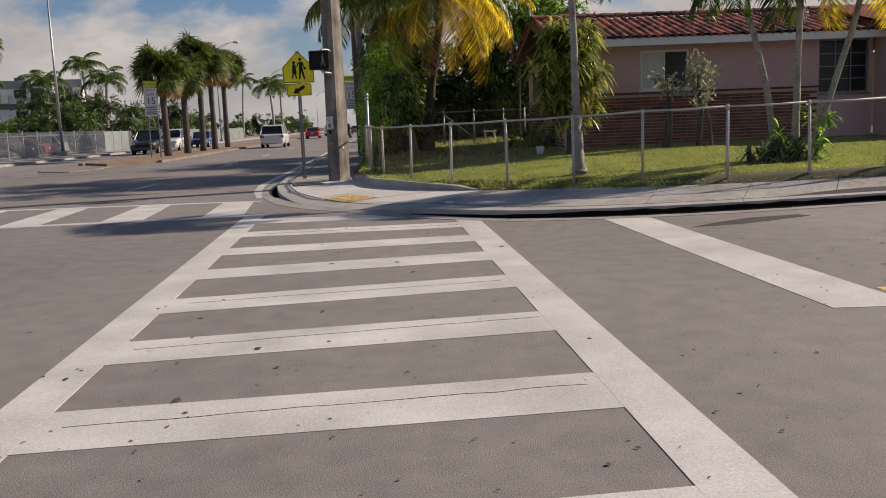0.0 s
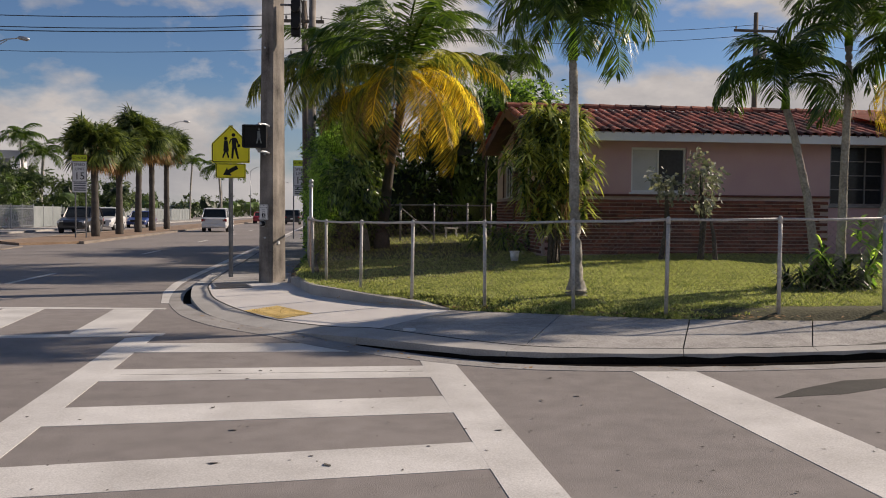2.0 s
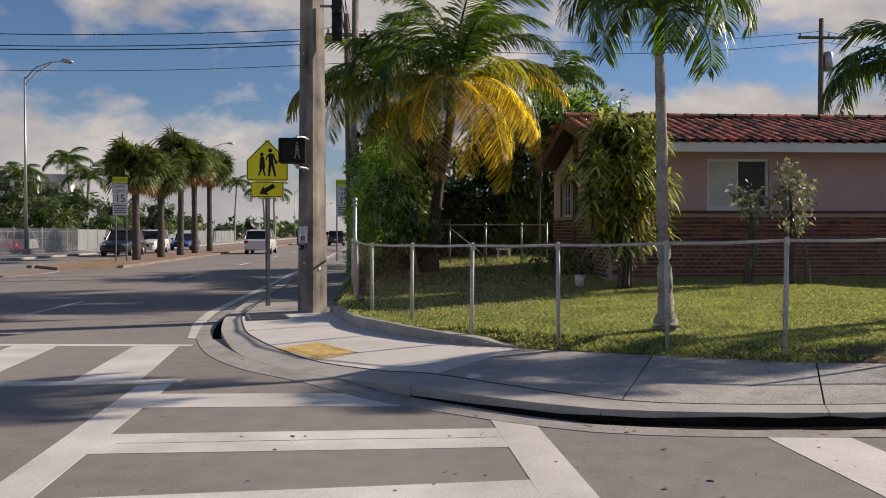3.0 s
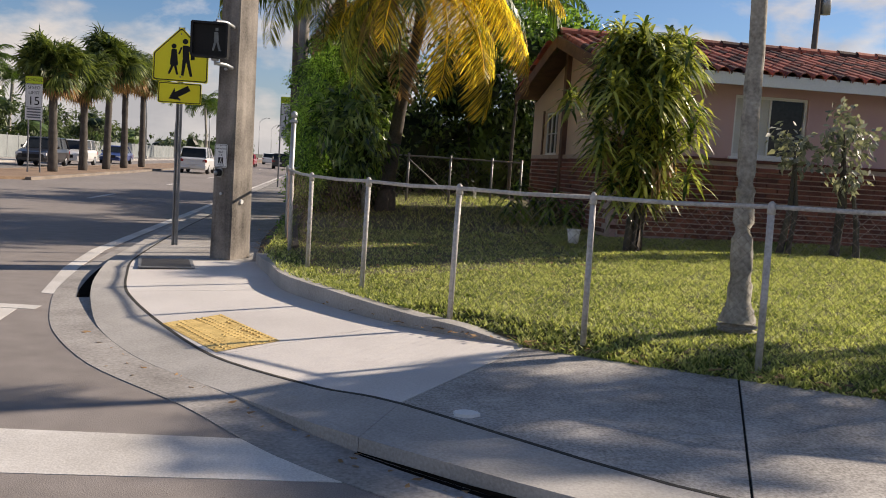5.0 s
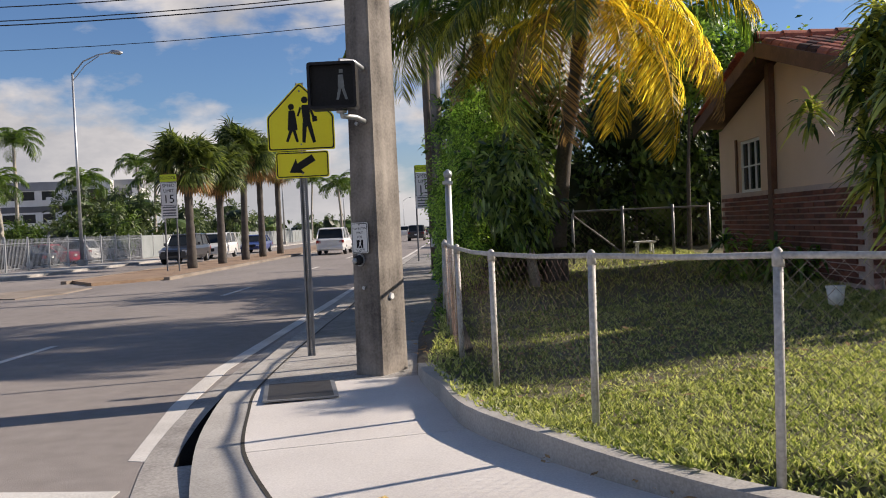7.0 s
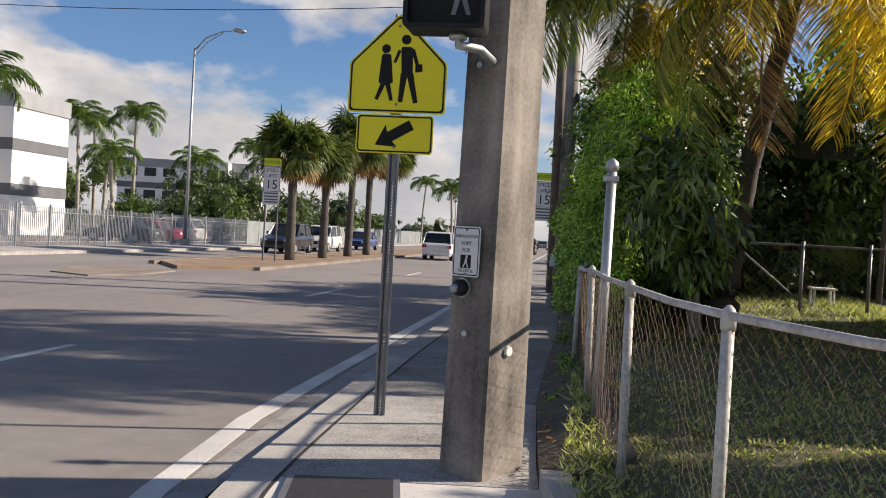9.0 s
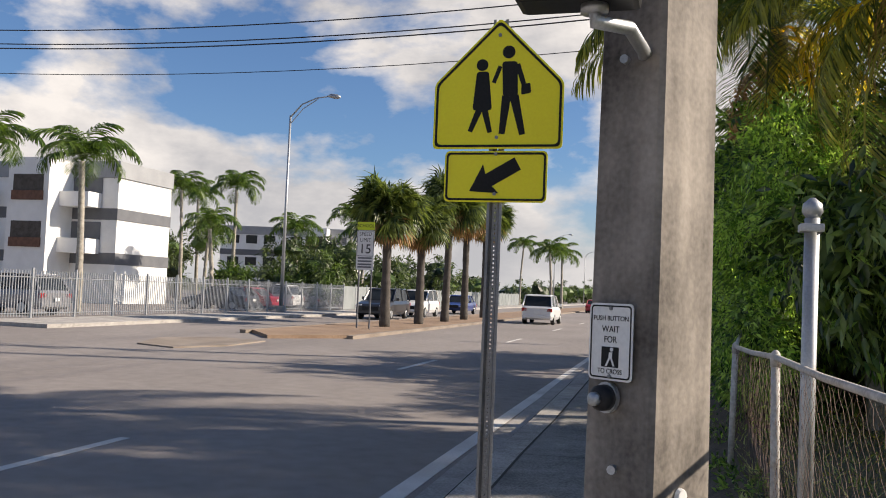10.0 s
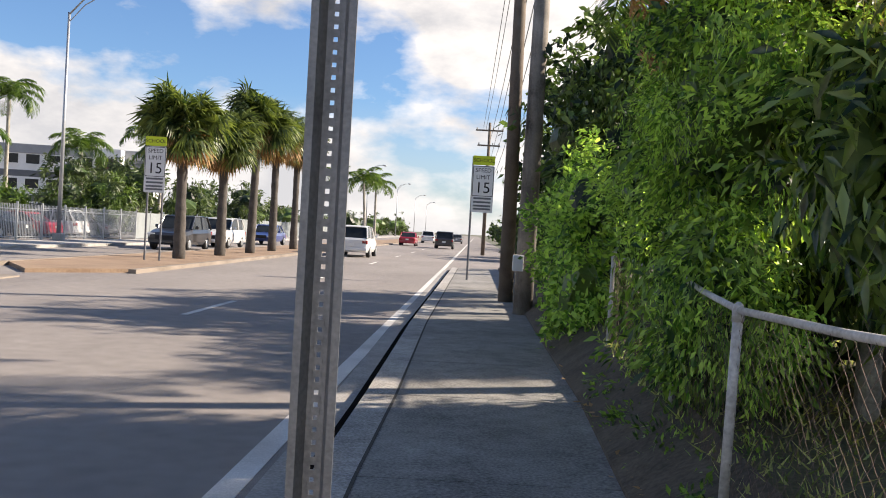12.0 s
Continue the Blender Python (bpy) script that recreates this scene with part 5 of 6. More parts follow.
heads = [(g.gauss(0, 0.42), g.gauss(0, 0.22), g.uniform(0.1, 0.35)) for _ in range(14)]
strap_clump("bromeliad_bed", "bed of dark spiky bromeliads round the palm clump", (7.75, 16.9, 0.4), heads, 0.5, LEAF_DARK, 7, 40, False, width=0.045, droop=0.5)
heads = [(0.35, 0, 0.95), (0.75, 0.1, 0.8), (-0.2, 0.1, 0.55), (0.55, 0, 0.35)]
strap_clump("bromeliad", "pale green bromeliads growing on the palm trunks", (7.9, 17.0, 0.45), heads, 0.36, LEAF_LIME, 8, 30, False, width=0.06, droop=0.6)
shrub("shrub", "thin silvery-leaved shrub in front of the house window", "shrub", (7.75, 22.6, 0.5), [(0.25, 0, 1.95, 0.42, 0.25, 0.4), (-0.5, 0, 1.65, 0.45, 0.2, 0.25), (0.4, -0.05, 1.35, 0.25, 0.2, 0.3)], 700, 0.13, surface("silver_leaf", (0.12, 0.14, 0.1), (0.42, 0.42, 0.34), 0.5, 2, 12, 0, per_piece=0.4, translucent=0.2), 5, False, 33, 0.3, 0.5)


# ---- house ----
house = thing("house", "low pink and tan bungalow with red barrel-tile roof and brick wainscot", "house")
X0, X1, Y0, Y1, ZB, ZE = 5.05, 13.5, 24.5, 31.0, 0.2, 3.25
RY, RZ = 27.4, 4.22


def wall_with_holes(name, origin, udir, length, height, holes, thick, material, parent, label=""):
    """A wall in the u-z plane, with openings (u0, u1, z0, z1) that go through it."""
    us = sorted({0.0, length, *[h[0] for h in holes], *[h[1] for h in holes]})
    zs = sorted({0.0, height, *[h[2] for h in holes], *[h[3] for h in holes]})
    bm = bmesh.new()
    o, u = Vector(origin), Vector(udir).normalized()
    n = Vector((u.y, -u.x, 0))
    m = Matrix(((u.x, -n.x, 0, o.x), (u.y, -n.y, 0, o.y), (0, 0, 1, o.z), (0, 0, 0, 1)))
    for a, b in zip(us, us[1:]):
        for c, d in zip(zs, zs[1:]):
            if any(h[0] <= a and b <= h[1] and h[2] <= c and d <= h[3] for h in holes):
                continue
            add_box(bm, a, b, 0, thick, c, d, 0, m)
    bmesh.ops.remove_doubles(bm, verts=bm.verts, dist=0.0005)
    return part(name, bm, material, parent, label)


WIN = (7.1 - X0, 8.43 - X0, 2.07 - ZB, 3.12 - ZB)
PW = (12.0 - X0, 13.4 - X0, 1.8 - ZB, 3.25 - ZB)
wall_with_holes("wall", (X0, Y0, ZB), (1, 0, 0), X1 - X0, ZE - ZB + 0.12, [WIN, PW], 0.2, PINK, house, "pink stucco front wall")
GW = (Y1 - 29.95, Y1 - 28.7, 1.98 - ZB, 2.93 - ZB)
wall_with_holes("wall", (X0, Y1, ZB), (0, -1, 0), Y1 - Y0 - 0.2, ZE - ZB, [GW], 0.2, TAN, house, "tan stucco gable wall")
bm = bmesh.new()
tri = [(Y0, ZE), (Y1, ZE), (RY, RZ - 0.12)]
va = [bm.verts.new((X0, y, z)) for y, z in tri]
vb = [bm.verts.new((X0 + 0.2, y, z)) for y, z in tri]
bm.faces.new(va), bm.faces.new(vb[::-1])
for i in range(3):
    bm.faces.new((va[i], vb[i], vb[(i + 1) % 3], va[(i + 1) % 3]))
bmesh.ops.recalc_face_normals(bm, faces=bm.faces)
part("gable", bm, TAN, house, "tan gable end under the roof")
part("wall", box(X0, X1 + 5, Y1, Y1 + 0.2, ZB, ZE), TAN, house)
part("pilaster", box(X0 - 0.1, X0, 27.85, 28.05, ZB, 4.05, 0.01), WOOD, house, "brown wooden pilaster")


def window_unit(parent, o, u, w, h, cols, rows, left_blind=False, frame=WHITE, bars=0.03):
    """A window in the wall: frame, panes, bars and a sill."""
    u = Vector(u)
    n = Vector((u.y, -u.x, 0))
    m = Matrix(((u.x, -n.x, 0, o[0]), (u.y, -n.y, 0, o[1]), (0, 0, 1, o[2]), (0, 0, 0, 1)))
    win = new("window")
    win.parent = parent
    win.matrix_basis = m
    bm = bmesh.new()
    f = 0.05
    for a in ((0, w, 0.05, 0.11, 0, f), (0, w, 0.05, 0.11, h - f, h), (0, f, 0.05, 0.11, f, h - f), (w - f, w, 0.05, 0.11, f, h - f)):
        add_box(bm, *a)
    part("frame", bm, frame, win)
    for i in range(cols):
        a, b = f + (w - 2 * f) * i / cols, f + (w - 2 * f) * (i + 1) / cols
        part("pane", box(a + 0.012, b - 0.012, 0.078, 0.084, f, h - f), BLIND if (left_blind and i == 0) else GLASS, win, "pale blind behind the pane" if (left_blind and i == 0) else "")
        if i:
            part("mullion", box(a - bars / 2, a + bars / 2, 0.05, 0.1, f, h - f), frame, win)
    for j in range(1, rows):
        z = f + (h - 2 * f) * j / rows
        part("glazing_bar", box(f, w - f, 0.058, 0.1, z - 0.012, z + 0.012), frame, win)
    part("sill", box(-0.05, w + 0.05, -0.05, 0.05, -0.05, 0.0, 0.008), frame, win)
    return win


window_unit(house, (X0 + WIN[0], Y0, ZB + WIN[2]), (1, 0, 0), WIN[1] - WIN[0], WIN[3] - WIN[2], 2, 1, True)
window_unit(house, (X0 + PW[0], Y0, ZB + PW[2]), (1, 0, 0), PW[1] - PW[0], PW[3] - PW[2], 3, 4, False, DULL_STEEL)
window_unit(house, (X0, Y1 - GW[0], ZB + GW[2]), (0, -1, 0), GW[1] - GW[0], GW[3] - GW[2], 3, 2, False, WHITE)
part("shutter_trim", box(X0 - 0.03, X0 - 0.002, 29.97, 30.07, 1.93, 2.98), WOOD, house)
part("mortar_bed", box(X0 + 0.12, 11.95, Y0 - 0.06, Y0, ZB, 1.97), MORTAR, house)
part("mortar_bed", box(X0 - 0.06, X0, Y0 - 0.06, 30.9, ZB, 1.97), MORTAR, house)
part("brick_cap", box(X0 - 0.1, 11.97, Y0 - 0.11, Y0 - 0.002, 1.97, 2.02, 0.006), BRICK, house, "brick ledge above the wainscot")
# roof: two slopes with a white fascia and barrel tiles
bm = bmesh.new()
EY0, EY1, RX0, RX1 = Y0 - 0.5, Y1 + 0.45, X0 - 0.43, 19.5
for ys in ((EY0, RY), (EY1, RY)):
    a = [(RX0, ys[0], ZE + 0.08), (RX1, ys[0], ZE + 0.08), (RX1, ys[1], RZ), (RX0, ys[1], RZ)]
    lo = [bm.verts.new(p) for p in a]
    hi = [bm.verts.new((p[0], p[1], p[2] + 0.06)) for p in a]
    bm.faces.new(lo), bm.faces.new(hi[::-1])
    for i in range(4):
        bm.faces.new((lo[i], hi[i], hi[(i + 1) % 4], lo[(i + 1) % 4]))
bmesh.ops.recalc_face_normals(bm, faces=bm.faces)
roof = part("roof", bm, WOOD, house, "wooden roof deck")
part("fascia", box(RX0, RX1, EY0 - 0.03, EY0, ZE - 0.03, ZE + 0.17, 0.006), WHITE, house, "white fascia board")
part("soffit", box(RX0, RX1, EY0, Y0, ZE + 0.03, ZE + 0.075), PINK, house)
bm = bmesh.new()
for ys in ((EY0, RY), (EY1, RY)):
    v = [bm.verts.new((x, y, z)) for x in (RX0 - 0.03, RX0) for y, z in ((ys[0], ZE - 0.06), (ys[0], ZE + 0.17), (ys[1], RZ + 0.09), (ys[1], RZ - 0.14))]
    bm.faces.new(v[:4]), bm.faces.new(v[4:][::-1])
    for i in range(4):
        bm.faces.new((v[i], v[4 + i], v[4 + (i + 1) % 4], v[(i + 1) % 4]))
bmesh.ops.recalc_face_normals(bm, faces=bm.faces)
part("rake_board", bm, WOOD, house, "brown rake boards on the gable")

# east wing that stands forward
wing = thing("house_wing", "pink garage wing of the bungalow with tiled roof", "house")
part("wall", box(13.55, 20, 23.2, 23.4, 0.2, 3.3), PINK, wing)
part("wall", box(13.55, 13.75, 23.4, 24.48, 0.2, 3.3), PINK, wing)
part("fascia", box(13.3, 20.3, 22.75, 22.8, 3.26, 3.46), WHITE, wing)
bm = bmesh.new()
v = [bm.verts.new(p) for p in ((13.3, 22.8, 3.42), (20.3, 22.8, 3.42), (20.3, 27.2, 4.4), (13.3, 27.2, 4.4))]
f = bm.faces.new(v)
bmesh.ops.solidify(bm, geom=[f], thickness=0.06)
part("roof", bm, ROOF_TILE, wing)

# small things in the yard
bucket = thing("bucket", "small white plastic bucket on the lawn", "bucket", (4.15, 23.4, 0.5))
part("body", tube([(0, 0, 0), (0, 0, 0.22)], [0.08, 0.105], 14), WHITE, bucket, "", True)
part("rim", tube([(0, 0, 0.2), (0, 0, 0.225)], [0.112, 0.112], 14), WHITE, bucket)
stool = thing("plastic_stool", "white plastic stool beyond the back gate", "stool", (3.85, 33.2, 0.6))
part("seat", box(-0.22, 0.22, -0.18, 0.18, 0.42, 0.46, 0.015), WHITE, stool)
for x in (-0.18, 0.18):
    for y in (-0.14, 0.14):
        part("leg", tube([(x, y, 0), (x * 0.9, y * 0.9, 0.42)], 0.022, 8), WHITE, stool)


# ---- utility lines ----
def line_pole(name, label, at, h, r, material, arms, lean=(0, 0), cat="utility pole"):
    t = thing(name, label, cat, at)
    part("shaft", tube([(0, 0, -0.2), (lean[0], lean[1], h)], [r, r * 0.65], 14), material, t, "", True)
    for z, w in arms:
        part("crossarm", box(lean[0] - w / 2, lean[0] + w / 2, lean[1] - 0.2, lean[1] - 0.08, z, z + 0.12, 0.01), POLE_W, t)
        for x in (-w / 2 + 0.1, w / 2 - 0.1, 0.3):
            part("insulator", tube([(lean[0] + x, lean[1] - 0.14, z + 0.12), (lean[0] + x, lean[1] - 0.14, z + 0.2), (lean[0] + x, lean[1] - 0.14, z + 0.28)], [0.025, 0.05, 0.03], 8), BARK, t)
    return t


line_pole("utility_pole", "weathered wooden utility pole beside the sidewalk", (-1.25, 41.5, 0.1), 9.9, 0.17, POLE_W, ((9.0, 1.6), (7.6, 1.2)), (-0.1, -1.0))
line_pole("utility_pole", "round pale concrete utility pole beside the hedge", (-0.97, 38.4, 0.1), 9.9, 0.19, POLE_C, (), (0.05, 0.1))
line_pole("utility_pole", "distant wooden utility pole with cross arms", (ax(-1.2, 92), 92, 0.1), 10.5, 0.16, POLE_W, ((9.8, 2.2), (8.6, 1.8)))
far_pole = line_pole("utility_pole", "wooden utility pole with a transformer behind the house", (20.9, 47.5, 0.2), 11.6, 0.17, POLE_W, ((10.6, 2.4),))
part("transformer", tube([(0.35, 0, 9.1), (0.35, 0, 9.95), (0.35, 0, 10.02)], [0.22, 0.22, 0.15], 14), STEEL, far_pole, "grey can transformer", True)
meter = thing("meter_box", "small pale meter box on the wooden pole", "meter box", (-1.12, 38.0, 1.0))
part("box", box(-0.1, 0.1, -0.1, 0.1, 0, 0.3, 0.02), SIGN_WHITE, meter)


def wire(pts, sag, label="thin black overhead cable", r=0.012):
    P = []
    for a, b in zip(pts, pts[1:]):
        a, b = Vector(a), Vector(b)
        for k in range(14):
            f = k / 14
            q = a.lerp(b, f)
            q.z -= sag * 4 * f * (1 - f)
            P.append(q)
    P.append(Vector(pts[-1]))
    ob = part("overhead_cable", tube(P, r, 4), BLACK)
    return tagged(ob, label, "cable", "overhead cables")


for k, (x, z, s) in enumerate(((-0.75, 11.4, 0.3), (-1.1, 11.2, 0.35), (-0.9, 9.6, 0.4), (-0.85, 8.6, 0.5), (-0.95, 8.1, 0.55), (-0.8, 7.6, 0.6))):
    wire([(x, -25, z + 0.5), (x, 21.8, z), (-1.35 + 0.12 * k, 40.6, z - 1.7 if z > 9 else z - 0.6), (ax(-1.2, 92) + 0.2 * k - 0.5, 92, z - 1.2)], s)
# cables that cross the avenue from the wooden pole
for z, r in ((9.5, 0.017), (9.06, 0.017), (8.92, 0.019), (8.12, 0.011)):
    wire([(-1.3, 40.5, z), (-26, 41.0, z + 0.15), (-60, 41.8, z)], 0.45, r=r)
for z in (11.0, 10.5):
    wire([(-1.3, 40.6, z - 1.6), (20.9, 47.5, z + 0.2), (60, 58, z)], 0.5)


# ---- across the avenue ----
def street_lamp(at, mirror=1, h=10.6):
    t = thing("street_lamp", "tall slim aluminium street lamp with a curved arm", "street lamp", at, "street lamps")
    part("base", box(-0.22, 0.22, -0.22, 0.22, 0, 0.35, 0.04), CURB, t)
    part("pole", tube([(0, 0, 0.3), (0, 0, h)], [0.11, 0.06], 12), STEEL, t, "", True)
    part("arm", tube([(0, 0, h - 0.1), (0.7 * mirror, 0, h + 0.65), (1.6 * mirror, 0, h + 1.0), (2.5 * mirror, 0, h + 1.1)], [0.05, 0.045, 0.04, 0.035], 8), STEEL, t, "", True)
    part("arm_brace", tube([(0, 0, h - 0.5), (0.8 * mirror, 0, h + 0.4), (1.7 * mirror, 0, h + 0.95)], 0.025, 6), STEEL, t)
    part("head", tube([(2.3 * mirror, 0, h + 1.1), (2.5 * mirror, 0, h + 1.12), (2.9 * mirror, 0, h + 1.05), (3.1 * mirror, 0, h + 1.03)], [0.05, 0.13, 0.14, 0.05], 10), STEEL, t, "flat lamp head", True)
    return t


lamp = street_lamp((-23.55, 65.0, 0.13), h=11.5)
for y in (118, 174, 230, 290, 350):
    copy_thing(lamp, pose(ax(-21.2, y), y, 0.13))


def fan_palm(at, h, seed, size=1.0):
    """Sabal palm: bare trunk, round crown of fan leaves, hanging dead skirt."""
    t = thing("fan_palm", "sabal fan palm with a shaggy brown skirt in the median", "palm tree", at, "median palms")
    g = random.Random(seed)
    lean = (g.uniform(-0.15, 0.15), g.uniform(-0.1, 0.1))
    trunk_mesh([(0, 0, -0.1), (lean[0] * 0.5, lean[1] * 0.5, h * 0.5), (lean[0], lean[1], h)], [0.24, 0.19, 0.2], BARK_DARK, t, 12, 0.04, seed)
    for dead, n in ((False, 105), (True, 30)):
        verts, faces = [], []
        for k in range(n):
            az = g.uniform(0, 2 * math.pi)
            el = math.asin(g.uniform(-0.75, 0.92)) if not dead else g.uniform(-1.35, -0.65)
            d = Vector((math.cos(az) * math.cos(el), math.sin(az) * math.cos(el), math.sin(el)))
            pet = size * (g.uniform(0.3, 0.95) if not dead else g.uniform(0.3, 0.7))
            c0 = Vector((lean[0], lean[1], h + 0.25))
            c = c0 + d * pet + Vector((0, 0, -0.1 * pet))
            side = Vector((-math.sin(az), math.cos(az), 0))
            roll = g.uniform(-1.25, 1.25)
            side = side * math.cos(roll) + side.cross(d) * math.sin(roll)
            upv = side.cross(d)
            b = len(verts)
            verts += [c0 + side * 0.015, c0 - side * 0.015, c]
            faces.append((b, b + 1, b + 2))
            m = 23
            for j in range(m):
                a = radians(lerp(-115, 115, j / (m - 1)))
                ln = size * g.uniform(0.62, 0.85) * (1.0 - 0.2 * abs(a) / 2)
                o = (d * math.cos(a) + side * math.sin(a)).normalized()
                w = (side * math.cos(a) - d * math.sin(a)) * 0.034 * size
                m1 = c + o * ln * 0.6 + upv * 0.08 * abs(a)
                tp = m1 + (o * 0.7 + Vector((0, 0, -g.uniform(0.3, 0.9)))).normalized() * ln * 0.5
                b = len(verts)
                verts += [c, m1 - w, tp, m1 + w]
                faces += [(b, b + 1, b + 2, b + 3)]
        raw("skirt" if dead else "crown", verts, faces, LEAF_DRY if dead else LEAF_FAN, t, "hanging dead fronds" if dead else "")
    return t


for k, (x, y, h) in enumerate(((-13.2, 53.7, 4.75), (-13.2, 58.6, 4.85), (-13.3, 63.6, 6.1), (-13.5, 68.6, 6.2), (-13.7, 74.5, 6.3))):
    fan_palm((x, y, 0.13), h, 60 + k, (1.3, 1.25, 1.4, 1.45, 1.35)[k])

FAR_FROND = {}
for v in range(2):
    FAR_FROND[v] = frond_mesh("frond", LEAF_PALM, L=3.1, rise=58, droop=130 + 25 * v, n=42, leaf=0.95, width=0.07, seed=71 + v, hang=0.8)


def far_palm(at, h, seed, scale=1.0):
    t = thing("queen_palm", "tall slim queen palm with arching feathery crown", "palm tree", at, "background palms")
    g = random.Random(seed)
    lx = g.uniform(-0.5, 0.5)
    trunk_mesh([(0, 0, -0.1), (lx * 0.3, 0, h * 0.5), (lx, 0, h)], [0.2, 0.15, 0.13], BARK, t, 10, 0.03, seed)
    for k in range(15):
        ob = new("frond", FAR_FROND[k % 2])
        ob.parent = t
        ob.matrix_basis = Matrix.Translation((lx, 0, h)) @ Euler((0, radians(-lerp(35, -30, k / 14)), radians(k * 137.5 + g.uniform(-20, 20)))).to_matrix().to_4x4() @ Matrix.Scale(scale * g.uniform(0.85, 1.1), 4)
    return t


for k, (x, y, h, s) in enumerate(((-27.6, 52.5, 7.0, 0.95), (-35.5, 55, 8.2, 1.0), (-43.5, 86, 9.6, 1.0), (-38.2, 85.5, 9.7, 1.05), (-40.3, 84.5, 5.6, 0.8), (-31.5, 84, 6.0, 0.95), (-29.0, 92, 6.5, 0.95), (-16.4, 122, 6.8, 1.0), (-17.0, 135, 7.0, 1.0), (-35, 105, 9, 1.0), (-48, 96, 10, 1.0), (-31, 70, 5.2, 0.8), (-56, 82, 10, 1.0), (-25.5, 150, 9, 1.0), (7.6, 44.0, 7.8, 0.8))):
    far_palm((x, y, 0.0), h, 80 + k, s)


# bright apartment block
PARAPET = surface("grey_parapet", (0.24, 0.25, 0.26), (0.36, 0.37, 0.38), 0.85, 0.8, 20, 0.1)
def apartment(at, rz, label):
    t = thing("apartment_building", label, "apartment building", at, "apartment buildings", rz=rz)
    part("wall", box(-18, 0, 0, 6, 0, 8.7), WHITE, t)
    part("parapet", box(-18.1, 0.1, -0.1, 6.1, 8.2, 9.3, 0.03), PARAPET, t, "weathered grey parapet")
    for z in (2.55, 5.45):
        part("band", box(-18.04, 0.04, -0.04, 6.04, z, z + 0.75), GREY_PAINT, t, "dark grey painted band")
    part("roof_unit", box(-9, -7.6, 3, 4.6, 9.0, 9.9, 0.05), GREY_PAINT, t)
    tower = part("stair_tower", box(-6.5, -3.4, -2.4, -0.05, 0, 9.2), WHITE, t)
    for z in (3.6, 6.6):
        part("landing", box(-3.4, -1.2, -1.4, -0.05, z - 0.4, z + 0.55), WHITE, t, "white stair landing parapet")
        # flat dark panel stands in for the shade inside the landing
        part("landing_shade", box(-3.4, -1.2, -0.07, -0.02, z + 0.55, z + 1.7), GREY_PAINT, t, "dark panel painted for the shaded landing opening")
        part("balcony_opening", box(-6.1, -3.8, -2.42, -2.3, z, z + 1.5), BARK_DARK, t, "dark brown recessed balcony")
        part("balcony_rail", box(-6.15, -3.75, -2.5, -2.42, z - 0.15, z + 0.45), WOOD, t)
    for z in (0.6, 3.5, 6.4):
        for x in (-17, -14.6, -12.2, -8.6):
            win = part("window", box(x, x + 1.5, -0.03, 0.02, z + 0.6, z + 1.7), GLASS, t)
            part("sill", box(x - 0.05, x + 1.55, -0.08, -0.03, z + 0.53, z + 0.6), WHITE, win)
        for x in (-11.5,):
            part("gallery", box(x, x + 2.2, -0.9, -0.03, z - 0.1, z + 0.9), WHITE, t)
    return t


apartment((-36.6, 67.3, 0), 0, "white three-storey apartment block with dark grey bands")
apartment((-43, 126, 0), 12, "white three-storey apartment block with dark grey bands behind palms")
apartment((-58, 78, 0), 0, "white three-storey apartment block beyond the parking lot")


def railing():
    """Steel picket fence along the far sidewalk: panels of pickets between posts."""
    t = thing("picket_fence", "pale grey steel picket fence along the far sidewalk", "fence")
    y = 42.5
    first = part("picket", box(-0.013, 0.013, -0.013, 0.013, 0.18, 1.85), STEEL, t)
    first.location = (ax(-23.3, y) + 0.05, y + 0.07, 0)
    picket = first.data
    while y < 150:
        x0, x1 = ax(-23.3, y), ax(-23.3, y + 2.4)
        part("post", box(x0 - 0.04, x0 + 0.04, y - 0.04, y + 0.04, 0.0, 1.95, 0.01), STEEL, t)
        if y < 74:
            for z in (0.3, 1.6):
                part("rail", tube([(x0, y, z), (x1, y + 2.4, z)], 0.02, 4), STEEL, t)
            for j in range(1, 17):
                f = j / 17
                ob = new("picket", picket)
                ob.parent = t
                ob.location = (lerp(x0, x1, f), y + 2.4 * f, 0)
        else:
            part("screen", prism([(x0 - 0.01, y), (x0 + 0.01, y), (x1 + 0.01, y + 2.4), (x1 - 0.01, y + 2.4)], 0.15, 1.8), GREY_SCREEN, t, "grey privacy screen on the fence")
        y += 2.4


railing()


# ---- vehicles ----
TYRE = surface("tyre_rubber", (0.012, 0.012, 0.012), (0.028, 0.028, 0.028), 0.85, 8, 60, 0.1)
LAMP_RED = surface("tail_lamp", (0.3, 0.01, 0.01), (0.42, 0.02, 0.02), 0.2, 4, 30, 0)
LAMP_CLEAR = surface("head_lamp", (0.6, 0.6, 0.6), (0.75, 0.75, 0.75), 0.15, 4, 30, 0)


def car_paint(name, c):
    return surface(name, tuple(0.9 * v for v in c), c, 0.3, 1.0, 30, 0, coat=0.6)


def loft(sections, material, name, parent, label=""):
    """Skin over closed cross-sections, each a list of points."""
    bm = bmesh.new()
    rings = [[bm.verts.new(p) for p in s] for s in sections]
    n = len(rings[0])
    for a, b in zip(rings, rings[1:]):
        for k in range(n):
            bm.faces.new((a[k], a[(k + 1) % n], b[(k + 1) % n], b[k]))
    bm.faces.new(rings[0][::-1]), bm.faces.new(rings[-1])
    bmesh.ops.recalc_face_normals(bm, faces=bm.faces)
    return part(name, bm, material, parent, label, False)


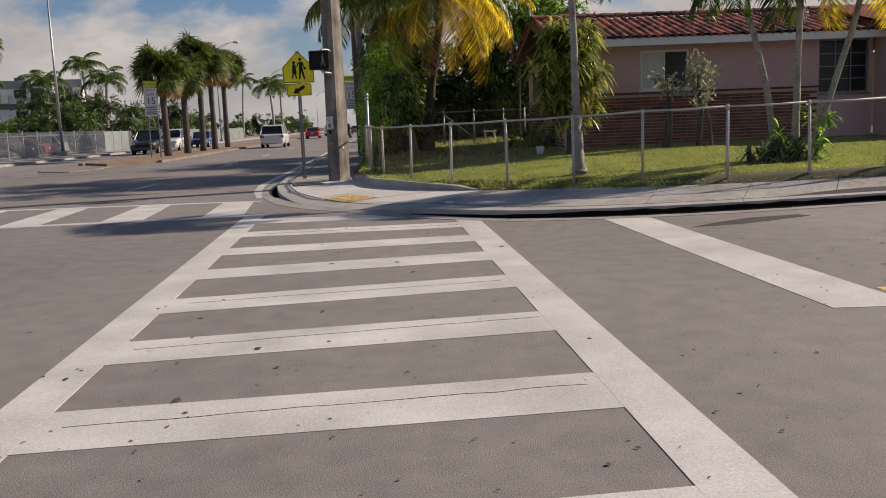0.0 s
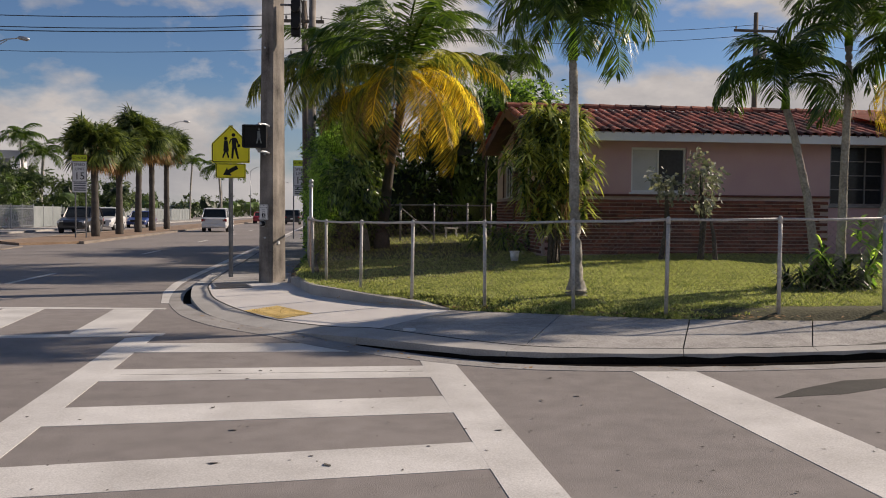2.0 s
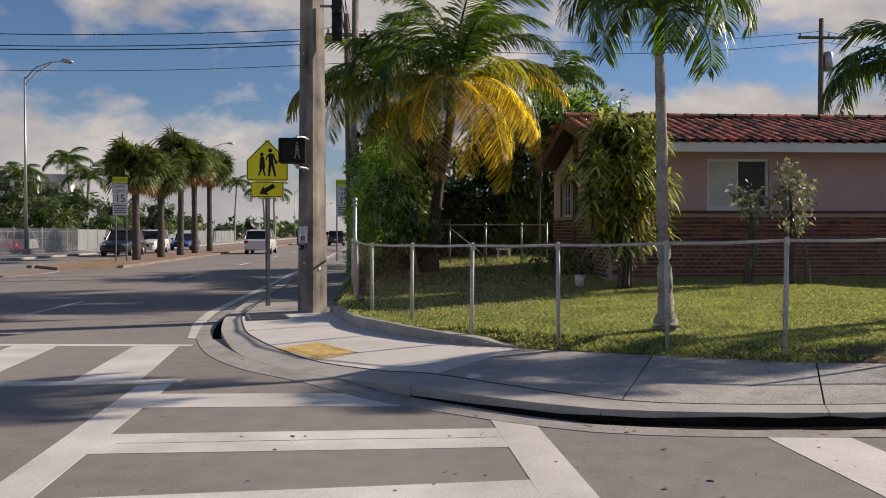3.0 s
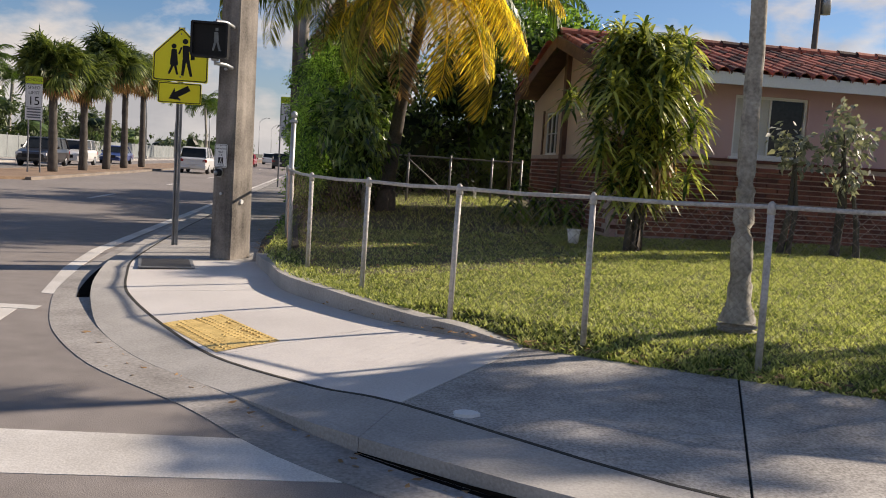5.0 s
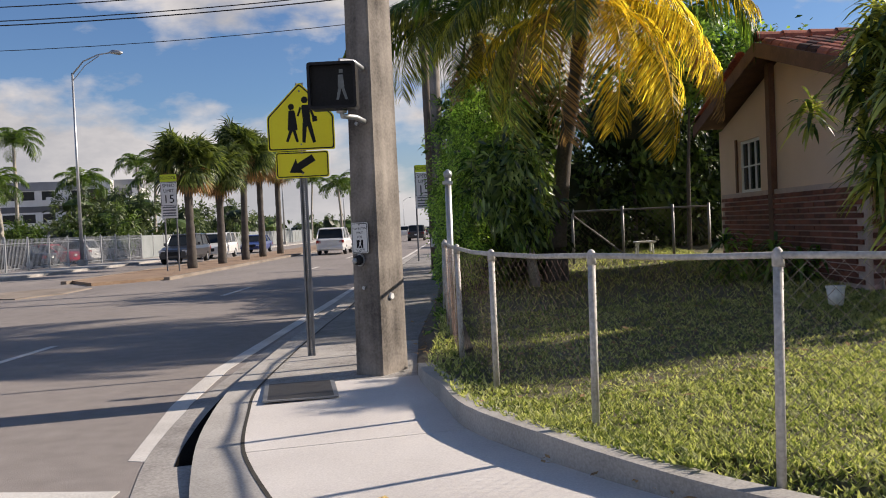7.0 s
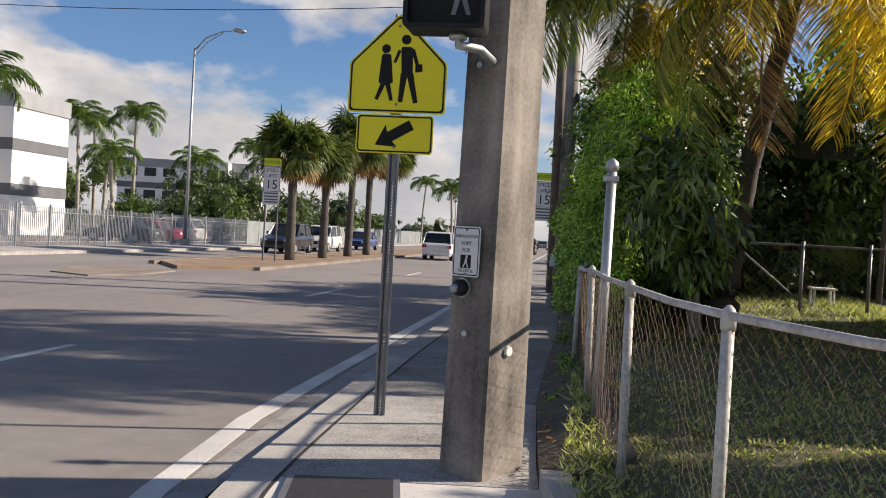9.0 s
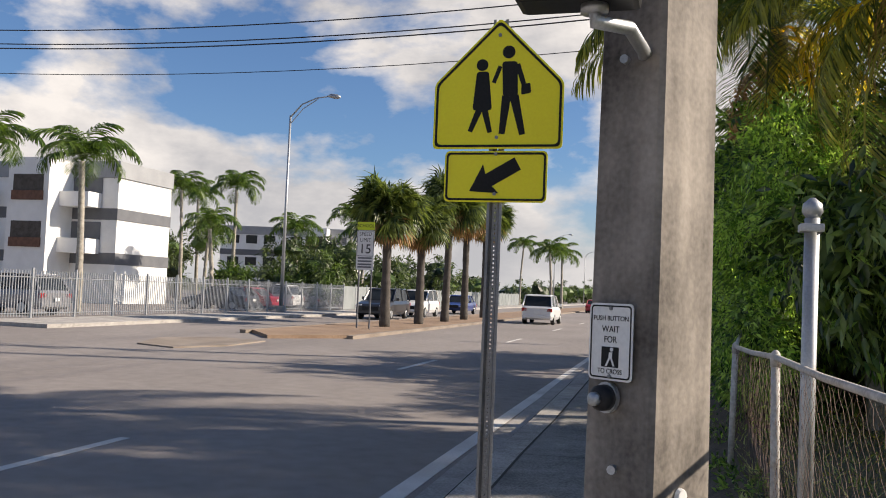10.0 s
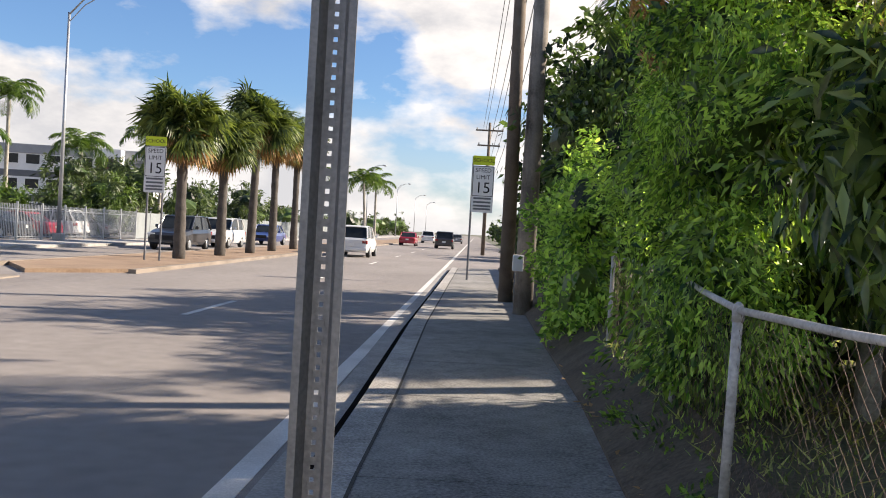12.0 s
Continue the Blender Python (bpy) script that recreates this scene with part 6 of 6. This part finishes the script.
def car(label, category, at, rz, paint, kind="sedan", group="cars"):
    """Front towards +y. Body lofted along its length; glass house on top."""
    t = thing(category.replace(" ", "_"), label, category, at, group, rz=rz)
    L, Wd, H, bz = {"sedan": (4.7, 1.82, 1.45, 0.92), "suv": (4.7, 1.9, 1.72, 1.08), "pickup": (5.5, 1.95, 1.85, 1.12)}[kind]
    h, w = L / 2, Wd / 2

    def sec(y, ww, zt, z0=0.28):
        return [(-ww * 0.92, y, z0), (ww * 0.92, y, z0), (ww, y, z0 + 0.18), (ww, y, zt - 0.22), (ww * 0.93, y, zt - 0.03), (ww * 0.8, y, zt), (-ww * 0.8, y, zt), (-ww * 0.93, y, zt - 0.03), (-ww, y, zt - 0.22), (-ww, y, z0 + 0.18)]
    back = bz if kind != "sedan" else bz + 0.03
    body = loft([sec(-h, w * 0.86, back - 0.12, 0.38), sec(-h + 0.12, w * 0.95, back), sec(-h + 0.8, w, back + 0.02), sec(-0.3, w, bz), sec(h - 1.4, w, bz), sec(h - 0.7, w * 0.98, bz - 0.1), sec(h - 0.15, w * 0.92, bz - 0.22), sec(h, w * 0.8, bz - 0.34, 0.36)], paint, "body", t)
    r0, r1, f1, f0 = {"sedan": (-h + 0.75, -h + 1.5, h - 2.05, h - 1.35), "suv": (-h + 0.12, -h + 0.55, h - 2.1, h - 1.35), "pickup": (-0.55, -0.4, h - 2.35, h - 1.7)}[kind]

    def top(y, ww, z0, z1):
        return [(-ww, y, z0), (ww, y, z0), (ww * 0.86, y, z1 - 0.04), (ww * 0.76, y, z1), (-ww * 0.76, y, z1), (-ww * 0.86, y, z1 - 0.04)]
    loft([top(r0, w * 0.9, bz - 0.05, bz + 0.02), top(r1, w * 0.92, bz - 0.05, H), top((r1 + f1) / 2, w * 0.92, bz - 0.05, H + 0.03), top(f1, w * 0.92, bz - 0.05, H), top(f0, w * 0.9, bz - 0.05, bz + 0.02)], GLASS, "window", t, "dark tinted glass")
    loft([[(-w * 0.8, y, z), (w * 0.8, y, z), (w * 0.72, y, z + 0.035), (-w * 0.72, y, z + 0.035)] for y, z in ((r1 - 0.1, H - 0.06), (r1, H - 0.012), ((r1 + f1) / 2, H + 0.015), (f1, H - 0.012), (f1 + 0.1, H - 0.06))], paint, "roof", t)
    for sx in (-1, 1):
        for ya, yb in ((r0, r1), ((r1 + f1) / 2, (r1 + f1) / 2), (f0, f1)):
            part("pillar", tube([(sx * w * 0.915, ya, bz - 0.02), (sx * w * 0.8, yb, H - 0.02)], 0.045, 6), paint, t)
        part("side_mirror", box(sx * (w + 0.08) - 0.08, sx * (w + 0.08) + 0.08, f1 + 0.3, f1 + 0.42, bz, bz + 0.16, 0.03), paint, t)
        part("tail_light", box(sx * w * 0.78 - 0.16, sx * w * 0.78 + 0.16, -h + 0.0, -h + 0.14, bz - 0.32, bz - 0.12, 0.02), LAMP_RED, t, "red tail light")
        part("headlight", box(sx * w * 0.72 - 0.18, sx * w * 0.72 + 0.18, h - 0.2, h - 0.02, bz - 0.42, bz - 0.26, 0.03), LAMP_CLEAR, t, "clear headlight")
        for y in (-h + 0.95, h - 0.92):
            wheel = part("wheel", tube([(sx * (w - 0.2), y, 0.33), (sx * (w + 0.01), y, 0.33)], 0.25, 16), BLACK, t)
            part("tyre", tube([(sx * (w - 0.21), y, 0.33), (sx * (w - 0.18), y, 0.33), (sx * (w - 0.03), y, 0.33), (sx * (w + 0.005), y, 0.33)], [0.3, 0.335, 0.335, 0.3], 20), TYRE, wheel, "", True)
            part("rim", tube([(sx * (w + 0.006), y, 0.33), (sx * (w + 0.018), y, 0.33)], [0.215, 0.2], 14), STEEL, wheel, "silver wheel rim")
    part("bumper", box(-w * 0.9, w * 0.9, -h - 0.05, -h + 0.12, 0.36, 0.56, 0.04), paint if kind != "pickup" else STEEL, t)
    part("number_plate", box(-0.16, 0.16, -h - 0.066, -h - 0.05, 0.62, 0.77), SIGN_WHITE, t, "pale blank plate")
    part("grille", box(-w * 0.5, w * 0.5, h - 0.03, h + 0.012, 0.5, 0.72, 0.02), BLACK, t)
    if kind == "pickup":
        part("cargo_bed", box(-w * 0.85, w * 0.85, -h + 0.12, -0.6, bz + 0.018, bz + 0.03), BLACK, t)
    return t


P_WHITE = car_paint("white_car_paint", (0.72, 0.72, 0.71))
P_BLACK = car_paint("black_car_paint", (0.02, 0.02, 0.023))
P_RED = car_paint("red_car_paint", (0.4, 0.02, 0.04))
P_BLUE = car_paint("blue_car_paint", (0.03, 0.06, 0.22))
P_GREY = car_paint("grey_car_paint", (0.2, 0.2, 0.21))
car("white crossover driving away on the avenue", "car", (ax(-8.6, 72), 72, 0), 1, P_WHITE, "suv")
car("dark red sedan far down the avenue", "car", (ax(-9.2, 118), 118, 0), 1, P_RED, "sedan")
car("black crossover far down the avenue", "car", (ax(-5.0, 112), 112, 0), 1, P_BLACK, "suv")
car("white crossover far down the avenue", "car", (ax(-8.8, 150), 150, 0), 1, P_WHITE, "suv")
car("grey sedan far down the avenue", "car", (ax(-5.0, 165), 165, 0), 1, P_GREY, "sedan")
car("black crossover coming along the far lanes", "car", (ax(-16.9, 66), 66, 0), 181, P_BLACK, "suv")
car("white crossover behind the median palms", "car", (ax(-17.2, 74), 74, 0), 181, P_WHITE, "suv")
car("blue sedan on the far lanes", "car", (ax(-17.2, 86), 86, 0), 181, P_BLUE, "sedan")
for x, y, p, k, lab in ((-29.0, 50.0, P_GREY, "suv", "grey crossover parked behind the picket fence"), (-29.2, 68, P_BLACK, "sedan", "black sedan parked behind the picket fence"), (-29.3, 71.5, P_RED, "sedan", "dark red sedan parked behind the picket fence"), (-29.4, 75, P_WHITE, "suv", "white crossover parked behind the picket fence"), (-29.2, 79, P_GREY, "sedan", "grey sedan parked behind the picket fence")):
    car(lab, "car", (x, y, -0.02), 88, p, k, "parked cars")

# distant greenery on both sides
g = random.Random(5)
for y0, x0, h in ((82, -27.5, 5.4), (92, -30, 6.8), (100, -26.5, 6.2), (92, -48, 6.4)):
    bl = [(x0 + g.uniform(-4, 3), y0 + g.uniform(-4, 4), g.uniform(0.25, 0.85) * h, g.uniform(1.2, 2.2), g.uniform(1.2, 2.2), g.uniform(0.9, 1.6)) for _ in range(8)]
    shrub("tree", "leafy green tree behind the far fence", "tree", (0, 0, 0), bl, 5000, 0.4, LEAF_FAR, 3, True, 300 + y0, 0.45, 0.3, group="roadside trees")
for y0, off, n, h in ((86, -28, 7, 3.0), (110, -27, 7, 3.6), (150, -27, 9, 4.0), (210, -26, 9, 4.5), (290, -25, 10, 5.0)):
    bl = [(ax(off, y0) - g.uniform(0, 9), y0 + g.uniform(-8, 30), g.uniform(0.4, 0.9) * h * 0.7, g.uniform(2, 4), g.uniform(2, 4), g.uniform(0.5, 0.8) * h) for _ in range(n)]
    shrub("tree", "leafy roadside tree across the avenue", "tree", (0, 0, 0), bl, 4200, 0.5, LEAF_FAR, 3, True, y0, 0.3, 0.5, group="roadside trees")
for y0, h in ((60, 4.0), (85, 4.0), (120, 4.5), (180, 5), (260, 5)):
    bl = [(ax(3.2, y0) + g.uniform(-1.0, 7), y0 + g.uniform(-8, 30), g.uniform(0.4, 0.9) * h * 0.7, g.uniform(1.5, 3), g.uniform(2, 4), g.uniform(0.5, 0.8) * h) for _ in range(7)]
    shrub("tree", "dark leafy roadside tree along the sidewalk", "tree", (0, 0, 0), bl, 4200, 0.45, LEAF_DARK, 3, True, y0 + 1, 0.3, 0.5, group="roadside trees")
for k, (x, y, s) in enumerate(((-34, 78, 0.7), (-33, 88, 1.2), (-28.5, 80, 1.0))):
    bl = [(x + g.uniform(-1.5, 1.5) * s, y + g.uniform(-1.5, 1.5) * s, g.uniform(1.0, 3.2) * s, 1.4 * s, 1.4 * s, 1.2 * s) for _ in range(4)]
    shrub("shrub", "green garden trees by the parking lot", "shrub", (0, 0, 0), bl, 3500, 0.42, LEAF_FAR if k % 2 else LEAF_PALM, 3, True, 200 + k, 0.5, 0.22, group="garden trees")


# ---- grass, bricks and tiles ----
def grass(n, x0, x1, y0, y1, h, seed, name="lawn_grass"):
    g = np.random.default_rng(seed)
    bx = np.array([c[0] for a, b, c in span(5, 18)])
    by = np.array([c[1] for a, b, c in span(5, 18)])
    bz = np.array([c[2] for a, b, c in span(5, 18)])
    x, y = g.uniform(x0, x1, n), g.uniform(y0, y1, n)
    # clumps
    cx, cy = np.floor(x / 0.17), np.floor(y / 0.17)
    ph = np.sin(cx * 12.9898 + cy * 78.233) * 43758.5
    ph = ph - np.floor(ph)
    edge = np.interp(x, bx, by)
    lim = edge - 0.03 + 0.21 * (x < 2.0)
    thin = np.where((x < 3.8) & (y > 19.4 + 0.35 * x), 0.3, 1.0)      # worn under the trees, thinned to bare soil that darkens the shade
    keep = (y > lim) & (g.random(n) < (0.45 + 0.55 * ph) * thin) & ~((x > X0 - 0.1) & (y > Y0 - 0.1)) & (x > -0.45)
    x, y, ph, edge = x[keep], y[keep], ph[keep], edge[keep]
    m = len(x)
    z = 0.24 + 0.025 * np.clip(x, 0, 8) + 0.022 * np.clip(y - 16, 0, 22) + 0.015 * np.sin(x * 1.3) * np.sin(y * 0.9) - 0.01
    near = np.clip((y - edge) / 0.5, 0, 1)
    z = np.where(x > 1.2, (np.interp(x, bx, bz) - 0.005) * (1 - near) + z * near, z)
    az, hh = g.uniform(0, 6.283, m), h * (0.5 + 0.6 * g.random(m) + 0.5 * ph)
    tx, ty = g.normal(0, 0.8, m) * hh, g.normal(0, 0.8, m) * hh
    w = 0.007 + 0.01 * g.random(m)
    v = np.empty((m, 3, 3))
    v[:, 0] = np.stack([x - w * np.cos(az), y - w * np.sin(az), z], 1)
    v[:, 1] = np.stack([x + w * np.cos(az), y + w * np.sin(az), z], 1)
    v[:, 2] = np.stack([x + tx, y + ty, z + hh], 1)
    me = bpy.data.meshes.new(name)
    me.vertices.add(m * 3)
    me.vertices.foreach_set("co", v.reshape(-1))
    me.loops.add(m * 3)
    me.loops.foreach_set("vertex_index", np.arange(m * 3, dtype=np.int32))
    me.polygons.add(m)
    me.polygons.foreach_set("loop_start", np.arange(0, m * 3, 3, dtype=np.int32))
    me.update(calc_edges=True)
    me.materials.append(GRASS)
    return tagged(new(name, me), "short green lawn grass with dry blades", "grass", kind="stuff")


grass(560000, -0.5, 13, 14.8, 24.6, 0.036, 3)
grass(50000, -0.4, 6, 24.6, 36, 0.07, 4)

spot = part("paint_spot", prism([(1.3 + (0.075 + 0.02 * math.sin(k * 3.1)) * math.cos(k * 0.3927), 14.96 + 0.06 * math.sin(k * 0.3927)) for k in range(16)], 0.1, 0.146), WHITE)
tagged(spot, "small dried splash of white paint on the sidewalk", "paint spot", kind="structure")

# fallen leaves and bits along the gutter and lawn edge
litter_v, litter_f = [], []
g = random.Random(19)
for k in range(420):
    f = g.random()
    i = g.choice((8, 9, 10, 11, 11, 12, 12, 13, 13, 14, 15))
    a, c = Vector(between(i, f, 0)), Vector(between(i, f, 2))
    p = (c + (c - a).normalized() * g.gauss(0.02, 0.08)) if g.random() < 0.7 else (a - (c - a).normalized() * abs(g.gauss(0.05, 0.12)))
    p.z = c.z + 0.05 if (p - c).length < (p - a).length else 0.012
    s, az = g.uniform(0.015, 0.05), g.uniform(0, 6.28)
    u, v = Vector((math.cos(az), math.sin(az), g.uniform(-0.3, 0.3))) * s, Vector((-math.sin(az), math.cos(az), g.uniform(-0.2, 0.3))) * s * 0.45
    b = len(litter_v)
    litter_v += [p - u, p + v, p + u, p - v]
    litter_f.append((b, b + 1, b + 2, b + 3))
for k in range(900):
    p = Vector((g.gauss(-0.5, 0.13), g.uniform(22.5, 31.5), 0.245)) if k % 3 else Vector((g.uniform(0.0, 3.6), g.uniform(19.3, 24.0), 0.0))
    p.z = max(p.z, lawn_z(p.x, p.y) + 0.03) if k % 3 == 0 else p.z
    s, az = g.uniform(0.015, 0.05), g.uniform(0, 6.28)
    u, v = Vector((math.cos(az), math.sin(az), g.uniform(-0.3, 0.3))) * s, Vector((-math.sin(az), math.cos(az), g.uniform(-0.2, 0.3))) * s * 0.45
    b = len(litter_v)
    litter_v += [p - u, p + v, p + u, p - v]
    litter_f.append((b, b + 1, b + 2, b + 3))
tagged(raw("leaf_litter", litter_v, litter_f, LEAF_DRY), "scattered dry brown leaves along the lawn edge", "leaves", kind="stuff")

bits_v, bits_f = [], []
g = random.Random(91)
for k in range(900):
    x, y = g.uniform(-3.5, 6.0), g.uniform(2.0, 14.0)
    s_, az = g.uniform(0.004, 0.02) * (2.2 if g.random() < 0.04 else 1), g.uniform(0, 6.28)
    u, v = Vector((math.cos(az), math.sin(az), 0)) * s_, Vector((-math.sin(az), math.cos(az), 0.2)) * s_ * g.uniform(0.3, 0.8)
    p = Vector((x, y, 0.008))
    b = len(bits_v)
    bits_v += [p - u, p + v, p + u, p - v]
    bits_f.append((b, b + 1, b + 2, b + 3))
tagged(raw("road_debris", bits_v, bits_f, BARK_DARK), "tiny dark leaf bits and grit on the road", "debris", kind="stuff")

# bricks of the wainscot
def brick_mesh(l, h, d, seed):
    g = random.Random(seed)
    bm = add_box(bmesh.new(), 0, l, -d, 0, 0, h)
    for v in bm.verts:
        v.co += Vector((g.uniform(-0.004, 0.004), g.uniform(-0.006, 0.004), g.uniform(-0.003, 0.003)))
    me = bpy.data.meshes.new("brick")
    bm.to_mesh(me)
    bm.free()
    me.materials.append(BRICK)
    return me


BR = [brick_mesh(0.382, 0.064, 0.03, s) for s in range(4)]
g = random.Random(12)
row = 0
z = 0.62
while z < 1.9:
    x = X0 + 0.14 - (0.2 if row % 2 else 0.0)
    while x < 11.55:
        ob = new("brick", BR[g.randrange(4)])
        ob.parent = house
        ob.location = (max(x, X0 + 0.0), Y0 - 0.058 + g.uniform(-0.004, 0.004), z)
        x += 0.397
    row += 1
    z += 0.086
verts, faces = [], []
row, z = 0, 0.62
while z < 1.9:
    y = 30.88 - (0.2 if row % 2 else 0.0)
    while y > Y0 + 0.35:
        b = len(verts)
        d = g.uniform(0.02, 0.03)
        for xx in (X0 - 0.06 - d, X0 - 0.055):
            verts += [(xx, y, z), (xx, y - 0.385, z), (xx, y - 0.382, z + 0.064), (xx, y, z + 0.064)]
        faces += [(b, b + 1, b + 2, b + 3), (b, b + 3, b + 7, b + 4), (b + 1, b + 5, b + 6, b + 2), (b + 3, b + 2, b + 6, b + 7), (b, b + 4, b + 5, b + 1)]
        y -= 0.397
    row += 1
    z += 0.086
tagged(raw("gable_bricks", verts, faces, BRICK, house), kind="stuff")


# barrel tiles
def tile_mesh(l, r, n=6):
    verts, faces = [], []
    for j, (y, rr) in enumerate(((0, r), (l, r * 0.82))):
        for k in range(n + 1):
            a = math.pi * k / n
            verts.append((-rr * math.cos(a), y, rr * math.sin(a) * 1.05))
        for k in range(n + 1):
            a = math.pi * k / n
            verts.append((-(rr - 0.014) * math.cos(a), y, (rr - 0.014) * math.sin(a) * 1.05))
    m = 2 * (n + 1)
    for k in range(n):
        faces.append((k, k + 1, m + k + 1, m + k))
        faces.append((n + 1 + k, k, k + 1, n + 2 + k)[::-1])
    me = bpy.data.meshes.new("tile")
    me.from_pydata(verts, [], faces)
    me.materials.append(ROOF_TILE)
    return me


TILE = tile_mesh(0.44, 0.105)
slope = math.atan2(RZ - ZE - 0.08, RY - EY0)
length = math.hypot(RZ - ZE - 0.08, RY - EY0)
under = raw("tile_bed", [(RX0, EY0, ZE + 0.15), (RX1, EY0, ZE + 0.15), (RX1, RY, RZ + 0.07), (RX0, RY, RZ + 0.07)], [(0, 1, 2, 3)], ROOF_TILE, house)
rest_v, rest_f = [], []
count = 0
tv = [v.co.copy() for v in TILE.vertices]
tf = [tuple(p.vertices) for p in TILE.polygons]
for row in range(int(length / 0.36)):
    d = row * 0.36 - 0.05
    x = RX0 + 0.1
    while x < RX1:
        m = Matrix.Translation((x, EY0 + d * math.cos(slope), ZE + 0.15 + d * math.sin(slope))) @ Euler((slope + 0.03 + g.uniform(-0.012, 0.012), 0, g.uniform(-0.03, 0.03))).to_matrix().to_4x4()
        if x < 13.3 and count < 300:
            ob = new("tile", TILE)
            ob.parent = house
            ob.matrix_basis = m
            count += 1
        else:
            b = len(rest_v)
            rest_v += [m @ v for v in tv]
            rest_f += [tuple(b + i for i in f) for f in tf]
        x += 0.235
for row in range(int(length / 0.36)):
    d = row * 0.36
    for sgn, xx in ((1, RX0 + 0.02),):
        m = Matrix.Translation((xx, EY1 - d * math.cos(slope), ZE + 0.15 + d * math.sin(slope))) @ Euler((slope, 0, math.pi)).to_matrix().to_4x4()
        b = len(rest_v)
        rest_v += [m @ v for v in tv]
        rest_f += [tuple(b + i for i in f) for f in tf]
x = RX0
while x < RX1:
    m = Matrix.Translation((x, RY, RZ + 0.12)) @ Euler((0, 0, -math.pi / 2)).to_matrix().to_4x4() @ Matrix.Scale(1.25, 4)
    b = len(rest_v)
    rest_v += [m @ v for v in tv]
    rest_f += [tuple(b + i for i in f) for f in tf]
    x += 0.42
tagged(raw("roof_tiles", rest_v, rest_f, ROOF_TILE, house), kind="stuff")
